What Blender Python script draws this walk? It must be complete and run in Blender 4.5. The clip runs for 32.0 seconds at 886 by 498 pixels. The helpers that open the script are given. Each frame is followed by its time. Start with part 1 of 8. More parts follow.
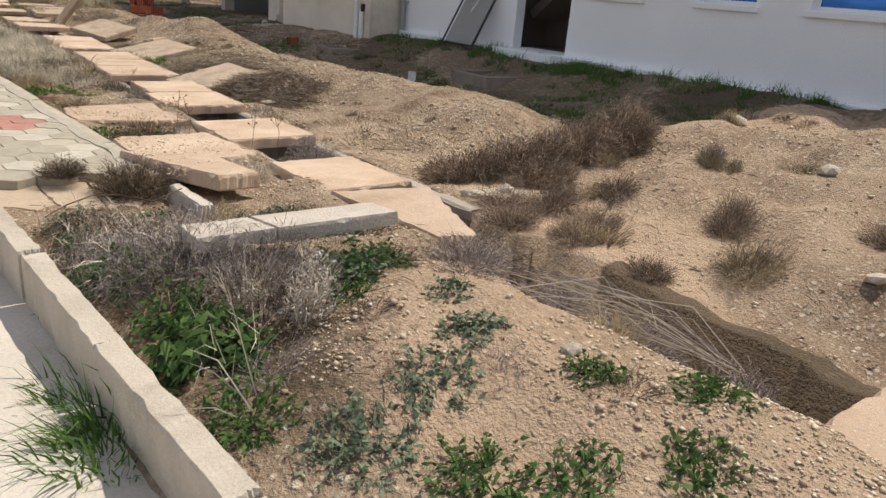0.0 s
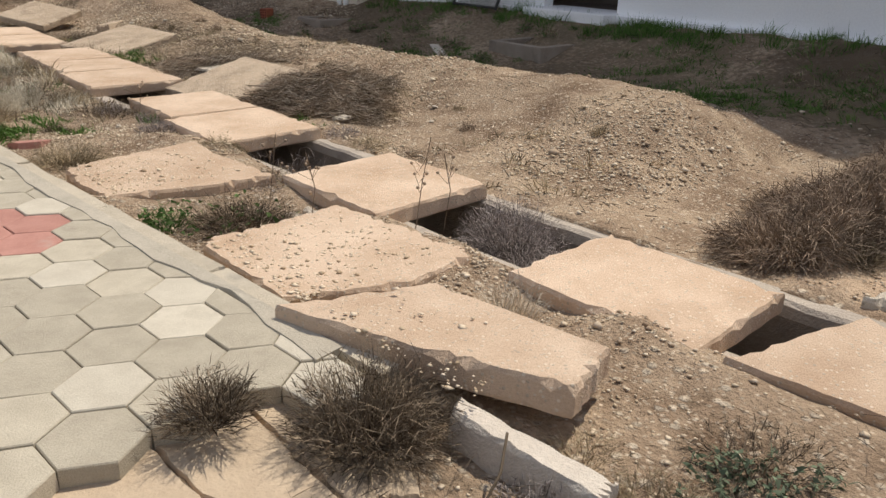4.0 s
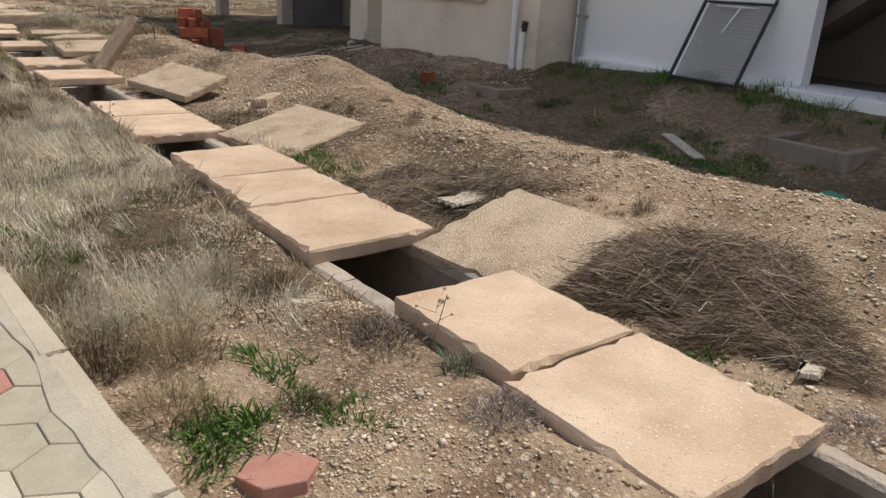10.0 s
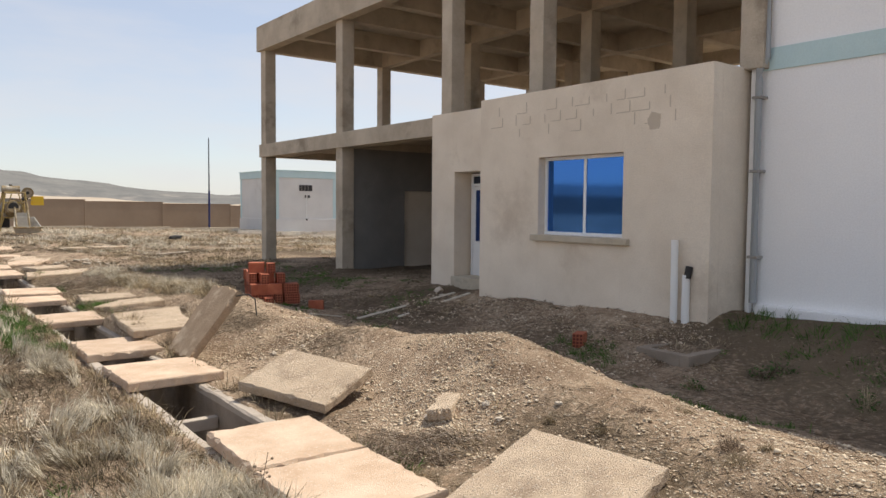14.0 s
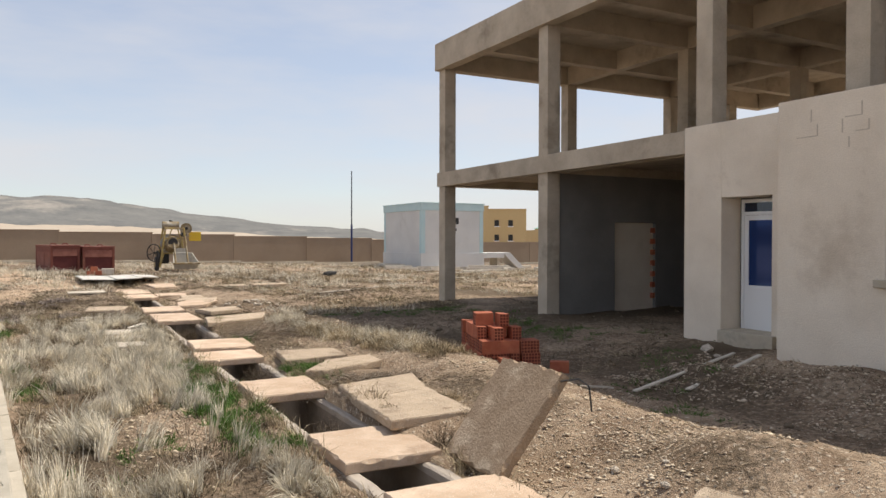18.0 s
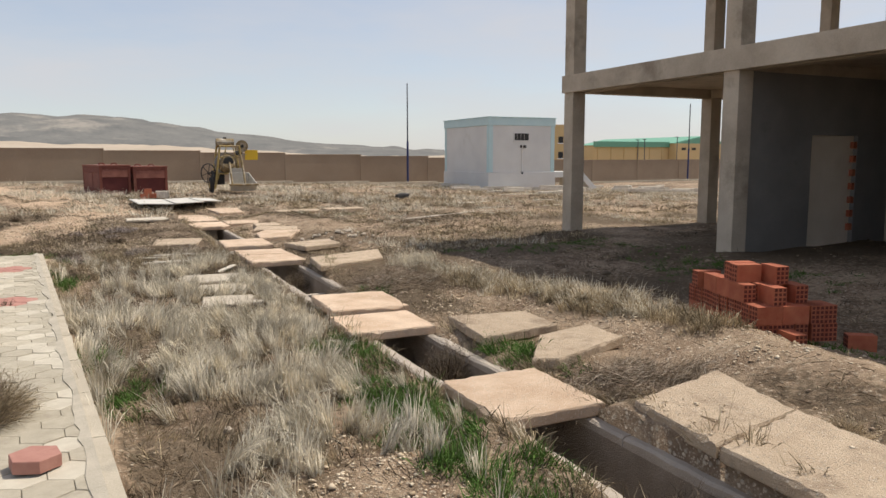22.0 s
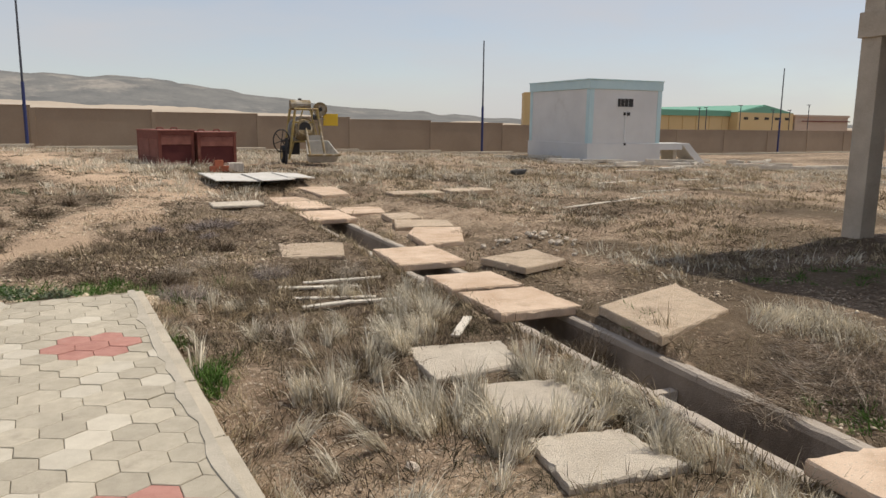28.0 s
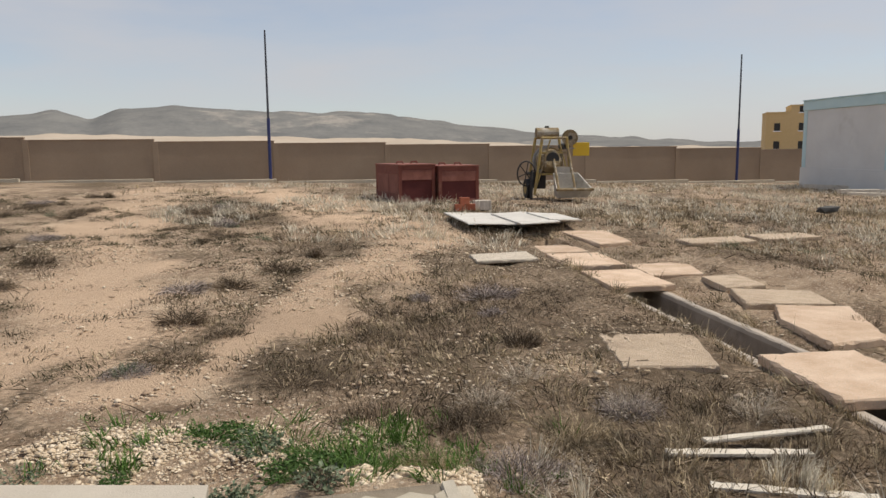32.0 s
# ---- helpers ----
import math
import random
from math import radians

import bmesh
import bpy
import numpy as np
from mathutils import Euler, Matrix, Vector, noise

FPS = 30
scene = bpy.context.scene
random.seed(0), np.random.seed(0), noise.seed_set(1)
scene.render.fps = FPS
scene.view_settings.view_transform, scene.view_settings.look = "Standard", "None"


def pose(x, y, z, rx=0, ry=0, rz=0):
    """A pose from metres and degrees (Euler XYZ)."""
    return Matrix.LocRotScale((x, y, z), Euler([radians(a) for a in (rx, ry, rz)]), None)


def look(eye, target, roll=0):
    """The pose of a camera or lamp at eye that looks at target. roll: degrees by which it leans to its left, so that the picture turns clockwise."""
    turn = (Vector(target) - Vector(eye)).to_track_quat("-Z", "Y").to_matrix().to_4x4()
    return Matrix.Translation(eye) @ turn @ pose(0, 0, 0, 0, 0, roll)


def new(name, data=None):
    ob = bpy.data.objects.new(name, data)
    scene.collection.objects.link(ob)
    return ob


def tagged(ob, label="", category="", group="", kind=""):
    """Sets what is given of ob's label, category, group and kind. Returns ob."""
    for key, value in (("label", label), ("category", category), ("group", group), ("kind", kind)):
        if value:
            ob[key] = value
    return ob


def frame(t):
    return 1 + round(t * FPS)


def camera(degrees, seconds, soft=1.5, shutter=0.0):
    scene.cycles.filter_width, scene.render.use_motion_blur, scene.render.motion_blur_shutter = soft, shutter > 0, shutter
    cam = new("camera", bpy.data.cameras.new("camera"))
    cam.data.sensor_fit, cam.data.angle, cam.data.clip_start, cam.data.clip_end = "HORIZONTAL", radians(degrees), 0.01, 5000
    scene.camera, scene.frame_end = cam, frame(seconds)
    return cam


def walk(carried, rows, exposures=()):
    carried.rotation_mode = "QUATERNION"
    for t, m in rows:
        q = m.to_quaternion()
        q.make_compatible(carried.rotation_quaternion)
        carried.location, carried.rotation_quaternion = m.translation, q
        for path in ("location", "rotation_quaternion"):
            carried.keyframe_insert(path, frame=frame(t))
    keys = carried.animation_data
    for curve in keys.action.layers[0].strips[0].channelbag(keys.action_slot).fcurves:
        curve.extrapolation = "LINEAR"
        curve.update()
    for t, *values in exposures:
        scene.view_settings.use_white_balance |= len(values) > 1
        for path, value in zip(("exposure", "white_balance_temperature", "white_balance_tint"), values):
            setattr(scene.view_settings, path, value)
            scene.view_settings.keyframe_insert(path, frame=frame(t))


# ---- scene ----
cam = camera(62.2, 32.0)
PATH = [
    (0, (0.288, -6.073, 1.278), (1.442, -4.58, 0.616), 5.0),
    (0.5, (0.368, -5.778, 1.226), (1.482, -4.279, 0.513), 3.9),
    (1, (0.45, -5.39, 1.193), (1.584, -3.914, 0.461), 5.2),
    (1.5, (0.383, -5.043, 1.219), (1.583, -3.635, 0.461), 5.3),
    (2, (0.4, -4.596, 1.166), (1.616, -3.215, 0.382), 4.1),
    (2.5, (0.371, -4.152, 1.14), (1.588, -2.786, 0.332), 4.5),
    (3, (0.324, -3.663, 1.165), (1.542, -2.296, 0.36), 2.7),
    (3.5, (0.366, -3.211, 1.206), (1.592, -1.826, 0.447), 2.0),
    (5.5, (0.421, -1.348, 1.204), (1.86, -0.227, 0.384), 3.0),
    (6, (0.512, -0.804, 1.209), (1.931, 0.347, 0.394), 0.2),
    (6.5, (0.547, -0.367, 1.19), (1.984, 0.764, 0.38), -0.5),
    (7, (0.636, -0.031, 1.239), (2.062, 1.125, 0.443), -0.6),
    (7.5, (0.773, 0.188, 1.3), (2.089, 1.486, 0.534), 0.6),
    (8, (0.79, 0.275, 1.348), (2.005, 1.659, 0.567), 0.2),
    (8.5, (0.795, 0.32, 1.36), (1.955, 1.757, 0.593), 0.2),
    (9, (0.801, 0.418, 1.352), (1.923, 1.892, 0.597), 1.3),
    (9.5, (0.785, 0.611, 1.372), (1.918, 2.088, 0.637), 2.4),
    (10, (0.849, 0.962, 1.368), (1.999, 2.449, 0.686), 3.2),
    (10.5, (0.881, 1.344, 1.375), (2.048, 2.854, 0.777), 4.2),
    (11, (0.855, 1.815, 1.422), (2.074, 3.314, 0.905), 3.8),
    (11.5, (0.894, 2.265, 1.458), (2.134, 3.776, 1.037), 4.2),
    (12, (0.846, 2.766, 1.53), (2.102, 4.287, 1.203), 3.5),
    (12.5, (0.827, 3.21, 1.581), (2.098, 4.734, 1.332), 1.4),
    (13, (0.833, 3.76, 1.621), (2.054, 5.336, 1.472), 0.7),
    (13.5, (0.782, 4.225, 1.622), (1.982, 5.82, 1.493), 0.1),
    (15.5, (0.828, 6.208, 1.669), (2.072, 7.774, 1.654), 4.6),
    (16, (0.761, 6.677, 1.644), (2.002, 8.245, 1.651), 5.7),
    (16.5, (0.654, 7.112, 1.697), (1.858, 8.708, 1.694), 2.8),
    (17, (0.592, 7.628, 1.707), (1.672, 9.311, 1.705), 2.2),
    (17.5, (0.528, 8.111, 1.686), (1.535, 9.839, 1.667), 1.6),
    (18, (0.534, 8.578, 1.681), (1.473, 10.344, 1.655), 0.1),
    (18.5, (0.541, 9.084, 1.701), (1.406, 10.887, 1.679), -0.5),
    (19, (0.522, 9.613, 1.741), (1.369, 11.425, 1.7), -2.9),
    (19.5, (0.493, 10.146, 1.719), (1.337, 11.959, 1.663), -2.9),
    (20, (0.427, 10.718, 1.7), (1.277, 12.525, 1.607), -1.9),
    (20.5, (0.383, 11.267, 1.686), (1.24, 13.069, 1.56), -1.9),
    (21, (0.306, 11.812, 1.7), (1.163, 13.614, 1.562), -0.1),
    (21.5, (0.162, 12.335, 1.711), (1.029, 14.127, 1.514), 0.4),
    (22, (0.077, 12.889, 1.692), (0.933, 14.68, 1.444), -0.1),
    (22.5, (-0.072, 13.451, 1.688), (0.723, 15.267, 1.422), -0.9),
    (23, (-0.161, 13.998, 1.699), (0.6, 15.823, 1.397), -2.1),
    (23.5, (-0.198, 14.595, 1.683), (0.563, 16.419, 1.376), -0.0),
    (24, (-0.324, 15.137, 1.672), (0.419, 16.967, 1.353), 0.1),
    (24.5, (-0.39, 15.673, 1.67), (0.301, 17.524, 1.361), -0.6),
    (25, (-0.494, 16.27, 1.7), (0.123, 18.151, 1.418), -1.2),
    (25.5, (-0.604, 16.792, 1.751), (-0.021, 18.686, 1.481), -1.7),
    (27.5, (-0.881, 19.02, 1.737), (-0.087, 20.824, 1.394), 1.9),
    (28, (-0.894, 19.578, 1.762), (-0.102, 21.383, 1.423), 0.7),
    (28.5, (-0.852, 20.163, 1.789), (-0.204, 22.028, 1.471), -0.5),
    (29, (-0.943, 20.689, 1.802), (-0.424, 22.597, 1.503), -1.9),
    (29.5, (-1.01, 21.181, 1.809), (-0.598, 23.116, 1.512), -3.2),
    (30, (-1.034, 21.713, 1.821), (-0.71, 23.663, 1.51), -2.1),
    (30.5, (-1.127, 22.159, 1.83), (-0.761, 24.096, 1.494), -2.8),
    (31, (-1.201, 22.699, 1.82), (-0.841, 24.639, 1.489), -3.6),
    (31.5, (-1.263, 23.185, 1.864), (-0.924, 25.134, 1.575), -2.0),
    (32, (-1.397, 23.803, 1.856), (-1.137, 25.768, 1.588), -0.6),
]
walk(cam, [(t, look(eye, target, roll)) for t, eye, target, roll in PATH], exposures=[(0, -0.07), (2, -0.06), (3, -0.07), (6, -0.27), (9, -0.24), (12, 0.03), (14, 0.17), (16, 0.2), (18, 0.12), (20, 0.05), (24, -0.15), (28, -0.22), (32, -0.25)])

# ---- world, sun, exposure ----
SUN_TO = Vector((4.45, 0.15, 8.0)).normalized()
world = bpy.data.worlds.new("sky")
scene.world = world
world.use_nodes = True
wn = world.node_tree.nodes
sky = wn.new("ShaderNodeTexSky")
sky.sky_type = "NISHITA"
sky.sun_disc = False
sky.sun_elevation = math.asin(SUN_TO.z)
sky.sun_rotation = math.atan2(SUN_TO.x, SUN_TO.y)
sky.air_density, sky.dust_density, sky.ozone_density, sky.altitude = 1.0, 1.2, 1.0, 900
wn["Background"].inputs[1].default_value = 0.137
haze = wn.new("ShaderNodeMix")
haze.data_type = "RGBA"
haze.inputs[0].default_value = 0.62
haze.inputs[7].default_value = (5.08, 4.97, 5.08, 1)
wtc = wn.new("ShaderNodeTexCoord")
wmap = wn.new("ShaderNodeMapping")
wmap.inputs["Scale"].default_value = (1.6, 2.2, 7.0)
wcl = wn.new("ShaderNodeTexNoise")
wcl.inputs["Scale"].default_value, wcl.inputs["Detail"].default_value, wcl.inputs["Roughness"].default_value = 1.7, 5.0, 0.55
wrg = wn.new("ShaderNodeMapRange")
wrg.inputs[1].default_value, wrg.inputs[2].default_value, wrg.inputs[3].default_value, wrg.inputs[4].default_value = 0.35, 0.7, 0.42, 0.82
# the haze thins out towards the zenith
wsep = wn.new("ShaderNodeSeparateXYZ")
wup = wn.new("ShaderNodeMapRange")
wup.inputs[1].default_value, wup.inputs[2].default_value, wup.inputs[3].default_value, wup.inputs[4].default_value = 0.3, 0.85, 1.0, 0.62
wmul = wn.new("ShaderNodeMath")
wmul.operation = "MULTIPLY"
for a_, b_ in ((wtc.outputs["Generated"], wmap.inputs["Vector"]), (wmap.outputs[0], wcl.inputs["Vector"]), (wcl.outputs["Fac"], wrg.inputs[0]), (wtc.outputs["Generated"], wsep.inputs[0]), (wsep.outputs[2], wup.inputs[0]),
               (wrg.outputs[0], wmul.inputs[0]), (wup.outputs[0], wmul.inputs[1]), (wmul.outputs[0], haze.inputs[0])):
    world.node_tree.links.new(a_, b_)
world.node_tree.links.new(sky.outputs[0], haze.inputs[6])
world.node_tree.links.new(haze.outputs[2], wn["Background"].inputs[0])
sun = new("sun", bpy.data.lights.new("sun", "SUN"))
sun.data.energy, sun.data.angle, sun.data.color = 4.35, radians(0.6), (1.0, 0.925, 0.81)
sun.matrix_world = look((40, 0, 60), Vector((40, 0, 60)) - SUN_TO)


# ---- materials ----
def mat(name, c1, c2, scale=3.0, rough=0.9, bump=0.3, fine=60.0, stain=None, metal=0.0, vary=0.0, coords="Object", stain_at=0.58, spec=0.3, grain=0.12, pebble=None):
    """Two-scale mottled surface: c1 to c2 at the coarse scale, grain at the fine one, stains of a third colour, relief."""
    m = bpy.data.materials.new(name)
    m.use_nodes = True
    nt = m.node_tree
    N, L = nt.nodes, nt.links
    b = N["Principled BSDF"]
    b.inputs["Metallic"].default_value = metal
    b.inputs["Specular IOR Level"].default_value = spec
    tc = N.new("ShaderNodeTexCoord")
    src = tc.outputs["Object"]
    if coords == "World":
        src = N.new("ShaderNodeNewGeometry").outputs["Position"]
    info = N.new("ShaderNodeObjectInfo")
    off = N.new("ShaderNodeVectorMath")
    off.operation = "MULTIPLY_ADD"
    L.new(info.outputs["Random"], off.inputs[0])
    off.inputs[1].default_value = (17, 9, 5) if coords != "World" else (0, 0, 0)
    L.new(src, off.inputs[2])
    vec = off.outputs[0]

    def noise_tex(s, detail=5.0, r=0.6):
        n = N.new("ShaderNodeTexNoise")
        n.inputs["Scale"].default_value, n.inputs["Detail"].default_value, n.inputs["Roughness"].default_value = s, detail, r
        L.new(vec, n.inputs["Vector"])
        return n.outputs["Fac"]

    def ramp(f, lo, hi):
        r = N.new("ShaderNodeMapRange")
        r.inputs[1].default_value, r.inputs[2].default_value = lo, hi
        L.new(f, r.inputs[0])
        return r.outputs[0]

    def mix(f, a, bb, mode="MIX"):
        x = N.new("ShaderNodeMix")
        x.data_type, x.blend_type = "RGBA", mode
        if isinstance(f, float):
            x.inputs[0].default_value = f
        else:
            L.new(f, x.inputs[0])
        for s, v in ((6, a), (7, bb)):
            if isinstance(v, tuple):
                x.inputs[s].default_value = (*v, 1)
            else:
                L.new(v, x.inputs[s])
        return x.outputs[2]

    big = noise_tex(scale)
    small = noise_tex(fine, 3.0, 0.7)
    col = mix(ramp(big, 0.33, 0.67), c1, c2)
    if stain:
        col = mix(ramp(noise_tex(scale * 0.45, 8.0, 0.68), stain_at, stain_at + 0.14), col, stain)
    lump = None
    for ps, pcol, share in pebble or ():
        vo = N.new("ShaderNodeTexVoronoi")
        vo.inputs["Scale"].default_value = ps
        L.new(vec, vo.inputs["Vector"])
        sep = N.new("ShaderNodeSeparateColor")
        L.new(vo.outputs["Color"], sep.inputs[0])
        pick = N.new("ShaderNodeMath")
        pick.operation = "LESS_THAN"
        L.new(sep.outputs[0], pick.inputs[0])
        pick.inputs[1].default_value = share
        core = ramp(vo.outputs["Distance"], 0.52, 0.30)
        both = N.new("ShaderNodeMath")
        both.operation = "MULTIPLY"
        L.new(pick.outputs[0], both.inputs[0])
        L.new(core, both.inputs[1])
        tone = mix(sep.outputs[1], pcol, tuple(c * 0.55 for c in pcol))
        col = mix(both.outputs[0], col, tone)
        lump = both.outputs[0] if lump is None else lump
    hsv = N.new("ShaderNodeHueSaturation")
    L.new(col, hsv.inputs["Color"])
    val = N.new("ShaderNodeMath")
    val.operation = "MULTIPLY_ADD"
    L.new(small, val.inputs[0])
    val.inputs[1].default_value, val.inputs[2].default_value = 2 * grain, 1 - grain
    last = val.outputs[0]
    if vary:
        v2 = N.new("ShaderNodeMath")
        v2.operation = "MULTIPLY_ADD"
        L.new(info.outputs["Random"], v2.inputs[0])
        v2.inputs[1].default_value = 2 * vary
        L.new(last, v2.inputs[2])
        v3 = N.new("ShaderNodeMath")
        v3.operation = "SUBTRACT"
        L.new(v2.outputs[0], v3.inputs[0])
        v3.inputs[1].default_value = vary
        last = v3.outputs[0]
    L.new(last, hsv.inputs["Value"])
    L.new(hsv.outputs[0], b.inputs["Base Color"])
    rr = ramp(big, 0.2, 0.8)
    rm = N.new("ShaderNodeMath")
    rm.operation = "MULTIPLY_ADD"
    L.new(rr, rm.inputs[0])
    rm.inputs[1].default_value, rm.inputs[2].default_value = 0.12, rough - 0.08
    L.new(rm.outputs[0], b.inputs["Roughness"])
    if bump:
        bp = N.new("ShaderNodeBump")
        bp.inputs["Strength"].default_value, bp.inputs["Distance"].default_value = bump, 0.02
        add = N.new("ShaderNodeMath")
        add.operation = "ADD"
        L.new(small, add.inputs[0])
        L.new(big, add.inputs[1])
        last = add.outputs[0]
        if lump is not None:
            ad2 = N.new("ShaderNodeMath")
            ad2.operation = "MULTIPLY_ADD"
            L.new(lump, ad2.inputs[0])
            ad2.inputs[1].default_value = 0.3
            L.new(last, ad2.inputs[2])
            last = ad2.outputs[0]
        L.new(last, bp.inputs["Height"])
        L.new(bp.outputs[0], b.inputs["Normal"])
    return m


def island_mat(name, lo, hi, rough=0.85, translucent=0.0, patchy=0.0):
    """Blades, leaves, pebbles: colour varied piece by piece."""
    m = bpy.data.materials.new(name)
    m.use_nodes = True
    N, L = m.node_tree.nodes, m.node_tree.links
    b = N["Principled BSDF"]
    g = N.new("ShaderNodeNewGeometry")
    r = N.new("ShaderNodeValToRGB")
    r.color_ramp.elements[0].color, r.color_ramp.elements[1].color = (*lo, 1), (*hi, 1)
    L.new(g.outputs["Random Per Island"], r.inputs[0])
    col = r.outputs[0]
    if patchy:
        nz = N.new("ShaderNodeTexNoise")
        nz.inputs["Scale"].default_value, nz.inputs["Detail"].default_value = 3.6, 3.0
        L.new(g.outputs["Position"], nz.inputs["Vector"])
        mr = N.new("ShaderNodeMapRange")
        mr.inputs[1].default_value, mr.inputs[2].default_value, mr.inputs[3].default_value, mr.inputs[4].default_value = 0.36, 0.64, 1.0 - patchy, 1.0 + patchy * 0.45
        L.new(nz.outputs["Fac"], mr.inputs[0])
        hs = N.new("ShaderNodeHueSaturation")
        L.new(mr.outputs[0], hs.inputs["Value"])
        L.new(col, hs.inputs["Color"])
        col = hs.outputs[0]
    L.new(col, b.inputs["Base Color"])
    b.inputs["Roughness"].default_value = rough
    b.inputs["Specular IOR Level"].default_value = 0.2
    if translucent:
        tl = N.new("ShaderNodeBsdfTranslucent")
        L.new(col, tl.inputs["Color"])
        mx = N.new("ShaderNodeMixShader")
        mx.inputs[0].default_value = translucent
        L.new(b.outputs[0], mx.inputs[1])
        L.new(tl.outputs[0], mx.inputs[2])
        L.new(mx.outputs[0], N["Material Output"].inputs["Surface"])
    return m


def plain(name, c, rough=0.5, metal=0.0, spec=0.5):
    m = bpy.data.materials.new(name)
    m.use_nodes = True
    b = m.node_tree.nodes["Principled BSDF"]
    b.inputs["Base Color"].default_value, b.inputs["Roughness"].default_value = (*c, 1), rough
    b.inputs["Metallic"].default_value, b.inputs["Specular IOR Level"].default_value = metal, spec
    return m


SLAB = mat("cast_concrete_slab", (0.50, 0.35, 0.235), (0.675, 0.52, 0.385), 2.4, 0.92, 0.5, 110, stain=(0.43, 0.305, 0.21), vary=0.09, stain_at=0.56, grain=0.16, pebble=((75, (0.74, 0.62, 0.48), 0.22),))
SLAB_OLD = mat("weathered_concrete_slab", (0.485, 0.37, 0.26), (0.60, 0.475, 0.345), 4.0, 0.95, 0.9, 80, stain=(0.36, 0.27, 0.19), vary=0.06, stain_at=0.52, grain=0.22, pebble=((55, (0.68, 0.57, 0.44), 0.3),))
SLAB_PALE = mat("pale_concrete_slab", (0.50, 0.43, 0.34), (0.62, 0.545, 0.44), 4.0, 0.95, 0.8, 80, stain=(0.36, 0.30, 0.235), vary=0.05, grain=0.2, pebble=((60, (0.70, 0.62, 0.50), 0.25),))
# stained concrete, darker than the rim: shade inside the channel is painted in
CHAN_IN = mat("shade_dark_concrete", (0.25, 0.205, 0.16), (0.36, 0.30, 0.24), 2.5, 0.93, 0.6, 60, stain=(0.18, 0.145, 0.115), coords="World", stain_at=0.52, grain=0.2)
SHEET = mat("pale_sheet", (0.52, 0.49, 0.44), (0.64, 0.61, 0.55), 2.0, 0.8, 0.2, 40, stain=(0.52, 0.47, 0.40))
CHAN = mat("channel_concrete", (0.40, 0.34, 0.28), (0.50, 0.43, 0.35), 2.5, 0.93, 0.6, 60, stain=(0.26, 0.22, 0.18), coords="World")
KERB = mat("kerb_concrete", (0.445, 0.385, 0.295), (0.54, 0.475, 0.37), 4.0, 0.92, 0.5, 80, stain=(0.36, 0.32, 0.26), vary=0.05)
PAVER = mat("grey_paver", (0.415, 0.365, 0.28), (0.505, 0.45, 0.35), 9.0, 0.88, 0.4, 160, stain=(0.36, 0.31, 0.24), vary=0.13, grain=0.16)
PAVER_RED = mat("red_paver", (0.40, 0.19, 0.15), (0.49, 0.255, 0.205), 9.0, 0.88, 0.35, 160, stain=(0.45, 0.31, 0.255), vary=0.07)
PAVER_PALE = mat("pale_paver", (0.52, 0.465, 0.37), (0.60, 0.545, 0.44), 9.0, 0.88, 0.35, 160, stain=(0.48, 0.43, 0.34), vary=0.06)
SAND = mat("joint_sand", (0.22, 0.18, 0.13), (0.30, 0.25, 0.185), 6.0, 0.97, 0.6, 120, coords="World")
# near-black floor tone, painting in the deep shade of the channel
FLOOR_SHADE = mat("channel_floor_shade", (0.055, 0.043, 0.031), (0.10, 0.08, 0.058), 3.0, 0.95, 0.6, 50, coords="World", grain=0.25)
FRAMEC = mat("frame_concrete", (0.42, 0.355, 0.275), (0.56, 0.485, 0.385), 1.6, 0.92, 0.6, 40, stain=(0.30, 0.25, 0.19), coords="World", stain_at=0.55, grain=0.2)
PLASTER = mat("beige_render", (0.70, 0.61, 0.495), (0.80, 0.71, 0.59), 1.1, 0.92, 0.4, 45, stain=(0.59, 0.50, 0.395), coords="World", stain_at=0.58, grain=0.16)
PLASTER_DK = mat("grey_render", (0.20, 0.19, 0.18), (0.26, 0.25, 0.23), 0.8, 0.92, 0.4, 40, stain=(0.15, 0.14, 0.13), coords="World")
WHITE = mat("white_paint", (0.87, 0.87, 0.875), (0.91, 0.91, 0.905), 0.7, 0.8, 0.15, 40, stain=(0.72, 0.70, 0.66), coords="World", stain_at=0.66)
KIOSK = mat("weathered_white_paint", (0.64, 0.63, 0.605), (0.72, 0.71, 0.68), 0.6, 0.85, 0.2, 40, stain=(0.54, 0.52, 0.48), coords="World", stain_at=0.6)
PALEBLUE = mat("pale_blue_paint", (0.50, 0.66, 0.68), (0.56, 0.71, 0.72), 1.5, 0.8, 0.15, 40, coords="World")
PERIM = mat("perimeter_render", (0.29, 0.215, 0.15), (0.34, 0.26, 0.185), 0.35, 0.95, 0.3, 12, stain=(0.28, 0.21, 0.15), coords="World")
BRICK = mat("hollow_red_brick", (0.36, 0.10, 0.055), (0.44, 0.15, 0.08), 8.0, 0.85, 0.4, 90, vary=0.12)
# dark colour for the shade inside the brick cells
BRICK_CELL = plain("brick_cell_shade", (0.12, 0.03, 0.02), 0.95)
RUSTRED = mat("dark_red_steel", (0.15, 0.045, 0.032), (0.21, 0.07, 0.05), 3.0, 0.7, 0.3, 40, stain=(0.25, 0.13, 0.085), coords="Object")
RUSTPINK = mat("faded_red_steel", (0.20, 0.075, 0.055), (0.29, 0.12, 0.09), 3.0, 0.75, 0.3, 40, stain=(0.15, 0.05, 0.035), coords="Object")
RUSTDEEP = mat("deep_red_panel", (0.09, 0.02, 0.018), (0.12, 0.03, 0.025), 3.0, 0.7, 0.2, 40)
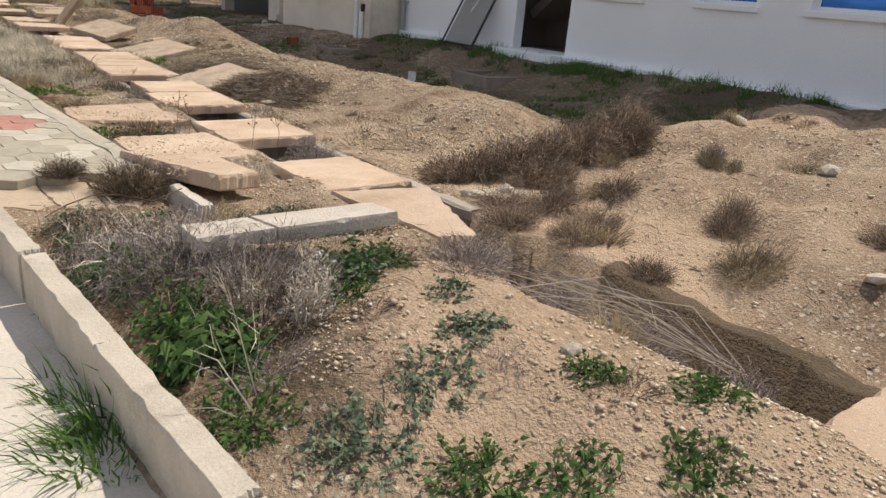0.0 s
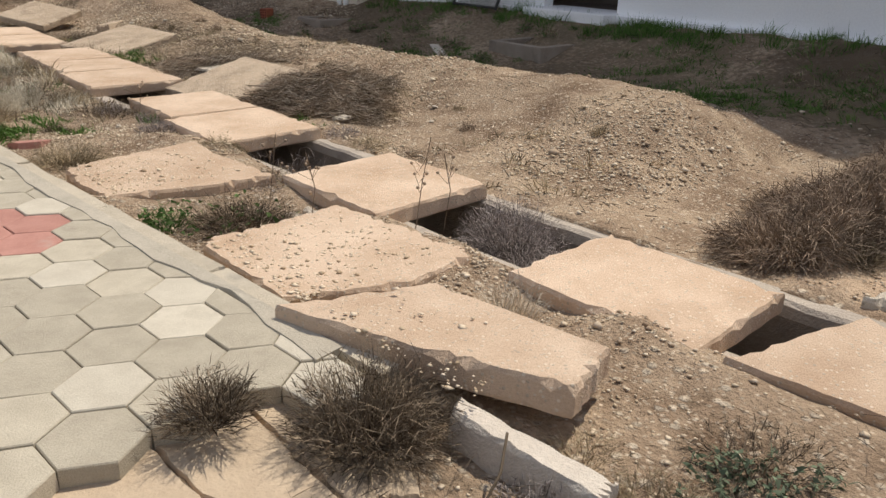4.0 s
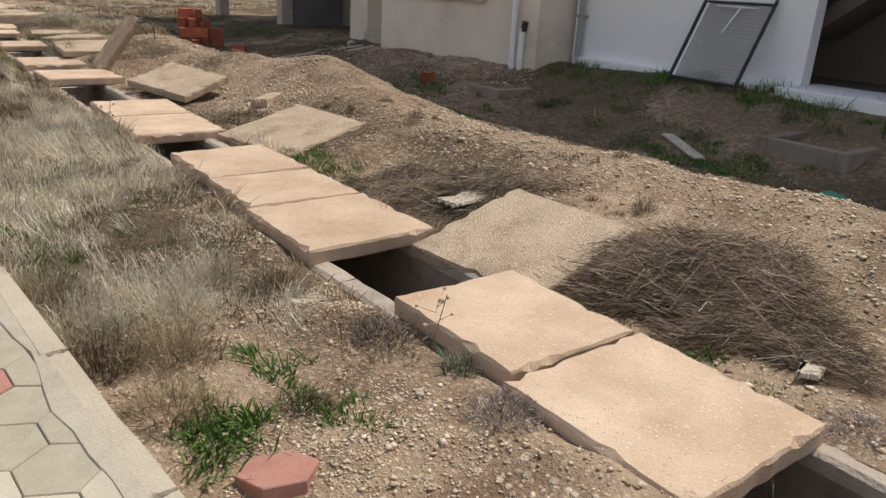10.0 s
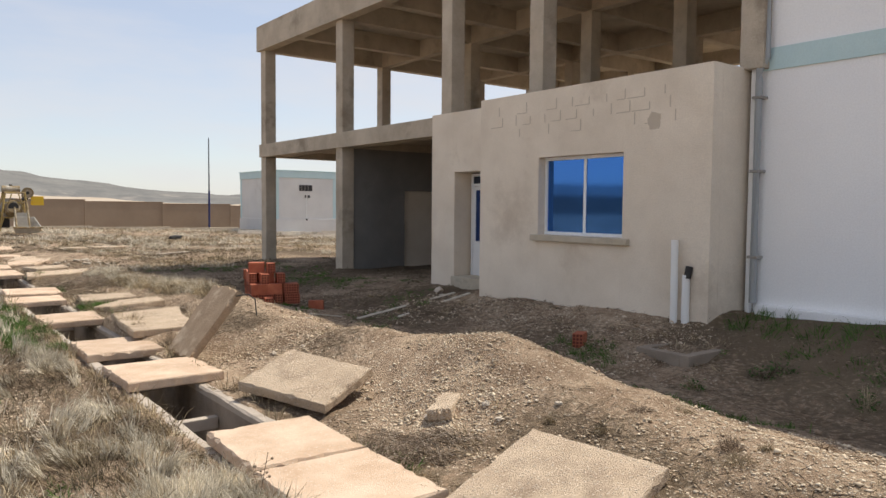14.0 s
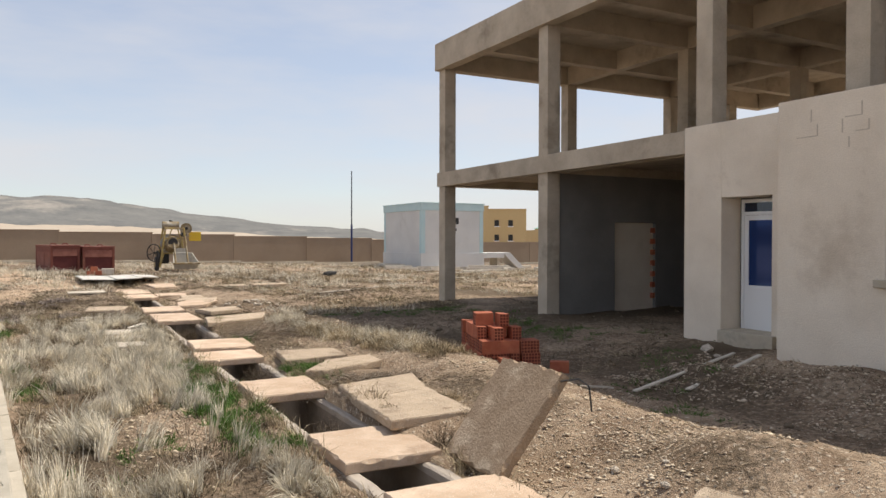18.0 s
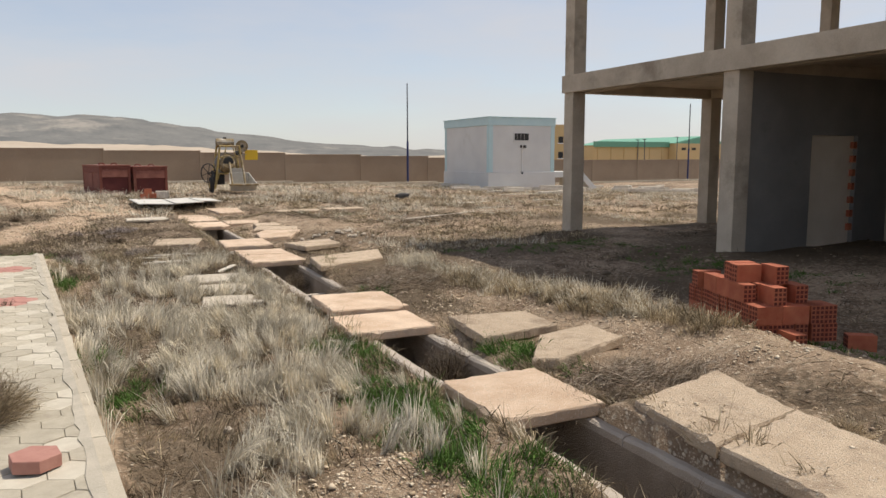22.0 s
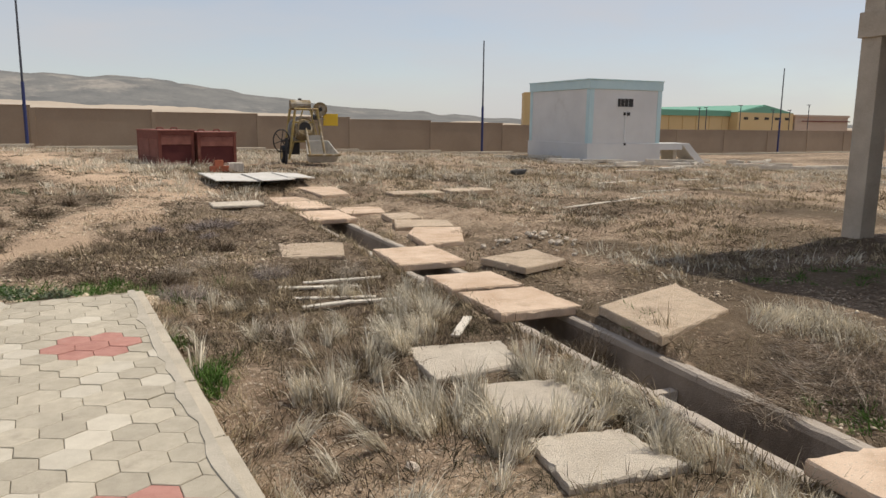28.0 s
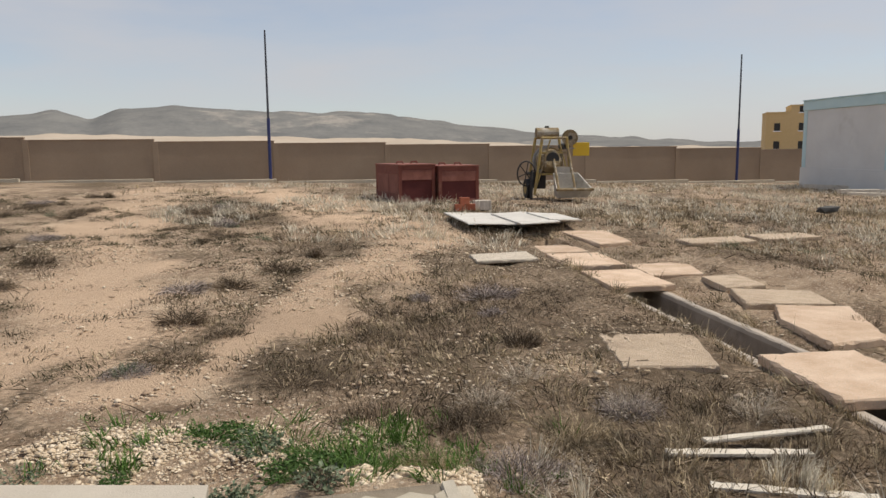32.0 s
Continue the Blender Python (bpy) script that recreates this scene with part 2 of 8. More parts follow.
YELLOW = mat("worn_yellow_paint", (0.36, 0.25, 0.075), (0.46, 0.35, 0.14), 5.0, 0.6, 0.2, 60, stain=(0.26, 0.20, 0.13), stain_at=0.5)
CAKED = mat("cement_caked_yellow", (0.17, 0.12, 0.06), (0.30, 0.225, 0.12), 5.0, 0.85, 0.5, 40, stain=(0.46, 0.41, 0.33), stain_at=0.5, grain=0.25)
CEMENT = mat("dried_cement", (0.42, 0.385, 0.33), (0.56, 0.52, 0.45), 4.0, 0.9, 0.5, 40, stain=(0.30, 0.26, 0.21), grain=0.2)
SIGNYEL = plain("yellow_panel", (0.75, 0.48, 0.03), 0.5)
STEEL = mat("grey_steel", (0.30, 0.29, 0.27), (0.38, 0.36, 0.33), 6.0, 0.55, 0.2, 60, stain=(0.25, 0.17, 0.11), metal=0.3)
DARK = plain("dark_iron", (0.03, 0.028, 0.026), 0.7)
RUBBER = plain("rubber", (0.025, 0.025, 0.025), 0.85)
PVC = plain("white_plastic", (0.82, 0.82, 0.80), 0.35)
PVCGREY = plain("grey_plastic_pipe", (0.33, 0.35, 0.36), 0.4)
ALU = plain("white_aluminium", (0.80, 0.81, 0.82), 0.35)
GLASS_BLUE = plain("blue_mirror_glass", (0.045, 0.17, 0.53), 0.05, 0.85, 0.9)
GLASS_NAVY = plain("navy_glass", (0.012, 0.045, 0.19), 0.06, 0.5, 0.8)
GLASS_DARK = plain("dark_glass", (0.01, 0.02, 0.05), 0.05, 0.2, 0.8)
TIMBER = mat("weathered_timber", (0.56, 0.50, 0.41), (0.70, 0.64, 0.54), 5.0, 0.9, 0.5, 70, stain=(0.38, 0.32, 0.25), vary=0.08)
POLEBLUE = plain("blue_pole_paint", (0.02, 0.03, 0.12), 0.5)
POLEGREY = plain("dark_pole_paint", (0.05, 0.055, 0.07), 0.5)
ROADC = mat("concrete_pavement", (0.41, 0.36, 0.29), (0.50, 0.445, 0.365), 1.5, 0.93, 0.4, 60, stain=(0.36, 0.31, 0.25), coords="World")
PAVEMENT = mat("worn_pale_pavement", (0.54, 0.48, 0.40), (0.64, 0.58, 0.49), 1.5, 0.93, 0.4, 60, stain=(0.42, 0.36, 0.285), coords="World", grain=0.2)
OCHRE = mat("ochre_facade", (0.62, 0.45, 0.22), (0.66, 0.49, 0.26), 0.1, 0.9, 0.1, 5, coords="World")
GREENROOF = plain("green_roof_sheet", (0.16, 0.38, 0.26), 0.6)
# distance haze is mixed into the hill's colour
HILL = mat("distant_hill", (0.155, 0.155, 0.15), (0.215, 0.21, 0.195), 0.012, 1.0, 0.0, 0.09, stain=(0.34, 0.31, 0.27), coords="World", spec=0.0, stain_at=0.55, grain=0.2)
HILL_SAND = mat("distant_sand", (0.42, 0.35, 0.275), (0.47, 0.395, 0.315), 0.01, 1.0, 0.0, 0.1, coords="World", spec=0.0)
STRAW = island_mat("dry_grass", (0.20, 0.15, 0.085), (0.62, 0.51, 0.345), translucent=0.22, patchy=0.6)
STRAW_PALE = island_mat("silver_dry_grass", (0.52, 0.455, 0.34), (0.90, 0.83, 0.68), translucent=0.22, patchy=0.35)
GREENS = island_mat("green_grass", (0.045, 0.10, 0.02), (0.14, 0.235, 0.055), translucent=0.15)
TWIG = island_mat("dead_twigs", (0.05, 0.035, 0.023), (0.345, 0.265, 0.182), patchy=0.5)
TWIG_DARK = island_mat("dark_low_scrub", (0.022, 0.020, 0.012), (0.13, 0.115, 0.062), patchy=0.3)
TWIG_RED = island_mat("brown_brush", (0.13, 0.09, 0.062), (0.46, 0.35, 0.25), patchy=0.35)
TWIG_MAUVE = island_mat("grey_mauve_twigs", (0.085, 0.066, 0.058), (0.54, 0.465, 0.42))
TWIG_PALE = island_mat("pale_stalks", (0.45, 0.38, 0.29), (0.66, 0.58, 0.47))
WOOL = island_mat("woolly_thistle", (0.55, 0.50, 0.44), (0.80, 0.76, 0.70), translucent=0.2)
LEAF = island_mat("green_leaves", (0.04, 0.09, 0.022), (0.135, 0.215, 0.07), translucent=0.25)
LEAF_GREY = island_mat("grey_green_leaves", (0.10, 0.13, 0.08), (0.20, 0.24, 0.15))
CRUMB = island_mat("soil_crumbs", (0.12, 0.09, 0.06), (0.42, 0.33, 0.23))
PEBBLE = island_mat("pale_gravel", (0.33, 0.235, 0.155), (0.74, 0.62, 0.47))
GRAVEL_PALE = island_mat("cream_gravel", (0.41, 0.305, 0.195), (0.78, 0.66, 0.50))
KERB_WORN = mat("worn_kerb_concrete", (0.49, 0.425, 0.34), (0.60, 0.53, 0.435), 4.0, 0.93, 0.5, 70, stain=(0.37, 0.31, 0.25), stain_at=0.52, grain=0.2)
BEAM = mat("bleached_concrete", (0.53, 0.465, 0.39), (0.64, 0.57, 0.485), 4.0, 0.93, 0.6, 70, stain=(0.50, 0.43, 0.35), stain_at=0.56, grain=0.18)
STONE = mat("loose_stone", (0.50, 0.42, 0.33), (0.64, 0.56, 0.46), 3.0, 0.95, 0.6, 14, vary=0.1)


# ---- mesh helpers ----
def mesh_of(name, verts, faces):
    me = bpy.data.meshes.new(name)
    me.from_pydata([tuple(v) for v in verts], [], faces)
    me.update()
    return me


def part(name, bm, material, parent=None, label=""):
    """One mesh object from a bmesh or a mesh, under a thing or a part."""
    if isinstance(bm, bmesh.types.BMesh):
        me = bpy.data.meshes.new(name)
        bm.normal_update()
        bm.to_mesh(me)
        bm.free()
    else:
        me = bm
    if not me.materials:
        me.materials.append(material)
    ob = new(name, me)
    if parent:
        ob.parent = parent
    if label:
        ob["label"] = label
    return ob


def empty(name, m=None, **tags):
    ob = new(name)
    ob.empty_display_size = 0.1
    if m is not None:
        ob.matrix_basis = m
    return tagged(ob, **tags)


def box(x0, y0, z0, x1, y1, z1, bevel=0.0, bm=None):
    bm = bm or bmesh.new()
    r = bmesh.ops.create_cube(bm, size=1.0)
    c = Vector(((x0 + x1) / 2, (y0 + y1) / 2, (z0 + z1) / 2))
    s = Vector((x1 - x0, y1 - y0, z1 - z0))
    for v in r["verts"]:
        v.co = Vector((v.co.x * s.x, v.co.y * s.y, v.co.z * s.z)) + c
    if bevel:
        edges = list({e for v in r["verts"] for e in v.link_edges})
        bmesh.ops.bevel(bm, geom=edges, offset=bevel, segments=2, affect="EDGES", profile=0.6)
    return bm


def rod(a, b, r, sides=8, r2=None, bm=None):
    bm = bm or bmesh.new()
    a, b = Vector(a), Vector(b)
    res = bmesh.ops.create_cone(bm, cap_ends=True, segments=sides, radius1=r, radius2=r if r2 is None else r2, depth=(b - a).length)
    m = Matrix.Translation((a + b) / 2) @ (b - a).to_track_quat("Z", "Y").to_matrix().to_4x4()
    bmesh.ops.transform(bm, matrix=m, verts=res["verts"])
    return bm


def tube(points, r, sides=6, bm=None):
    """A bent pipe through points."""
    bm = bm or bmesh.new()
    pts = [Vector(p) for p in points]
    rings = []
    for i, p in enumerate(pts):
        d = (pts[min(i + 1, len(pts) - 1)] - pts[max(i - 1, 0)]).normalized()
        q = d.to_track_quat("Z", "Y")
        rings.append([bm.verts.new(p + q @ Vector((r * math.cos(a), r * math.sin(a), 0))) for a in [k * 2 * math.pi / sides for k in range(sides)]])
    for a, b in zip(rings, rings[1:]):
        for k in range(sides):
            bm.faces.new((a[k], a[(k + 1) % sides], b[(k + 1) % sides], b[k]))
    bm.faces.new(rings[0][::-1])
    bm.faces.new(rings[-1])
    return bm


def prism(outline, z0, z1, bm=None):
    bm = bm or bmesh.new()
    lo = [bm.verts.new((x, y, z0)) for x, y in outline]
    hi = [bm.verts.new((x, y, z1)) for x, y in outline]
    bm.faces.new(lo[::-1])
    bm.faces.new(hi)
    n = len(outline)
    for i in range(n):
        bm.faces.new((lo[i], lo[(i + 1) % n], hi[(i + 1) % n], hi[i]))
    return bm


def smoothstep(a, b, x):
    t = np.clip((x - a) / (b - a), 0, 1)
    return t * t * (3 - 2 * t)


def rnoise(x, y, s, seed=0):
    """Value noise on arrays, -1 to 1."""
    x, y = np.asarray(x, float) / s + seed * 17.3, np.asarray(y, float) / s - seed * 9.1
    xi, yi = np.floor(x), np.floor(y)
    fx, fy = x - xi, y - yi
    fx, fy = fx * fx * (3 - 2 * fx), fy * fy * (3 - 2 * fy)

    def h(i, j):
        v = np.sin(i * 127.1 + j * 311.7 + seed * 74.7) * 43758.5453
        return (v - np.floor(v)) * 2 - 1

    return (h(xi, yi) * (1 - fx) + h(xi + 1, yi) * fx) * (1 - fy) + (h(xi, yi + 1) * (1 - fx) + h(xi + 1, yi + 1) * fx) * fy


def bumpy(x, y, x0, y0, sx, sy, h):
    return h * np.exp(-(((x - x0) / sx) ** 2 + ((y - y0) / sy) ** 2))


# ---- plan ----
CH_L0, CH_L1, CH_R0, CH_R1 = 2.70, 2.84, 3.42, 3.55      # channel walls
CH_Y0, CH_Y1 = -9.0, 40.5


def path_r(y):
    return 1.55 - 0.0835 * y


PATH_W, PATH_Y0, PATH_Y1 = 1.40, -1.40, 27.75


def slab_z(y):
    return np.interp(y, [-9, -3, 0, 4, 9, 14, 22, 26, 30, 40], [-0.02, -0.03, -0.09, -0.13, -0.19, -0.2, -0.2, -0.17, -0.24, -0.28])


# soil levels under the displaced slabs: x, y, half width, half length, level
PADS = [(2.08, -0.28, 0.57, 0.6, -0.075), (2.03, 1.48, 0.58, 0.62, -0.108), (1.85, -1.35, 0.3, 0.45, -0.04), (4.14, 19.83, 0.5, 0.5, -0.215), (4.3, 18.8, 0.6, 0.45, -0.215), (4.05, 16.65, 0.55, 0.5, -0.12), (3.92, 15.6, 0.5, 0.55, -0.11),
        (4.2, 25.4, 0.75, 0.75, -0.13), (4.55, 28.9, 0.55, 0.55, -0.25), (4.3, 32.2, 0.6, 1.5, -0.3), (4.25, 36.0, 0.55, 0.65, -0.33), (1.78, 25.1, 0.5, 0.42, -0.262), (1.8, 24.0, 0.42, 0.45, -0.262), (1.73, 23.08, 0.42, 0.38, -0.262), (1.83, 31.0, 0.55, 0.65, -0.275),
        (3.95, -2.14, 0.42, 0.26, -0.155), (1.62, -3.2, 0.5, 0.2, 0.13), (1.12, -1.62, 0.4, 0.16, -0.07)]


def ground_z(x, y):
    """Height of the bare soil."""
    x, y = np.asarray(x, float), np.asarray(y, float)
    top = slab_z(y) - 0.13
    z = top + 0 * x
    pr = path_r(y)
    # strip between the walk and the channel, a little hollow
    z = z + 0.05 * (1 - smoothstep(2.6, 2.75, x)) + 0.05 * np.exp(-((x - 2.55) / 0.25) ** 2) * (np.abs(rnoise(y, x, 0.9, 3)))
    z = z + 0.05 * np.exp(-((x - 2.0) / 0.5) ** 2) * np.exp(-((y - 1.3) / 1.6) ** 2)
    # spoil ridge beside the channel and the hollow behind it
    ridge = np.exp(-((x - 5.75 - 0.25 * np.sin(y * 0.7)) / 0.95) ** 2) * smoothstep(-0.5, 0.3, y) * (1 - smoothstep(19, 25, y))
    z = z + ridge * (0.26 + 0.10 * rnoise(y, 0 * y, 2.2, 5))
    z = z + bumpy(x, y, 5.8, 10.75, 0.78, 1.3, 0.34) + bumpy(x, y, 5.3, 12.4, 0.75, 0.9, 0.28) + bumpy(x, y, 4.4, 4.3, 0.6, 0.9, 0.10)
    z = z - 0.14 * np.exp(-((x - 8.2) / 1.1) ** 2) * smoothstep(0, 3, y) * (1 - smoothstep(20, 26, y))
    z = z + 0.42 * smoothstep(9.3, 11.2, x) * (1 - smoothstep(11, 18, y)) + 0.16 * smoothstep(9.3, 11.4, x) * smoothstep(11, 18, y) * (1 - smoothstep(40, 50, y))
    z = z + bumpy(x, y, 9.3, 13.5, 1.0, 2.5, 0.16) + bumpy(x, y, 9.7, 12.3, 0.55, 0.9, 0.13) + bumpy(x, y, 9.75, 14.7, 0.6, 0.8, 0.14) + bumpy(x, y, 9.0, 16.3, 0.7, 0.5, 0.1) + bumpy(x, y, 7.3, 14.4, 0.5, 0.7, 0.08)
    # high bank and ditch at the start
    z = z + 0.62 * smoothstep(3.6, 6.8, x) * (1 - smoothstep(-2.2, -0.6, y)) * (1 - smoothstep(8, 10.5, x))
    z = z - 0.13 * np.exp(-((y + 1.05 - 0.04 * (x - 3.6)) / 0.62) ** 2) * smoothstep(3.45, 3.8, x) * (1 - smoothstep(6.2, 7.6, x))
    z = z + bumpy(x, y, 1.8, -4.05, 0.62, 0.8, 0.24) + bumpy(x, y, 2.3, -5.4, 0.8, 0.8, 0.16) + bumpy(x, y, 4.4, -3.3, 0.6, 0.9, 0.12)
    z = z + 0.10 * (1 - smoothstep(-2.2, -1.0, y)) * (1 - smoothstep(2.4, 3.0, x)) * smoothstep(0.7, 1.0, x) + bumpy(x, y, 1.1, -1.62, 0.6, 0.3, 0.13)
    z = z - 0.09 * np.exp(-((x - 2.66) / 0.22) ** 2) * (1 - smoothstep(-3.3, -2.8, y))
    # mounds further on
    z = z + bumpy(x, y, 5.3, 24.5, 1.1, 1.4, 0.2) + bumpy(x, y, 5.6, 36.5, 1.0, 1.2, 0.32) + bumpy(x, y, 5.7, 30.6, 0.9, 0.7, 0.26) + bumpy(x, y, 6.2, 34.5, 0.9, 1.0, 0.22) + bumpy(x, y, 5.2, 43, 2.0, 1.2, 0.35) + bumpy(x, y, 3.0, 47.5, 2.2, 1.5, 0.3)
    z = z + bumpy(x, y, 27.5, 48.5, 1.8, 1.5, 0.55) + bumpy(x, y, -4.0, 58, 3, 2, 0.4) + bumpy(x, y, 4.7, 53, 1.6, 1.4, 0.35)
    z = z + bumpy(x, y, -1.2, 28.15, 0.6, 0.28, 0.16) + bumpy(x, y, -3.3, 29.1, 1.4, 0.4, 0.07)
    for px, py, hx, hy, lv in PADS:
        w = np.exp(-((np.abs(x - px) / (hx + 0.12)) ** 6 + (np.abs(y - py) / (hy + 0.12)) ** 6))
        z = z * (1 - w) + lv * w
    # under the walk and the paved side
    onwalk = smoothstep(pr + 0.10, pr - 0.03, x) * smoothstep(PATH_Y0 + 0.0, PATH_Y0 + 0.2, y) * (1 - smoothstep(PATH_Y1 - 0.05, PATH_Y1 + 0.4, y))
    z = z * (1 - onwalk) + -0.14 * onwalk
    kerb_x = 0.588 + 0.088 * (-1.9 - y)
    low = smoothstep(kerb_x + 0.035, kerb_x - 0.045, x) * (1 - smoothstep(PATH_Y0 - 0.1, PATH_Y0 + 0.05, y))
    z = z * (1 - low) + -0.24 * low
    left = smoothstep(pr - PATH_W + 0.05, pr - PATH_W - 0.05, x) * smoothstep(PATH_Y0, PATH_Y0 + 0.2, y) * (1 - smoothstep(PATH_Y1, PATH_Y1 + 0.3, y))
    z = z * (1 - left) + -0.26 * left
    # gentle fall to the far side
    far = smoothstep(30, 55, y)
    z = z * (1 - far) + (0.10 - 0.021 * np.clip(x, -40, 40)) * far + 0 * x
    # roughness
    crumbly = smoothstep(3.5, 3.9, x) * (1 - smoothstep(-1.2, -0.5, y)) * (1 - smoothstep(8, 9, x)) + 0.5 * np.exp(-((x - 1.75) / 0.5) ** 2 - ((y + 4.3) / 0.8) ** 2)
    z = z + crumbly * (0.075 * rnoise(x, y, 0.7, 8) + 0.055 * rnoise(x, y, 0.33, 9) + 0.03 * rnoise(x, y, 0.17, 10))
    near = np.exp(-((np.maximum(np.abs(x - 2) - 14, 0)) / 15) ** 2 - (np.maximum(np.abs(y - 18) - 32, 0) / 30) ** 2)
    soft = (1 - onwalk) * (1 - low) * (1 - left)
    z = z + near * soft * (0.04 * rnoise(x, y, 0.55, 1) + 0.026 * rnoise(x, y, 0.25, 2) + 0.05 * rnoise(x, y, 2.3, 4) + 0.016 * rnoise(x, y, 0.13, 7))
    bed = np.exp(-(np.abs(x - 1.1) / 0.46) ** 4 - (np.abs(y + 1.4) / 0.40) ** 4)
    z = z * (1 - bed) + -0.078 * bed
    return z


def gz(x, y):
    return float(ground_z(x, y))


# ---- ground ----
def axis(lo, hi, step, far, grow, extra=()):
    mid = list(np.arange(lo, hi + 1e-6, step))
    out, d, v = [], step, hi
    while v < far:
        d *= grow
        v += d
        out.append(v)
    d, v, inn = step, lo, []
    while v > -far:
        d *= grow
        v -= d
        inn.append(v)
    return np.array(sorted(set(np.round(inn + mid + out + list(extra), 4))))


def track_at(x, y):
    """Bare sandy wheel tracks across the open ground past the walk, 0 to 1."""
    wob = 0.7 * rnoise(x, y, 1.3, 24) + 0.35 * rnoise(x, y, 0.5, 25)
    c1 = np.interp(y, [29, 31.4, 33, 35.5, 38, 40.5, 46, 60], [-4.3, -3.2, -2.5, -1.65, -0.8, 0.3, -1.5, -6.0])
    w1 = np.interp(y, [29, 33, 38, 46], [0.55, 0.5, 0.8, 1.6])
    c2 = np.interp(y, [30, 32, 35, 40, 45, 60], [-5.2, -4.7, -4.9, -6.3, -7.5, -9.0])
    w2 = np.interp(y, [30, 35, 45], [0.6, 1.0, 1.2])
    a = np.maximum(np.exp(-((x - c1 + wob) / w1) ** 4), np.exp(-((x - c2 + wob) / w2) ** 4))
    return a * smoothstep(29.5, 30.6, y) * (1 - smoothstep(56, 62, y))


def litter_at(x, y):
    """Share of dead grass litter over the soil, 0 to 1."""
    pr = path_r(y)
    a = smoothstep(pr - 0.02, pr + 0.25, x) * (1 - smoothstep(2.4, 2.8, x)) * smoothstep(2.6, 5.5, y) * (0.6 + 0.45 * rnoise(x, y, 1.1, 11))
    b = smoothstep(16, 24, y) * (0.5 + 0.6 * rnoise(x, y, 1.3, 12)) * smoothstep(-1.0, 2.2, x + 0.05 * (y - 28) + 1.6 * rnoise(x, y, 1.8, 15))
    c = smoothstep(6.6, 8.2, x) * (0.5 + 0.5 * rnoise(x, y, 1.7, 13)) * (1 - smoothstep(26, 34, y))
    d = smoothstep(27, 31, y) * (1 - smoothstep(-0.5, 1.5, x)) * (0.5 + 0.8 * rnoise(x, y, 1.6, 14))
    e = (1 - smoothstep(-1.6, -0.8, y)) * (1 - smoothstep(1.35, 1.8, x)) * smoothstep(0.5, 0.7, x) * smoothstep(-4.9, -3.9, y) * (0.45 + 0.5 * rnoise(x, y, 0.6, 16))
    f = smoothstep(3.5, 3.62, x) * (1 - smoothstep(4.2, 6.6, x)) * smoothstep(3.8, 5.2, y) * (1 - smoothstep(28, 31, y)) * (0.42 + 0.8 * rnoise(x, y, 0.9, 18))
    d = np.maximum(np.maximum(d, e), f)
    bare = 1 - 0.85 * track_at(x, y)
    return bare * np.clip(np.maximum(np.maximum(a, b), np.maximum(c, d)) * (1 - 0.3 * smoothstep(28, 36, y)), 0, 1)


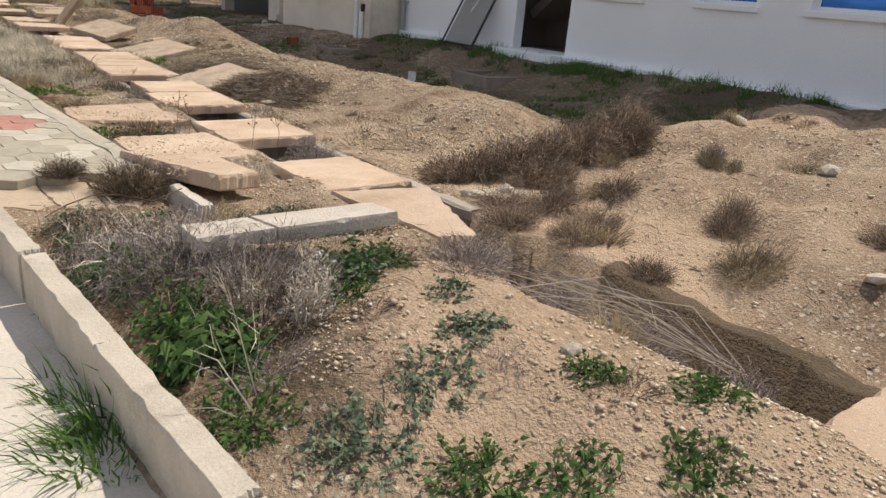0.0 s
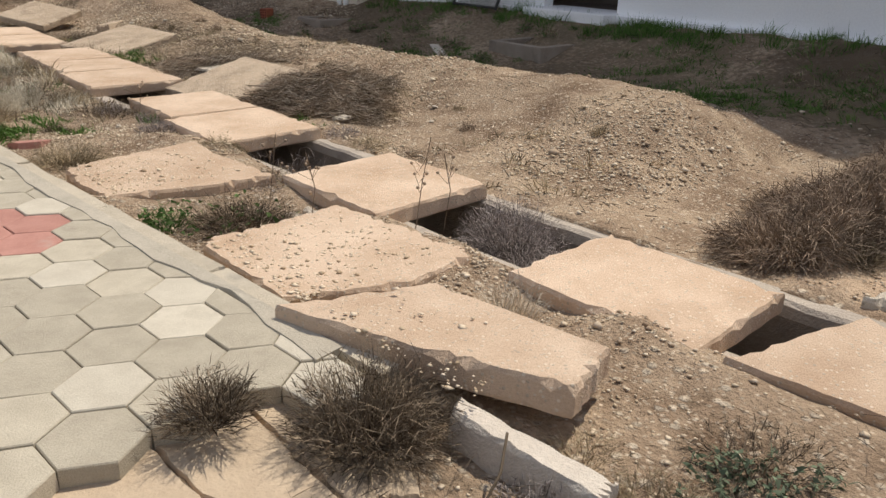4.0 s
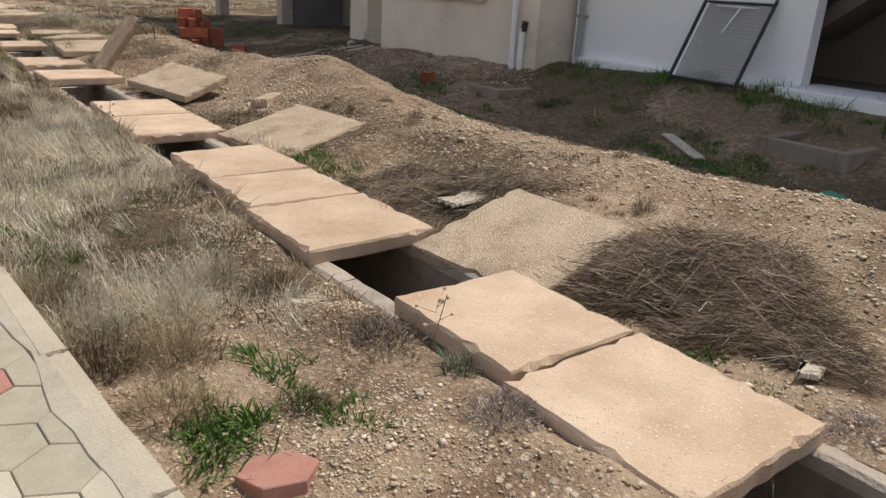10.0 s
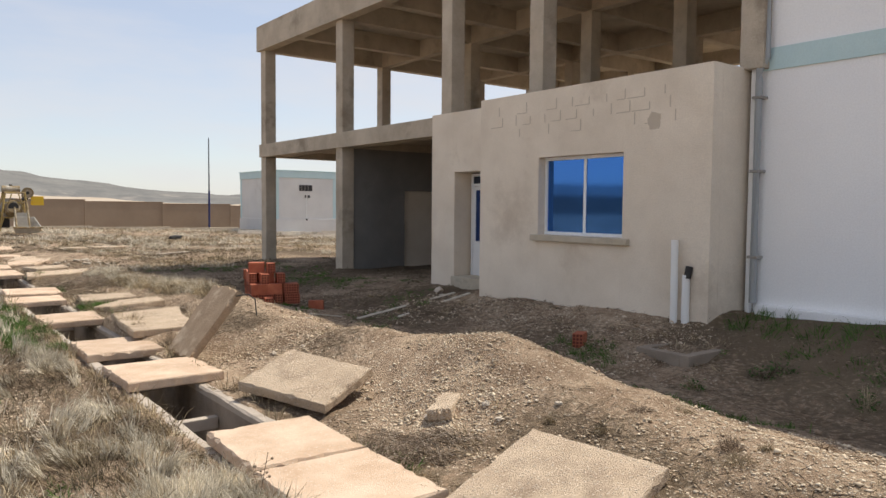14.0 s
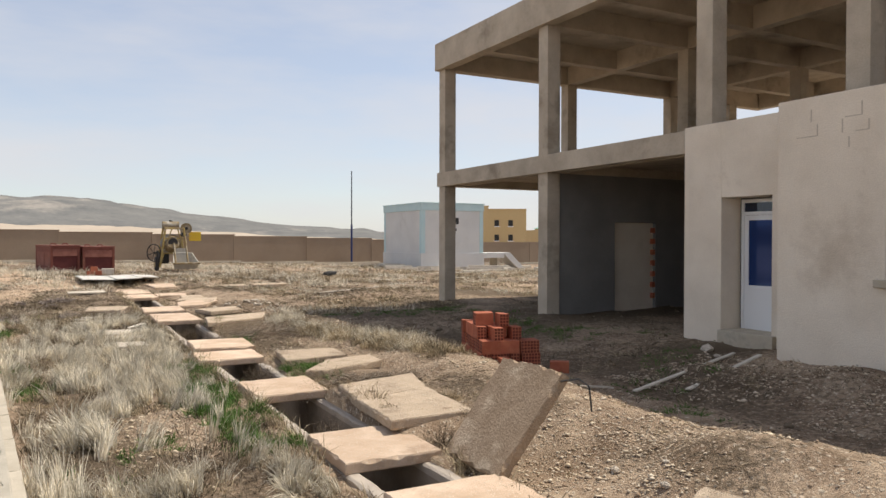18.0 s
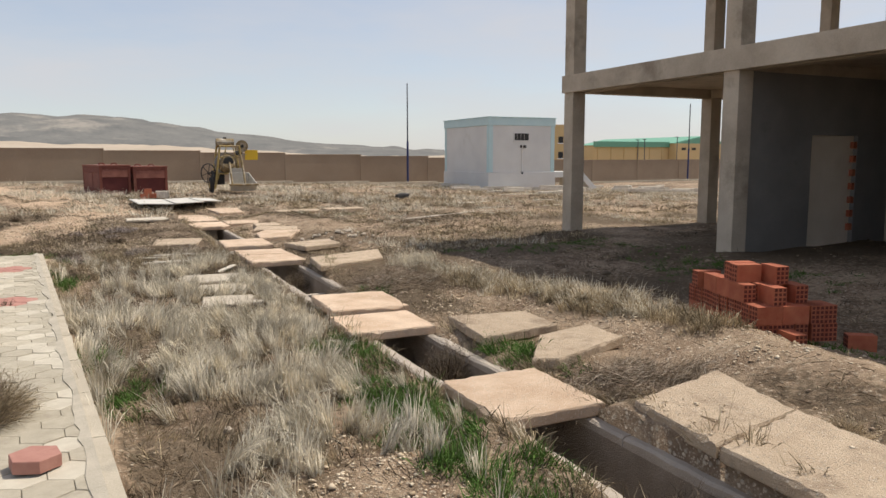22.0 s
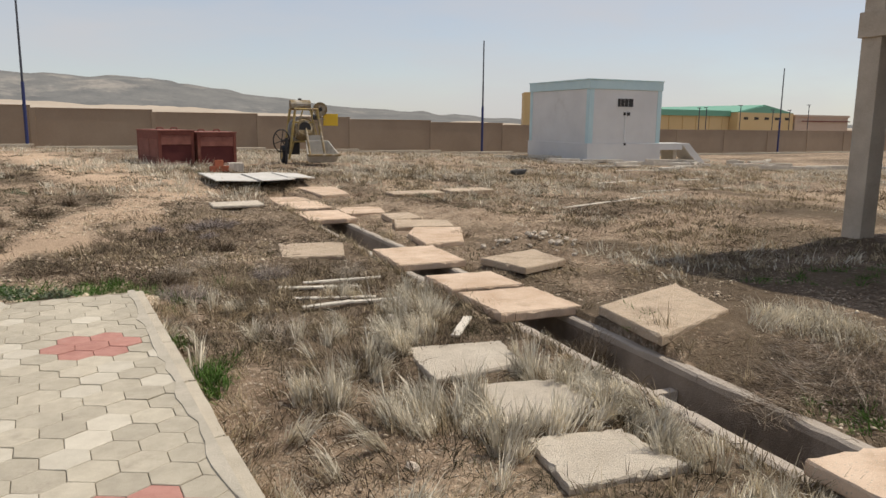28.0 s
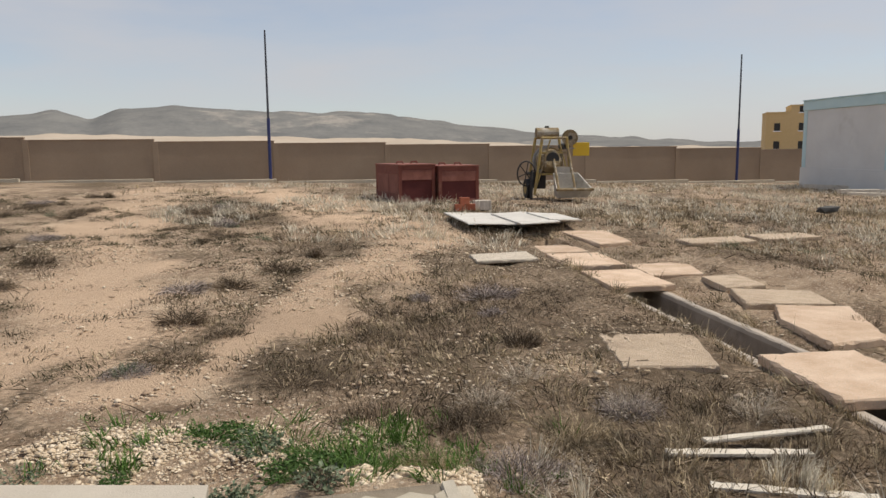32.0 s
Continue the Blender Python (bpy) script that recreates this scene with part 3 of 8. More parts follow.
def build_ground():
    xs = axis(-1.0, 8.0, 0.085, 3500, 1.09, (2.70, 2.72, 2.77, 3.48, 3.53, 3.55))
    ys = axis(-7.0, 16.0, 0.09, 3500, 1.03)
    X, Y = np.meshgrid(xs, ys)
    Z = ground_z(X, Y)
    earth = Y < -3.0
    inch = (X > np.where(earth, 2.60 + 0.06 * rnoise(Y, X, 0.5, 22), 2.75)) & (X < np.where(Y < -2.3, 3.36 + 0.08 * rnoise(Y, X, 0.45, 23), 3.50)) & (Y > CH_Y0) & (Y < CH_Y1)
    Z = np.where(inch, -0.98 + 0.05 * rnoise(X, Y, 0.4, 21), Z)
    Z = np.where((np.abs(X) > 400) | (np.abs(Y) > 400), -1.0, Z)
    nx, ny = len(xs), len(ys)
    verts = np.stack([X.ravel(), Y.ravel(), Z.ravel()], 1)
    idx = np.arange(nx * ny).reshape(ny, nx)
    faces = np.stack([idx[:-1, :-1], idx[:-1, 1:], idx[1:, 1:], idx[1:, :-1]], -1).reshape(-1, 4)
    me = bpy.data.meshes.new("ground")
    me.from_pydata(verts.tolist(), [], faces.tolist())
    at = me.attributes.new("litter", "FLOAT", "POINT")
    # trench soil: damp and the trench's shade both put into the colour
    damp_shade = np.where((X > 2.62) & (X < 3.56) & (Y < -2.9) & ((Z < -0.2) | ((X > 3.3) & (Y < -3.5))), 1.8, 0.0)
    at.data.foreach_set("value", np.maximum(litter_at(X, Y), damp_shade).ravel().astype(np.float32))
    # weedy soil from the shadow edge on, darkened for the building's shadow too
    weeds = smoothstep(6.7, 7.8, X) * (1 - 0.55 * smoothstep(7, 12, Y)) * (1 - smoothstep(16, 26, Y)) * np.clip(0.55 + 0.9 * rnoise(X, Y, 1.4, 48), 0, 1) * (1 - 0.9 * np.exp(-(((X - 7.4) / 1.2) ** 2 + ((Y - 6.7) / 1.2) ** 4)))
    at = me.attributes.new("weeds", "FLOAT", "POINT")
    at.data.foreach_set("value", weeds.ravel().astype(np.float32))
    sandy = np.maximum(1.5 * track_at(X, Y) + 0.3 * smoothstep(27.5, 29, Y) * (1 - smoothstep(-0.5, 3.0, X + 1.2 * rnoise(X, Y, 2.5, 19))) * (1 - smoothstep(55, 62, Y)), (1 - smoothstep(-3.4, -2.6, Y)) * smoothstep(1.1, 1.5, X))
    sandy = np.maximum(sandy, (1 - smoothstep(-1.6, -0.9, Y)) * smoothstep(3.5, 3.7, X)) * np.clip(0.65 + 0.6 * rnoise(X, Y, 1.2, 20), 0, 1)
    at = me.attributes.new("sandy", "FLOAT", "POINT")
    at.data.foreach_set("value", sandy.ravel().astype(np.float32))
    me.polygons.foreach_set("use_smooth", [True] * len(me.polygons))
    me.update()
    m = mat("dry_soil", (0.205, 0.138, 0.09), (0.44, 0.33, 0.228), 2.1, 0.97, 1.0, 48, stain=(0.52, 0.40, 0.28), coords="World", stain_at=0.53, spec=0.1, grain=0.42, pebble=((26, (0.66, 0.55, 0.42), 0.22), (58, (0.62, 0.50, 0.37), 0.34)))
    N, L = m.node_tree.nodes, m.node_tree.links
    b = N["Principled BSDF"]
    old = b.inputs["Base Color"].links[0].from_socket
    attr = N.new("ShaderNodeAttribute")
    attr.attribute_name = "litter"
    nz = N.new("ShaderNodeTexNoise")
    nz.inputs["Scale"].default_value, nz.inputs["Detail"].default_value = 14.0, 6.0
    geo = N.new("ShaderNodeNewGeometry")
    L.new(geo.outputs["Position"], nz.inputs["Vector"])
    s = N.new("ShaderNodeMath")
    s.operation = "MULTIPLY_ADD"
    L.new(nz.outputs["Fac"], s.inputs[0])
    s.inputs[1].default_value = 1.6
    L.new(attr.outputs["Fac"], s.inputs[2])
    r = N.new("ShaderNodeMapRange")
    r.inputs[1].default_value, r.inputs[2].default_value, r.inputs[4].default_value = 1.0, 1.5, 0.85
    L.new(s.outputs[0], r.inputs[0])
    x = N.new("ShaderNodeMix")
    x.data_type = "RGBA"
    L.new(r.outputs[0], x.inputs[0])
    at3 = N.new("ShaderNodeAttribute")
    at3.attribute_name = "sandy"
    sm = N.new("ShaderNodeMath")
    sm.operation = "MULTIPLY"
    L.new(at3.outputs["Fac"], sm.inputs[0])
    L.new(nz.outputs["Fac"], sm.inputs[1])
    sr = N.new("ShaderNodeMapRange")
    sr.inputs[1].default_value, sr.inputs[2].default_value, sr.inputs[4].default_value = 0.12, 0.42, 0.88
    L.new(sm.outputs[0], sr.inputs[0])
    sx_ = N.new("ShaderNodeMix")
    sx_.data_type = "RGBA"
    L.new(sr.outputs[0], sx_.inputs[0])
    L.new(old, sx_.inputs[6])
    sx_.inputs[7].default_value = (0.55, 0.40, 0.275, 1)
    L.new(sx_.outputs[2], x.inputs[6])
    # dark tone of the litter, which also carries the trench shade
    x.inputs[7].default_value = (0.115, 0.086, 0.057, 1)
    # broad damp and dry areas
    n2 = N.new("ShaderNodeTexNoise")
    n2.inputs["Scale"].default_value, n2.inputs["Detail"].default_value = 0.35, 4.0
    L.new(geo.outputs["Position"], n2.inputs["Vector"])
    h = N.new("ShaderNodeHueSaturation")
    mr = N.new("ShaderNodeMapRange")
    mr.inputs[1].default_value, mr.inputs[2].default_value, mr.inputs[3].default_value, mr.inputs[4].default_value = 0.3, 0.7, 0.85, 1.12
    L.new(n2.outputs["Fac"], mr.inputs[0])
    L.new(mr.outputs[0], h.inputs["Value"])
    at2 = N.new("ShaderNodeAttribute")
    at2.attribute_name = "weeds"
    wx2 = N.new("ShaderNodeMix")
    wx2.data_type = "RGBA"
    wm2 = N.new("ShaderNodeMath")
    wm2.operation = "MULTIPLY"
    L.new(at2.outputs["Fac"], wm2.inputs[0])
    L.new(nz.outputs["Fac"], wm2.inputs[1])
    wr2 = N.new("ShaderNodeMapRange")
    wr2.inputs[1].default_value, wr2.inputs[2].default_value, wr2.inputs[4].default_value = 0.15, 0.5, 0.9
    L.new(wm2.outputs[0], wr2.inputs[0])
    L.new(wr2.outputs[0], wx2.inputs[0])
    L.new(x.outputs[2], wx2.inputs[6])
    # brown weedy soil tone with part of that shadow painted in
    wx2.inputs[7].default_value = (0.20, 0.155, 0.10, 1)
    L.new(wx2.outputs[2], h.inputs["Color"])
    L.new(h.outputs[0], b.inputs["Base Color"])
    N["Bump"].inputs["Distance"].default_value = 0.03
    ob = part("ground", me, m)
    tagged(ob, "dry stony tan soil with mounds, ruts and dead grass litter", "ground", kind="structure")


build_ground()


# ---- hills ----
def hill_ring(name, radius, depth, az_pts, h_pts, material, rough, label, base=-6):
    az = np.radians(np.arange(-100, 100.01, 0.35))
    prof = np.interp(np.degrees(az), az_pts, h_pts)
    rows = 9
    V = []
    for k in range(rows):
        f = k / (rows - 1)
        rr = radius + depth * f
        up = np.sin(f * math.pi * 0.5) ** 1.2 if k < rows else 1
        jit = rnoise(np.degrees(az), 0 * az + k * 3, 1.3, 31) * rough * (0.3 + f) + rnoise(np.degrees(az), 0 * az + k, 4.0, 32) * rough
        z = base + (prof * (rr / radius) + jit - base) * up
        V.append(np.stack([rr * np.sin(az), rr * np.cos(az), np.maximum(z, base)], 1))
    V = np.concatenate(V)
    n = len(az)
    F = [(k * n + i, k * n + i + 1, (k + 1) * n + i + 1, (k + 1) * n + i) for k in range(rows - 1) for i in range(n - 1)]
    me = mesh_of(name, V, F)
    me.polygons.foreach_set("use_smooth", [True] * len(me.polygons))
    tagged(part(name, me, material), label, "hill", kind="structure")


hill_ring("backdrop_far_hills", 1500, 500,
          [-100, -60, -40, -28, -22.5, -19.6, -17.6, -15.5, -12, -6, 0, 2.7, 5.5, 8.6, 13, 17.5, 22, 26, 30, 40, 60, 100],
          [20, 40, 55, 50, 66, 74, 62, 80, 86, 80, 77, 74, 66, 52, 36, 27, 20, 8, 12, 6, 8, 10], HILL, 4.5,
          "hazy grey-green range of low bare hills")
hill_ring("backdrop_near_hills", 1050, 300,
          [-100, -50, -30, -24, -18, -12, -6, 0, 5, 9, 13, 18, 24, 40, 100],
          [10, 18, 23, 22, 25, 21, 23, 18, 18, 12, 8, 4, 1, 1, 1], HILL_SAND, 2.0,
          "pale sandy foothills in haze")


# ---- perimeter wall ----
def perim_y(x):
    return 65.7 + 0.117 * x


def build_perimeter():
    root = empty("perimeter_wall", pose(0, 0, 0), label="long tan rendered boundary wall with concrete coping and kerb", category="wall", kind="structure")
    th = math.atan(0.117)
    x, step = -60.0, 6.1
    while x < 80:
        z0 = 0.10 - 0.021 * max(-40, min(40, x + step / 2))
        bm = box(0.02, -0.1, -0.6, step - 0.02, 0.1, 2.12, 0.01)
        bm2 = box(-0.14, -0.14, -0.6, 0.14, 0.14, 2.16, 0.01)
        m = pose(x, perim_y(x), z0, 0, 0, math.degrees(th))
        p = part("wall_panel", bm, PERIM, root)
        p.matrix_basis = m
        p = part("pilaster", bm2, PERIM, root)
        p.matrix_basis = m
        p = part("coping", box(0, -0.13, 2.12, step, 0.13, 2.17, 0.01), PERIM, root)
        p.matrix_basis = m
        p = part("base_kerb", box(0, -1.5, -0.4, step, -1.25, 0.14, 0.02), KERB, root, "pale concrete kerb strip")
        p.matrix_basis = m
        x += step
    side = empty("side_wall", pose(0, 0, 0), label="far dark red gate pillar and side boundary wall", category="wall", kind="structure")
    part("pillar", box(-19.75, 62.9, -0.3, -19.2, 63.4, 2.75, 0.03), RUSTRED, side)
    part("wall_panel", box(-60, 20, -0.6, -59.8, 58.4, 2.4, 0.02), PERIM, side)


build_perimeter()


# ---- concrete channel ----
def noisy_bar(x0, x1, y0, y1, z0f, z1f, seg, amp, seed):
    """A long wall along y whose top edges are chipped."""
    n = max(2, int((y1 - y0) / seg))
    rs = np.random.RandomState(seed)
    V, F = [], []
    for i in range(n + 1):
        y = y0 + (y1 - y0) * i / n
        a, b, c, d = rs.uniform(-amp, amp, 4)
        zt, zb = float(z1f(y)), z0f
        e = 0.018
        V += [(x0, y, zb), (x0, y, zt - e + c), (x0 + e + abs(a), y, zt + c * 0.5), (x1 - e - abs(b), y, zt + d * 0.5), (x1, y, zt - e + d), (x1, y, zb)]
    for i in range(n):
        o = i * 6
        for k in range(6):
            F.append((o + k, o + (k + 1) % 6, o + 6 + (k + 1) % 6, o + 6 + k))
    F += [tuple(range(5, -1, -1)), tuple(range(n * 6, n * 6 + 6))]
    return mesh_of("channel_wall", V, F)


channel = empty("drain_channel", pose(0, 0, 0), label="open cast concrete drainage channel sunk in the soil", category="channel", kind="structure")
rim = lambda y: slab_z(y) - 0.10
low = lambda y: rim(y) - 0.05
# inner faces take the tone with channel shade in its colour
part("channel_wall", noisy_bar(CH_L0 + 0.004, CH_L1 - 0.004, -3.0, CH_Y1, -1.0, low, 0.3, 0.002, 3), CHAN_IN, channel, "stained inner face, darkened for the channel's shade")
part("channel_wall", noisy_bar(CH_R0 + 0.004, CH_R1 - 0.004, -2.4, CH_Y1, -1.0, low, 0.3, 0.002, 4), CHAN_IN, channel, "stained inner face, darkened for the channel's shade")


def rim_bar(x0, x1, seed, start):
    """The pale worn top of a channel wall, broken into cast lengths."""
    y, k = start, 0
    while y < CH_Y1 - 0.2:
        ln = min(2.4, CH_Y1 - y)
        n = 15
        V, F = [], []
        rs = np.random.RandomState(seed + k)
        for i in range(n + 1):
            yy = y + 0.004 + (ln - 0.008) * i / n
            zt = float(rim(yy))
            a, b, c, d = rs.uniform(-0.011, 0.011, 4)
            V += [(x0, yy, zt - 0.075), (x0, yy, zt - 0.018 + c), (x0 + 0.018 + abs(a), yy, zt + c * 0.5), (x1 - 0.018 - abs(b), yy, zt + d * 0.5), (x1, yy, zt - 0.018 + d), (x1, yy, zt - 0.075)]
        for i in range(n):
            o = i * 6
            F += [(o + j, o + (j + 1) % 6, o + 6 + (j + 1) % 6, o + 6 + j) for j in range(6)]
        F += [tuple(range(5, -1, -1)), tuple(range(n * 6, n * 6 + 6))]
        part("rim", mesh_of("rim", V, F), CHAN, channel)
        y += ln
        k += 1


rim_bar(CH_L0, CH_L1, 60, -2.9)
rim_bar(CH_R0, CH_R1, 90, -2.3)
# floor carries the channel's shade in its colour
part("channel_floor", box(CH_L1 + 0.003, CH_Y0, -1.05, CH_R0 - 0.003, CH_Y1, -0.93), FLOOR_SHADE, channel, "floor coloured near-black for the channel's deep shade")
for yy in (2.2, 7.6, 11.9, 13.85, 19.1, 24.3):
    part("cross_bar", box(CH_L1 + 0.003, yy, -0.62, CH_R0 - 0.003, yy + 0.1, -0.5, 0.01), CHAN, channel)


# ---- cover slabs ----
def slab_bm(outline, th, seed, chip=0.015, sub=13):
    """A cast slab of any outline in local metres: rough edges, worn corners, slightly uneven top."""
    rs = np.random.RandomState(seed)
    pts, worn = [], []
    n = len(outline)
    for i in range(n):
        a, b = Vector(outline[i]).to_2d(), Vector(outline[(i + 1) % n]).to_2d()
        for k in range(sub):
            f = k / sub
            p = a.lerp(b, f)
            nrm = Vector((-(b - a).y, (b - a).x)).normalized()
            if k:
                p = p + nrm * float(rs.uniform(-chip * 0.4, chip * 0.4))
            pts.append(p)
            worn.append(nrm * float(chip * (rs.uniform(0.15, 0.9) + (1.6 if rs.uniform() < 0.14 else 0.0))))
    c = sum(pts, Vector((0, 0))) / len(pts)
    bm = bmesh.new()
    m = len(pts)
    rings = []
    for z, s in ((0, 0.985), (0.012, 1.0), (th - 0.010, 1.0), (th, 0.996)):
        top = abs(z - th) < 1e-6
        rings.append([bm.verts.new((*(c + (p - c) * s + (w if top else w * 0.12)), z - (w.length * 0.8 if abs(z - th + 0.010) < 1e-6 else 0.0))) for p, w in zip(pts, worn)])
    for a, b in zip(rings, rings[1:]):
        for i in range(m):
            bm.faces.new((a[i], a[(i + 1) % m], b[(i + 1) % m], b[i]))
    bm.faces.new(rings[0][::-1])
    bm.faces.new(rings[-1])
    return bm


def add_slab(outline, ztop, material, label, seed, th=0.10, tilt=(0, 0), group="concrete cover slabs", name="cover_slab", category="concrete slab", chip=0.015):
    """outline in world metres, counter-clockwise seen from above; tilt in degrees about x and y."""
    ar = sum(outline[i][0] * outline[(i + 1) % len(outline)][1] - outline[(i + 1) % len(outline)][0] * outline[i][1] for i in range(len(outline)))
    if ar < 0:
        outline = outline[::-1]
    cx = sum(p[0] for p in outline) / len(outline)
    cy = sum(p[1] for p in outline) / len(outline)
    ob = part(name, slab_bm([(x - cx, y - cy) for x, y in outline], th, seed, chip=chip), material)
    ob.matrix_basis = pose(cx, cy, ztop - th, tilt[0], tilt[1], 0)
    return tagged(ob, label, category, group)


# slabs that still cover the channel: near edge, far edge, left, right, slight lift and turn
COVER = [(-7.2, -5.12, 2.62, 3.46, 0.0, 1), (-2.95, -1.86, 2.58, 3.16, 0.0, -6), (-1.76, -0.88, 2.56, 3.28, 0.0, 1), (0.10, 0.99, 2.58, 3.44, 0.0, 2),
         (1.95, 2.84, 2.64, 3.49, 0.0, 0.7), (2.865, 3.74, 2.71, 3.48, 0.014, -0.4), (4.62, 5.53, 2.68, 3.60, 0.0, 0.8), (5.56, 6.40, 2.73, 3.60, 0.010, -0.6),
         (6.43, 7.38, 2.76, 3.61, 0.020, 0.5), (8.40, 9.40, 2.74, 3.66, 0.0, 0.8), (9.44, 10.42, 2.77, 3.66, 0.012, -0.8), (12.52, 13.55, 2.69, 3.70, 0.015, 1.5),
         (14.38, 15.41, 2.69, 3.61, 0, 0.5), (17.30, 18.35, 2.66, 3.58, 0.01, -1), (20.30, 21.24, 2.54, 3.54, 0.0, -1.5), (21.31, 22.38, 2.64, 3.64, 0.05, -2),
         (26.02, 27.05, 2.58, 3.57, 0.02, 1), (27.36, 28.25, 2.65, 3.62, 0, 0), (29.12, 30.5, 2.66, 3.68, 0.02, -2),
         (34.4, 35.9, 2.6, 3.62, 0.02, 1), (36.5, 38.0, 2.56, 3.65, 0.03, 0), (38.4, 39.6, 2.62, 3.6, 0.0, 1)]
for i, (ya, yb, xa, xb, lift, turn) in enumerate(COVER):
    zt = float(slab_z((ya + yb) / 2)) + lift
    if i == 1:
        add_slab([(2.56, -1.86), (3.22, -2.07), (2.95, -2.96), (2.73, -2.86)], zt, SLAB, "pinkish tapering concrete slab tipped over the channel edge", 101, tilt=(2, -3))
        continue
    c, s = math.cos(radians(turn)), math.sin(radians(turn))
    cx, cy = (xa + xb) / 2, (ya + yb) / 2
    o = [(cx + c * (x - cx) - s * (y - cy), cy + s * (x - cx) + c * (y - cy)) for x, y in ((xa, ya), (xb, ya), (xb, yb), (xa, yb))]
    lab = "peach-coloured cast concrete slab lying across the drain channel"
    add_slab(o, zt, SLAB, lab, 100 + i, tilt=(random.uniform(-0.7, 0.7), random.uniform(-0.7, 0.7)))

# slabs pulled aside beside the channel
LOOSE = [
    ([(1.66, 0.12), (1.74, 0.2), (2.03, 0.19), (2.44, 0.23), (2.53, -0.3), (2.51, -0.45), (2.57, -0.58), (2.52, -0.69), (2.13, -0.74), (1.66, -0.55)], -0.05, SLAB, "cracked gravelly concrete slab leaning on the walk kerb", (0, 0)),
    ([(1.60, 1.80), (1.95, 1.90), (2.49, 1.98), (2.47, 1.55), (2.52, 0.97), (2.15, 1.0), (1.60, 1.14), (1.56, 1.5)], -0.085, SLAB, "gravelly concrete slab between walk kerb and channel", (0, 0)),
    ([(1.50, -0.77), (2.10, -0.92), (2.13, -1.70), (1.83, -1.80), (1.66, -1.35)], 0.07, SLAB, "broken concrete slab tipped beside the walk end", (-4, 4)),
    ([(3.70, 20.34), (4.65, 20.2), (4.60, 19.45), (3.60, 19.30)], -0.12, SLAB_OLD, "flat weathered slab beside the channel", (0, 0)),
    ([(3.62, 18.42), (4.17, 19.15), (4.95, 19.35), (4.90, 18.72), (3.85, 18.31)], -0.13, SLAB_OLD, "broken weathered slab in the grass", (0, 0)),
    ([(3.57, 16.96), (4.71, 17.28), (4.46, 16.32), (3.47, 16.08)], -0.07, SLAB_OLD, "weathered slab with pebbles on it", (0, 0)),
    ([(3.45, 16.03), (4.44, 16.30), (4.34, 15.06), (3.40, 15.02)], -0.06, SLAB_OLD, "weathered slab sloping to the channel", (0, 0)),
    ([(3.55, 25.68), (5.08, 26.30), (4.72, 25.08), (3.42, 24.55)], -0.08, SLAB_OLD, "grey weathered slab tipped on the bank", (0, 0)),
    ([(3.91, 29.14), (5.05, 29.55), (5.05, 28.60), (4.16, 28.24)], -0.2, SLAB_OLD, "grey weathered slab lying in dry grass", (0, 0)),
    ([(3.72, 30.8), (4.5, 30.95), (5.15, 32.5), (4.25, 32.75), (3.85, 32.0)], -0.24, SLAB, "broken peach slab fallen beside the channel", (0, 0)),
    ([(3.95, 32.95), (5.1, 32.7), (5.35, 33.6), (4.3, 34.0)], -0.25, SLAB_OLD, "broken weathered slab piece beside the channel", (0, 0)),
    ([(3.73, 36.6), (4.89, 36.7), (4.6, 35.4), (3.68, 35.4)], -0.27, SLAB, "peach concrete slab on the soil", (0, 0)),
    ([(4.4, 35.1), (5.1, 35.2), (5.0, 34.2), (4.3, 34.1)], -0.26, SLAB_OLD, "small broken slab on the soil", (0, 0)),
    ([(3.9, 41.6), (5.1, 42.0), (4.9, 39.3), (4.05, 39.0)], -0.2, SLAB, "peach concrete slab dropped by the channel head", (0, 0)),
    ([(6.0, 39.5), (7.6, 39.7), (7.6, 38.8), (6.0, 38.7)], -0.2, SLAB_OLD, "weathered slab lying in the field", (0, 0)),
    ([(7.9, 39.9), (9.4, 40.1), (9.4, 39.2), (7.9, 39.0)], -0.2, SLAB_OLD, "weathered slab lying in the field", (0, 0)),
    ([(1.33, 25.54), (2.27, 25.42), (2.15, 24.77), (1.29, 24.66)], -0.235, SLAB_PALE, "pale concrete slab flat in dry grass", (0, 0)),
    ([(1.41, 24.48), (2.20, 24.34), (2.18, 23.57), (1.40, 23.68)], -0.235, SLAB_PALE, "pale concrete slab flat in dry grass", (0, 0)),
    ([(1.40, 23.45), (2.08, 23.34), (2.12, 22.75), (1.30, 22.78)], -0.235, SLAB_PALE, "pale concrete slab flat in dry grass", (0, 0)),
    ([(1.42, 31.68), (2.5, 31.55), (2.17, 30.3), (1.24, 30.45)], -0.25, SLAB_OLD, "muddy tan concrete slab flat on the soil", (0, 0)),
    ([(3.6, -1.95), (4.28, -2.08), (4.22, -2.32), (3.7, -2.25)], -0.10, SLAB_PALE, "small pale slab stepping down into the ditch", (0, 0)),
    ([(1.0, 38.0), (2.2, 38.2), (2.2, 37.2), (1.0, 37.1)], -0.2, SLAB_PALE, "pale concrete slab flat on the soil", (0, 0)),
]
for i, (o, zt, m, lab, tl) in enumerate(LOOSE):
    add_slab(o, zt, m, lab, 200 + i, th=0.06 if m is SLAB_PALE else 0.1, tilt=tl, group="displaced concrete slabs", name="loose_slab")
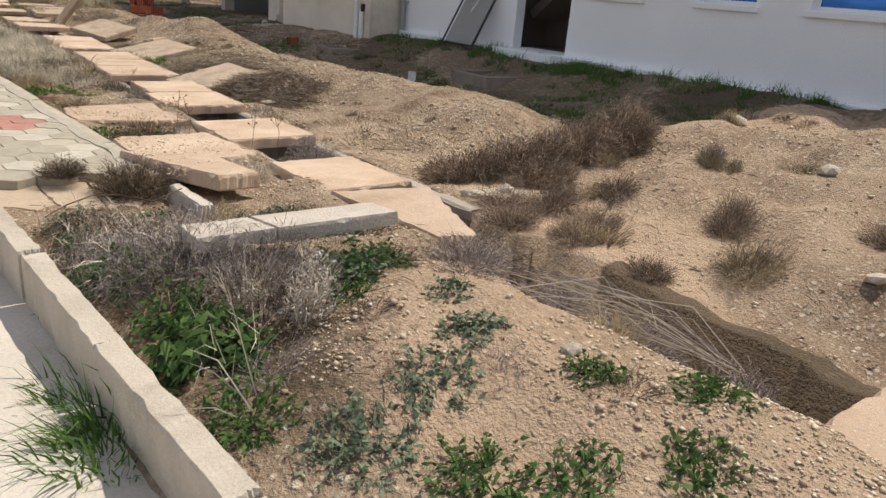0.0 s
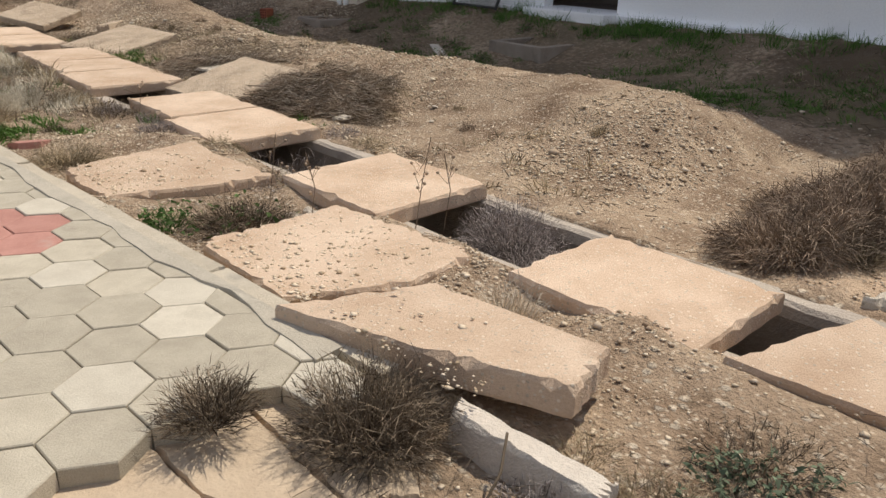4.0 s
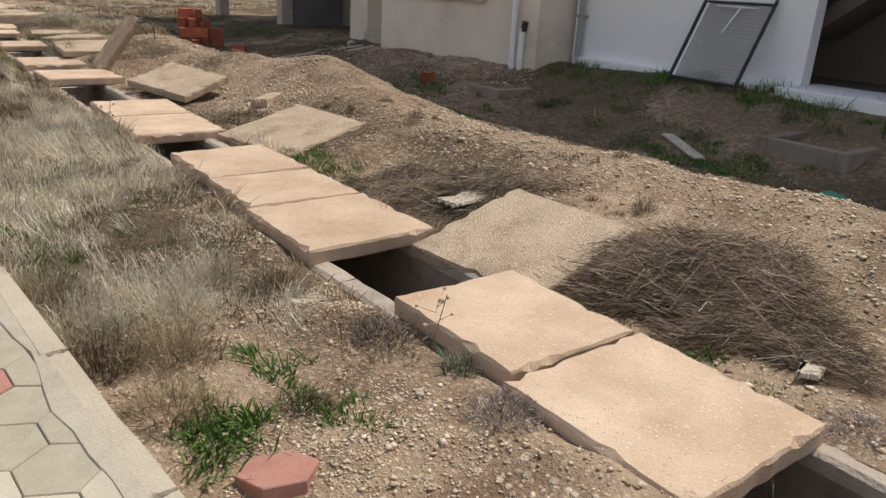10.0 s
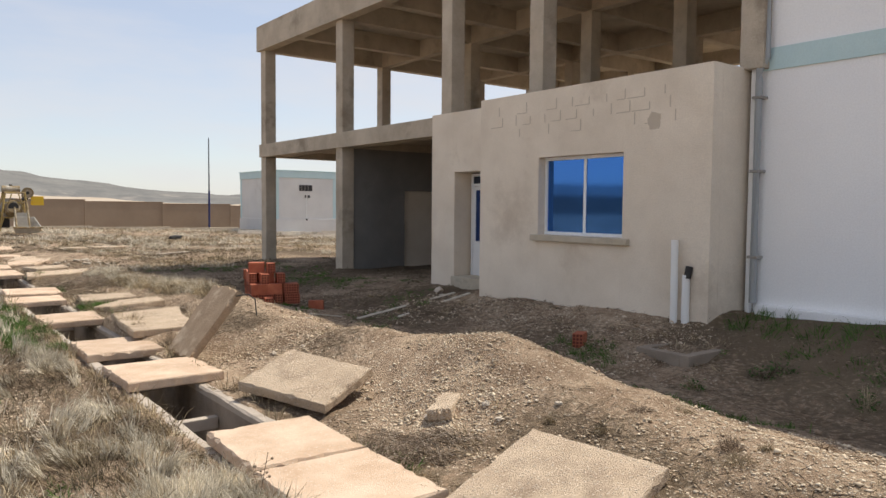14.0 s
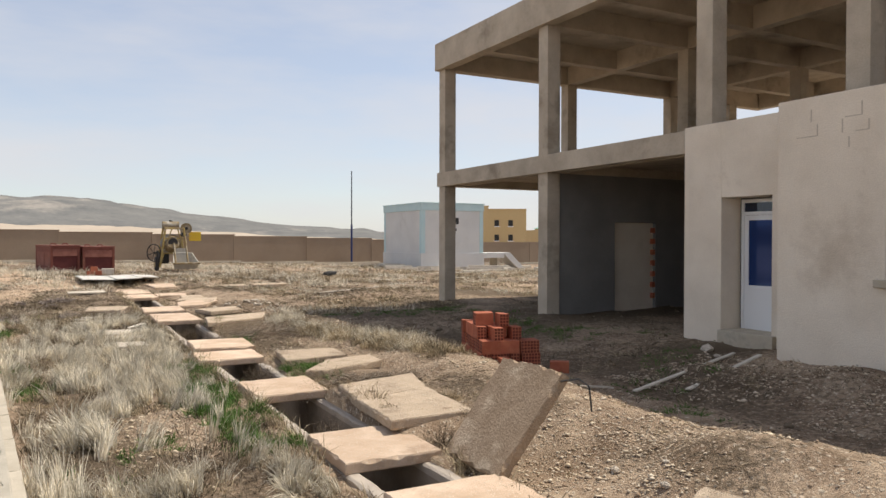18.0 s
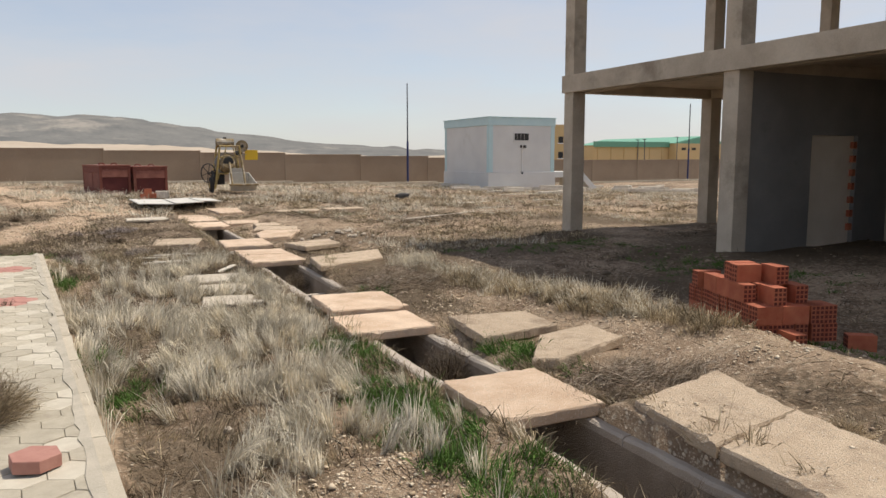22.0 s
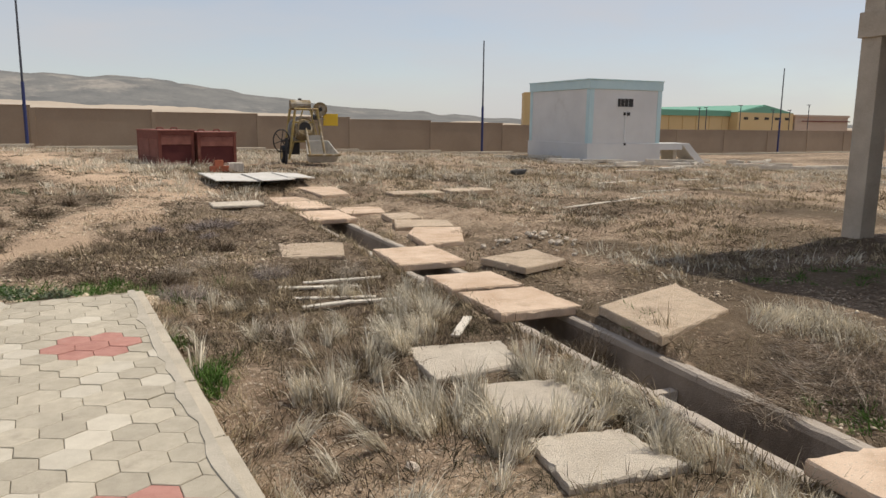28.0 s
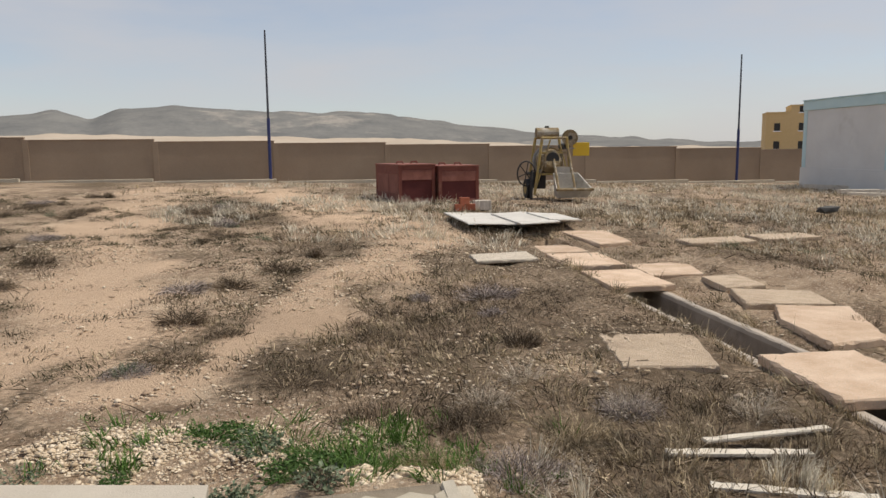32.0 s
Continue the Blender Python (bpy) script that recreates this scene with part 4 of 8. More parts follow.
# slabs lying against the spoil bank
for i, (c, w, h, tl, rz, lab) in enumerate([
        ((3.92, 4.10, -0.19), 0.98, 1.02, (1, -14), 6, "stony concrete slab half sunk in the spoil bank"),
        ((4.2, 7.95, -0.235), 1.12, 1.05, (3, -11), 14, "pale weathered slab lying on the spoil bank"),
        ((4.14, 11.38, -0.16), 0.84, 1.04, (6, -13), 26, "weathered slab propped up with a dark gap beneath"),
        ((4.9, 10.0, gz(4.9, 10.0) - 0.075), 0.22, 0.78, (3, -8), -50, "narrow broken slab fragment on the mound")]):
    ob = part("loose_slab", slab_bm([(-w / 2, -h / 2), (w / 2, -h / 2), (w / 2, h / 2), (-w / 2, h / 2)], 0.1, 300 + i), SLAB_OLD)
    ob.matrix_basis = pose(*c, *tl, rz)
    tagged(ob, lab, "concrete slab", "displaced concrete slabs")
SLAB_MUD = mat("muddy_concrete_slab", (0.31, 0.22, 0.14), (0.39, 0.285, 0.19), 5.0, 0.96, 0.7, 40, stain=(0.57, 0.45, 0.32), stain_at=0.55, grain=0.22)
ob = part("upright_slab", slab_bm([(-0.52, -0.55), (0.44, -0.55), (0.48, 0.46), (0.10, 0.485), (-0.52, 0.47)], 0.09, 333), SLAB_MUD)
ex = Vector((-0.047, -0.998, 0.028)).normalized()
ez = ex.cross(Vector((0.606, 0.1, 0.78))).normalized()
ey = ez.cross(ex)
ob.matrix_basis = Matrix.Translation(Vector((4.255, 13.9, 0.585)) - 0.47 * ey) @ Matrix((ex, ey, ez)).transposed().to_4x4() @ Matrix.Translation((0, 0, -0.09))
tagged(ob, "mud-stained concrete slab tipped up steeply by the channel", "concrete slab", "displaced concrete slabs")
bm = tube([(4.2, 13.42, 0.52), (4.34, 13.36, 0.54), (4.40, 13.30, 0.48), (4.41, 13.28, 0.28)], 0.008)
tagged(part("rebar_hook", bm, DARK), "rusty bent reinforcing bar sticking from a slab", "rebar")
# kerb plank in the weeds at the start
add_slab([(1.19, -3.08), (1.475, -3.128), (1.525, -3.322), (1.2, -3.28)], 0.268, BEAM, "pale end piece broken off a kerb beam in the weeds", 340, th=0.065, tilt=(0, -3.5), group="broken kerb beam", name="kerb_beam", category="kerb", chip=0.006)
add_slab([(1.485, -3.128), (2.05, -3.22), (2.08, -3.40), (1.535, -3.33)], 0.297, BEAM, "long pale broken kerb beam lying across the weeds", 342, th=0.065, tilt=(0, -3.5), group="broken kerb beam", name="kerb_beam", category="kerb", chip=0.006)
ob = add_slab([(1.58, -1.55), (1.66, -1.5), (1.72, -2.02), (1.62, -2.05)], 0.0, BEAM, "short pale kerb piece half buried in soil", 341, th=0.12, tilt=(0, 8), group="", name="kerb_piece", category="kerb")


# ---- paved walk ----
TH = math.atan(0.0835)
walkway = empty("walkway", pose(path_r(0) - PATH_W / 2, 0, 0, 0, 0, math.degrees(TH)), label="straight footpath of hexagonal grey pavers with red flower patterns between concrete kerbs", category="footpath", kind="structure")
WL0, WL1 = -1.33, 27.8
part("bed", box(-PATH_W / 2 + 0.09, WL0 + 0.46, -0.2, PATH_W / 2 - 0.09, WL1 - 0.02, -0.022), SAND, walkway)
rk = random.Random(7)
y = WL0
while y < WL1 - 0.3:
    ln = min(1.0, WL1 - y)
    for sx in (1, -1):
        x0 = sx * (PATH_W / 2 - 0.045)
        o = [(x0 - 0.045, y + 0.004), (x0 + 0.045, y + 0.004), (x0 + 0.045, y + ln - 0.004), (x0 - 0.045, y + ln - 0.004)]
        cx, cy = x0, y + ln / 2
        k = part("kerb_stone", slab_bm([(a - cx, b - cy) for a, b in o], 0.25, int(y * 10) + 50 + sx, chip=0.006, sub=4), KERB, walkway)
        k.matrix_basis = pose(cx, cy, -0.242 + rk.uniform(-0.006, 0.006), 0, 0, rk.uniform(-0.25, 0.25))
    y += ln


def hex_mesh(name, material):
    R, bm = 0.1380, bmesh.new()
    ring = lambda r, z: [bm.verts.new((r * math.sin(k * math.pi / 3), r * math.cos(k * math.pi / 3), z)) for k in range(6)]
    a, b, c = ring(R, -0.07), ring(R, -0.004), ring(R - 0.0035, 0.0)
    for p, q in ((a, b), (b, c)):
        for k in range(6):
            bm.faces.new((p[k], q[k], q[(k + 1) % 6], p[(k + 1) % 6]))
    bm.faces.new(c[::-1])
    me = bpy.data.meshes.new(name)
    bmesh.ops.recalc_face_normals(bm, faces=bm.faces)
    bm.to_mesh(me)
    bm.free()
    me.materials.append(material)
    return me


HEXM = {"g": hex_mesh("hex_grey", PAVER), "r": hex_mesh("hex_red", PAVER_RED), "p": hex_mesh("hex_pale", PAVER_PALE)}
PW, PV = 0.2425, 0.2425 * 0.8660254
FLOWERS = [0.72, 3.35, 7.35, 10.4, 13.45, 22.6, 25.66]
hexes = []
row = 0
y = WL0 + 0.10
nrows = int((WL1 - 0.12 - y) / PV) + 1
flower_rows = [2 * round(((fy + 0.1) / math.cos(TH) - y) / PV / 2 - 0.5) + 1 for fy in FLOWERS]
for row in range(nrows):
    yy = y + row * PV
    shift = 0.5 * (row % 2)
    for k in range(-3, 4):
        xx = (k + shift) * PW
        if abs(xx) > PATH_W / 2 - 0.12 + 0.09:
            continue
        kind = "g" if rk.random() > 0.2 else "p"
        for fr in flower_rows:
            cxf = 0.5 * (fr % 2) * PW * (1 if fr % 2 else 0)
            dr = row - fr
            if (dr == 0 and abs(xx - cxf) < PW * 1.1) or (abs(dr) == 1 and abs(xx - cxf) < PW * 0.6):
                kind = "r"
        if yy < WL0 + 0.3 and rk.random() < 0.25:
            continue
        hexes.append((xx, yy, kind, rk.uniform(-0.004, 0.003), rk.uniform(-1.1, 1.1), rk.uniform(-1.1, 1.1)))


def clip_hex(h):
    return abs(h[0]) > PATH_W / 2 - 0.12 - 0.121


single = [h for h in hexes if h[1] < 3.9 or h[1] > 20.6]
singles = sorted(single, key=lambda h: -h[1])[:200] + sorted(single, key=lambda h: h[1])[:100]
keep = set((h[0], h[1]) for h in singles)
rest = {"g": ([], []), "r": ([], []), "p": ([], [])}
lim = PATH_W / 2 - 0.12
for h in hexes:
    xx, yy, kind, dz, ta, tb = h
    me = HEXM[kind]
    if (xx, yy) in keep and not clip_hex(h):
        t = new("paver", me)
        t.parent = walkway
        t.matrix_basis = pose(xx, yy, dz, ta, tb, 0)
    else:
        V, F = rest[kind]
        o = len(V)
        R = Euler((radians(ta), radians(tb), 0)).to_matrix()
        for v in me.vertices:
            p = R @ v.co
            V.append((max(-lim, min(lim, p.x + xx)), p.y + yy, p.z + dz))
        F += [tuple(o + i for i in f.vertices) for f in me.polygons]
for kind, (V, F) in rest.items():
    if V:
        me = mesh_of("pavers", V, F)
        me.materials.append(HEXM[kind].materials[0])
        ob = part("paver_field", me, None, walkway)
        ob["kind"] = "stuff"
# mortar haunch strips beside the kerbs
MORTAR = mat("trowelled_mortar", (0.41, 0.365, 0.29), (0.51, 0.455, 0.365), 5.0, 0.93, 0.4, 90, stain=(0.55, 0.49, 0.39), grain=0.18)
rm_ = np.random.RandomState(77)
for sx in (1, -1):
    n, V, F = 190, [], []
    edge = rm_.uniform(-0.016, 0.016, n + 1) + 0.034 * np.sin(np.arange(n + 1) * 0.9 + rm_.uniform(0, 6)) * rm_.uniform(0, 1, n + 1)
    for i in range(n + 1):
        yy = WL0 + 0.2 + (WL1 - WL0 - 0.26) * i / n
        xo, xi = sx * (PATH_W / 2 - 0.078), sx * (PATH_W / 2 - 0.142 - edge[i])
        V += [(xo, yy, -0.04), (xo, yy, 0.013), (xi, yy, 0.0065), (xi - sx * 0.012, yy, -0.04)]
    for i in range(n):
        o = i * 4
        F += [(o + k, o + (k + 1) % 4, o + 4 + (k + 1) % 4, o + 4 + k) for k in range(4)]
    F += [(3, 2, 1, 0), (n * 4, n * 4 + 1, n * 4 + 2, n * 4 + 3)]
    bm = bmesh.new()
    bm.from_mesh(mesh_of("mortar", V, F))
    bmesh.ops.recalc_face_normals(bm, faces=bm.faces)
    part("mortar_strip", bm, MORTAR, walkway)

# loose pavers beside the walk
for i, (x, y, z, a, b, c, k) in enumerate([(-2.02, 24.75, -0.125, 3, 0, 20, "r"), (-1.82, 25.02, -0.125, 0, 4, 50, "r"), (-2.16, 24.35, -0.125, 2, 2, 5, "r"), (-2.28, 23.9, -0.125, 0, 3, 35, "r"),
                                           (-2.12, 22.9, -0.125, 3, 0, 10, "r"), (-1.98, 22.6, -0.125, 0, 2, 70, "r"), (-2.03, 22.76, -0.05, 4, 3, 30, "r"),
                                           (-0.28, 17.34, 0.082, 0, 2, 12, "r"), (1.68, 2.85, gz(1.68, 2.85) + 0.02, -9, 5, 15, "r")]):
    ob = new("loose_paver", HEXM[k])
    ob.matrix_basis = pose(x, y, z, a, b, c)
    tagged(ob, {"r": "loose red hexagonal paver dropped near the walk", "g": "loose grey hexagonal paver beside the walk", "p": "loose pale hexagonal paver beside the walk"}[k], "paver", "loose pavers")

# bedding left where the end pavers are gone
BEDDING = mat("pale_sand_bedding", (0.46, 0.355, 0.25), (0.55, 0.435, 0.31), 7.0, 0.96, 0.35, 60, stain=(0.38, 0.285, 0.20), stain_at=0.6, grain=0.12, coords="World")
bed_root = empty("mortar_bed", pose(1.1, -1.4, -0.12), label="smooth pale cracked mortar bedding where pavers are missing", category="mortar bed")
for i, o in enumerate(([(0.62, -1.08), (0.93, -1.04), (0.97, -1.52), (0.86, -1.60), (0.76, -1.50), (0.66, -1.46)],
                       [(0.936, -1.04), (1.22, -1.06), (1.212, -1.62), (1.12, -1.72), (1.05, -1.62), (0.976, -1.58)],
                       [(1.226, -1.06), (1.56, -1.16), (1.46, -1.52), (1.38, -1.68), (1.28, -1.62), (1.218, -1.70)])):
    p = part("bed_piece", slab_bm([(x - 1.1, y + 1.4) for x, y in o[::-1]], 0.05, 760 + i, chip=0.009), BEDDING, bed_root)
    p.matrix_basis = pose(0, 0, 0.0035 - 0.003 * i, 1.0, 0, 0)
tagged(part("dead_branch", tube([(0.86, -1.86, -0.03), (0.98, -1.80, 0.01), (1.12, -1.75, 0.035), (1.26, -1.77, 0.03), (1.42, -1.86, 0.0), (1.5, -1.83, 0.02), (1.62, -1.74, 0.03)], 0.004), TWIG), "long bent dry stem lying on sandy bedding", "dead weeds")

# broken concrete pieces stacked beside the walk
for i, (x, y, w, d, z, a) in enumerate(((-1.88, 21.95, 0.42, 0.34, -0.13, 12), (-1.84, 21.5, 0.40, 0.32, -0.13, -20), (-1.86, 21.55, 0.36, 0.3, -0.055, 8), (-1.72, 21.05, 0.44, 0.34, -0.13, 5), (-1.72, 21.0, 0.36, 0.32, -0.055, -12), (-1.68, 20.55, 0.42, 0.36, -0.13, 18), (-2.1, 21.2, 0.4, 0.34, -0.13, 30))):
    ob = part("concrete_piece", slab_bm([(-w / 2, -d / 2), (w * 0.42, -d * 0.55), (w / 2, d * 0.3), (w * 0.1, d / 2), (-w * 0.46, d * 0.42)], 0.07, 700 + i, chip=0.016, sub=5), SLAB_PALE)
    ob.matrix_basis = pose(x, y, z - 0.07, 0, 0, a)
    tagged(ob, "broken pale concrete piece stacked beside the walk", "rubble", "stacked concrete pieces")

# raised kerb wall and lower pavement at the start
kw = empty("kerb_wall", pose(0, 0, 0), label="low pale concrete kerb wall of butted blocks, tops chipped", category="kerb", kind="structure")
for i, (ya, yb) in enumerate(((-1.38, -1.9), (-1.905, -2.62), (-2.63, -3.62), (-3.63, -4.62), (-4.63, -5.62), (-5.63, -6.62))):
    ym, hl = (ya + yb) / 2, (ya - yb) / 2
    b = part("kerb_block", slab_bm([(-0.049, -hl), (0.049, -hl), (0.049, hl), (-0.049, hl)], 0.5, 400 + i, chip=0.006, sub=14), KERB_WORN, kw)
    b.matrix_basis = pose(0.662 + 0.088 * (-2.4 - ym) + (0.008 if i == 2 else 0.0), ym, -0.45 + (0.012 if i % 2 else 0), 0, 0, 5.0 + (0.5 if i % 2 else -0.4))
tagged(part("pavement", prism([(-3.2, -9.0), (1.225, -9.0), (0.565, -1.52), (-3.2, -1.52)], -0.5, -0.18), PAVEMENT), "worn pale concrete pavement with sandy joints", "pavement", kind="structure")
low_road = prism([(-2.1 - 1.1, -1.5), (path_r(-1.5) - PATH_W - 0.02, -1.5), (path_r(28.3) - PATH_W - 0.08, 28.3), (-4.2, 28.6), (-5.2, 20)], -0.4, -0.20)
tagged(part("side_road", low_road, ROADC), "pale concrete side road slab with sandy edge", "road", kind="structure")


# ---- concrete frame building ----
FX0, FX1 = 11.2, 11.58          # front columns
Z1B, Z1T, ZRB, ZRT = 3.32, 3.75, 6.92, 7.75
bld = empty("unfinished_building", pose(0, 0, 0), label="unfinished two-storey concrete frame building with beige rendered ground floor", category="building")
COLY = [28.52, 23.22, 18.16, 15.22, 10.62]
ROWS_X = [11.2, 15.9, 20.6, 23.7]
for ci, cy in enumerate(COLY):
    for ri, cx in enumerate(ROWS_X):
        part("upper_column", box(cx, cy, Z1T, cx + 0.38, cy + 0.38, ZRB, 0.012), FRAMEC, bld)
        if ci < 3 and not (ci == 1 and ri < 2):
            part("lower_column", box(cx, cy, -0.5, cx + 0.38, cy + 0.38, Z1B, 0.012), FRAMEC, bld)
        elif ci == 1:
            part("lower_column", box(cx, cy, -0.5, cx + 0.38, cy + 0.38, Z1B, 0.012), FRAMEC, bld)
# first floor slab and edge beams
part("floor_slab", box(FX0 + 0.12, 10.95, Z1T - 0.2, 25.6, 28.7, Z1T - 0.02, 0.01), FRAMEC, bld)
for cx in ROWS_X:
    part("floor_beam", box(cx + 0.04 if cx > 12 else cx + 0.31, 10.9, Z1B, cx + 0.34 if cx > 12 else cx + 0.6, 28.86, Z1T - 0.2), FRAMEC, bld)
part("front_edge_beam", box(FX0 - 0.06, 18.63, Z1B - 0.004, FX0 + 0.18, 28.94, Z1T, 0.01), FRAMEC, bld)
part("side_edge_beam", box(FX0 + 0.185, 28.6, Z1B, 25.6, 28.9, Z1T, 0.01), FRAMEC, bld)
for cy in COLY[1:]:
    part("cross_beam", box(FX0 + 0.36, cy + 0.05, Z1B, 25.6, cy + 0.33, Z1T - 0.21), FRAMEC, bld)
# roof
part("roof_slab", box(FX0 + 0.02, 10.85, ZRT - 0.25, 25.7, 28.78, ZRT - 0.03), FRAMEC, bld)
part("roof_front_beam", box(FX0 - 0.12, 10.8, ZRB, FX0 + 0.22, 28.98, ZRT, 0.012), FRAMEC, bld)
part("roof_side_beam", box(FX0 + 0.225, 28.62, ZRB, 25.8, 28.96, ZRT, 0.012), FRAMEC, bld)
part("roof_back_beam", box(25.45, 10.8, ZRB, 25.79, 28.6, ZRT, 0.012), FRAMEC, bld)
for cx in ROWS_X[1:3]:
    part("roof_beam", box(cx + 0.04, 10.9, ZRB, cx + 0.34, 28.6, ZRT - 0.25), FRAMEC, bld)
for cy in COLY[1:] + [26.1, 21.1]:
    part("roof_cross_beam", box(FX0 + 0.23, cy + 0.05, ZRB + 0.02, 25.4, cy + 0.33, ZRT - 0.252), FRAMEC, bld)
# ground floor bay: side wall with doorway panel, back wall, floor
NX0, NX1, NZ = 13.40, 14.82, 2.13
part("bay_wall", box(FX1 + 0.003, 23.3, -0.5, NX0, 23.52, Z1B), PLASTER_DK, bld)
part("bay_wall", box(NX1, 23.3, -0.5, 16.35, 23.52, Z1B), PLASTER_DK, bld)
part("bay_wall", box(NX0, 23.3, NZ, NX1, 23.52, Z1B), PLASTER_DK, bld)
# thin proud band on the lower wall, same render as behind it
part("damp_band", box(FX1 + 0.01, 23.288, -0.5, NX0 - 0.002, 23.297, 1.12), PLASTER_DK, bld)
# pale panel added in place of the sunlit wall beyond this opening
part("blocked_doorway", box(NX0, 23.4, -0.5, NX1, 23.51, NZ), PLASTER, bld, "pale panel standing for the sunlit wall beyond the doorway")
for k in range(7):
    part("brick_tooth", box(NX1 - 0.10, 23.31, 0.12 + k * 0.29, NX1 - 0.003, 23.4, 0.26 + k * 0.29, 0.006), BRICK, bld)
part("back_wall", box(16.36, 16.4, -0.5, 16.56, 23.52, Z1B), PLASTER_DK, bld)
# door wall
DY0, DY1, DZ0, DZ1 = 16.72, 17.70, 0.10, 2.40
part("door_wall", box(11.0, DY1 + 0.06, -0.5, 11.5, 18.62, Z1T + 0.02, 0.006), PLASTER, bld)
part("door_wall", box(11.002, 16.2, DZ1 + 0.03, 11.5, DY1 + 0.06, Z1T + 0.018, 0.006), PLASTER, bld)
part("door_wall", box(11.002, 16.2, -0.5, 11.5, DY0, DZ1 + 0.03, 0.006), PLASTER, bld)
door = empty("glazed_door", pose(0, 0, 0), label="white aluminium door with blue glass set deep in the rendered wall", category="door")
part("frame", box(11.44, DY0 + 0.004, DZ0, 11.5, DY0 + 0.06, DZ1, 0.004), ALU, door)
part("frame", box(11.44, DY1 - 0.06, DZ0, 11.5, DY1 - 0.004, DZ1, 0.004), ALU, door)
part("frame", box(11.44, DY0 + 0.06, DZ1 - 0.06, 11.5, DY1 - 0.06, DZ1, 0.004), ALU, door)
part("frame", box(11.44, DY0 + 0.06, 2.12, 11.5, DY1 - 0.06, 2.18, 0.004), ALU, door)
part("transom_pane", box(11.465, DY0 + 0.06, 2.18, 11.475, DY1 - 0.06, DZ1 - 0.06), GLASS_DARK, door, "dark transom pane")
leaf = part("leaf", box(11.45, DY0 + 0.065, DZ0, 11.49, DY1 - 0.065, 0.88, 0.004), ALU, door)
part("stile", box(11.45, DY0 + 0.065, 0.88, 11.49, DY0 + 0.15, 2.115, 0.004), ALU, leaf)
part("stile", box(11.45, DY1 - 0.15, 0.88, 11.49, DY1 - 0.065, 2.115, 0.004), ALU, leaf)
part("top_rail", box(11.45, DY0 + 0.15, 2.03, 11.49, DY1 - 0.15, 2.115, 0.004), ALU, leaf)
part("pane", box(11.465, DY0 + 0.15, 0.88, 11.475, DY1 - 0.15, 2.03), GLASS_NAVY, leaf, "dark blue glass")
part("handle", tube([(11.45, DY0 + 0.11, 1.1), (11.40, DY0 + 0.11, 1.1), (11.40, DY0 + 0.22, 1.1)], 0.011), STEEL, leaf)
part("threshold", box(10.9, DY0 - 0.1, -0.4, 11.5, DY1 + 0.05, DZ0 - 0.003, 0.015), KERB, door)
# rendered front block with window
AX0, AX1, AY0, AY1, AZ = 10.42, 10.66, 10.92, 16.17, 3.79
WY0, WY1, WZ0, WZ1 = 12.54, 14.50, 1.15, 2.57
block = empty("front_block", pose(0, 0, 0), label="projecting beige rendered block with patchy brickwork showing and a blue window", category="building")
part("front_wall", box(AX0, AY0, -0.6, AX1, WY0, AZ, 0.01), PLASTER, block)
part("front_wall", box(AX0, WY1, -0.6, AX1, AY1, AZ, 0.01), PLASTER, block)
part("front_wall", box(AX0 + 0.002, WY0, -0.6, AX1, WY1, WZ0), PLASTER, block)
part("front_wall", box(AX0 + 0.002, WY0, WZ1, AX1, WY1, AZ - 0.002), PLASTER, block)
part("end_wall", box(AX1 + 0.001, AY0 + 0.002, -0.6, 12.0, AY0 + 0.24, AZ - 0.003, 0.008), PLASTER, block)
part("end_wall", box(AX1 + 0.001, AY1 - 0.24, -0.6, 11.6, AY1 - 0.002, AZ - 0.003, 0.008), PLASTER, block)
part("block_roof", box(AX1 + 0.001, AY0 + 0.24, AZ - 0.35, 11.6, AY1 - 0.24, AZ - 0.15), FRAMEC, block)
part("pilaster", box(AX0 - 0.008, AY0 - 0.006, -0.6, AX0 - 0.001, AY0 + 0.42, AZ - 0.18, 0.002), PLASTER, block)
part("sill", box(AX0 - 0.09, WY0 - 0.16, WZ0 - 0.11, AX0 + 0.14, WY1 + 0.12, WZ0 - 0.002, 0.012), KERB, block, "concrete window sill")
JOINT = mat("mortar_joint", (0.50, 0.43, 0.34), (0.57, 0.49, 0.39), 2, 0.95, 0.3, 60, coords="World")
rb = random.Random(5)
for r in range(3):
    yb = 15.6 - 0.1 * r
    while yb > 11.5:
        if rb.random() < (0.92, 0.85, 0.4)[r]:
            z0 = 3.42 - r * 0.215
            w = 0.36
            jb = box(AX0 - 0.0022, yb, z0, AX0 + 0.01, yb + 0.022, z0 + rb.uniform(0.12, 0.2))
            if rb.random() < 0.45:
                box(AX0 - 0.0022, yb + 0.022, z0 - 0.004, AX0 + 0.01, yb + w * rb.uniform(0.5, 1), z0 + 0.01, bm=jb)
            part("exposed_joint", jb, JOINT, block)
        yb -= 0.385
bm = slab_bm([(-0.13, -0.11), (0.1, -0.13), (0.15, 0.05), (0.02, 0.14), (-0.14, 0.08)], 0.022, 77, chip=0.008)
ob = part("bare_patch", bm, JOINT, block)
ob.matrix_basis = pose(AX0 + 0.018, 11.95, 3.02, 0, -90, 0)
win = empty("sliding_window", pose(0, 0, 0), label="white aluminium sliding window with blue reflective glass", category="window")
wx = AX1 - 0.07
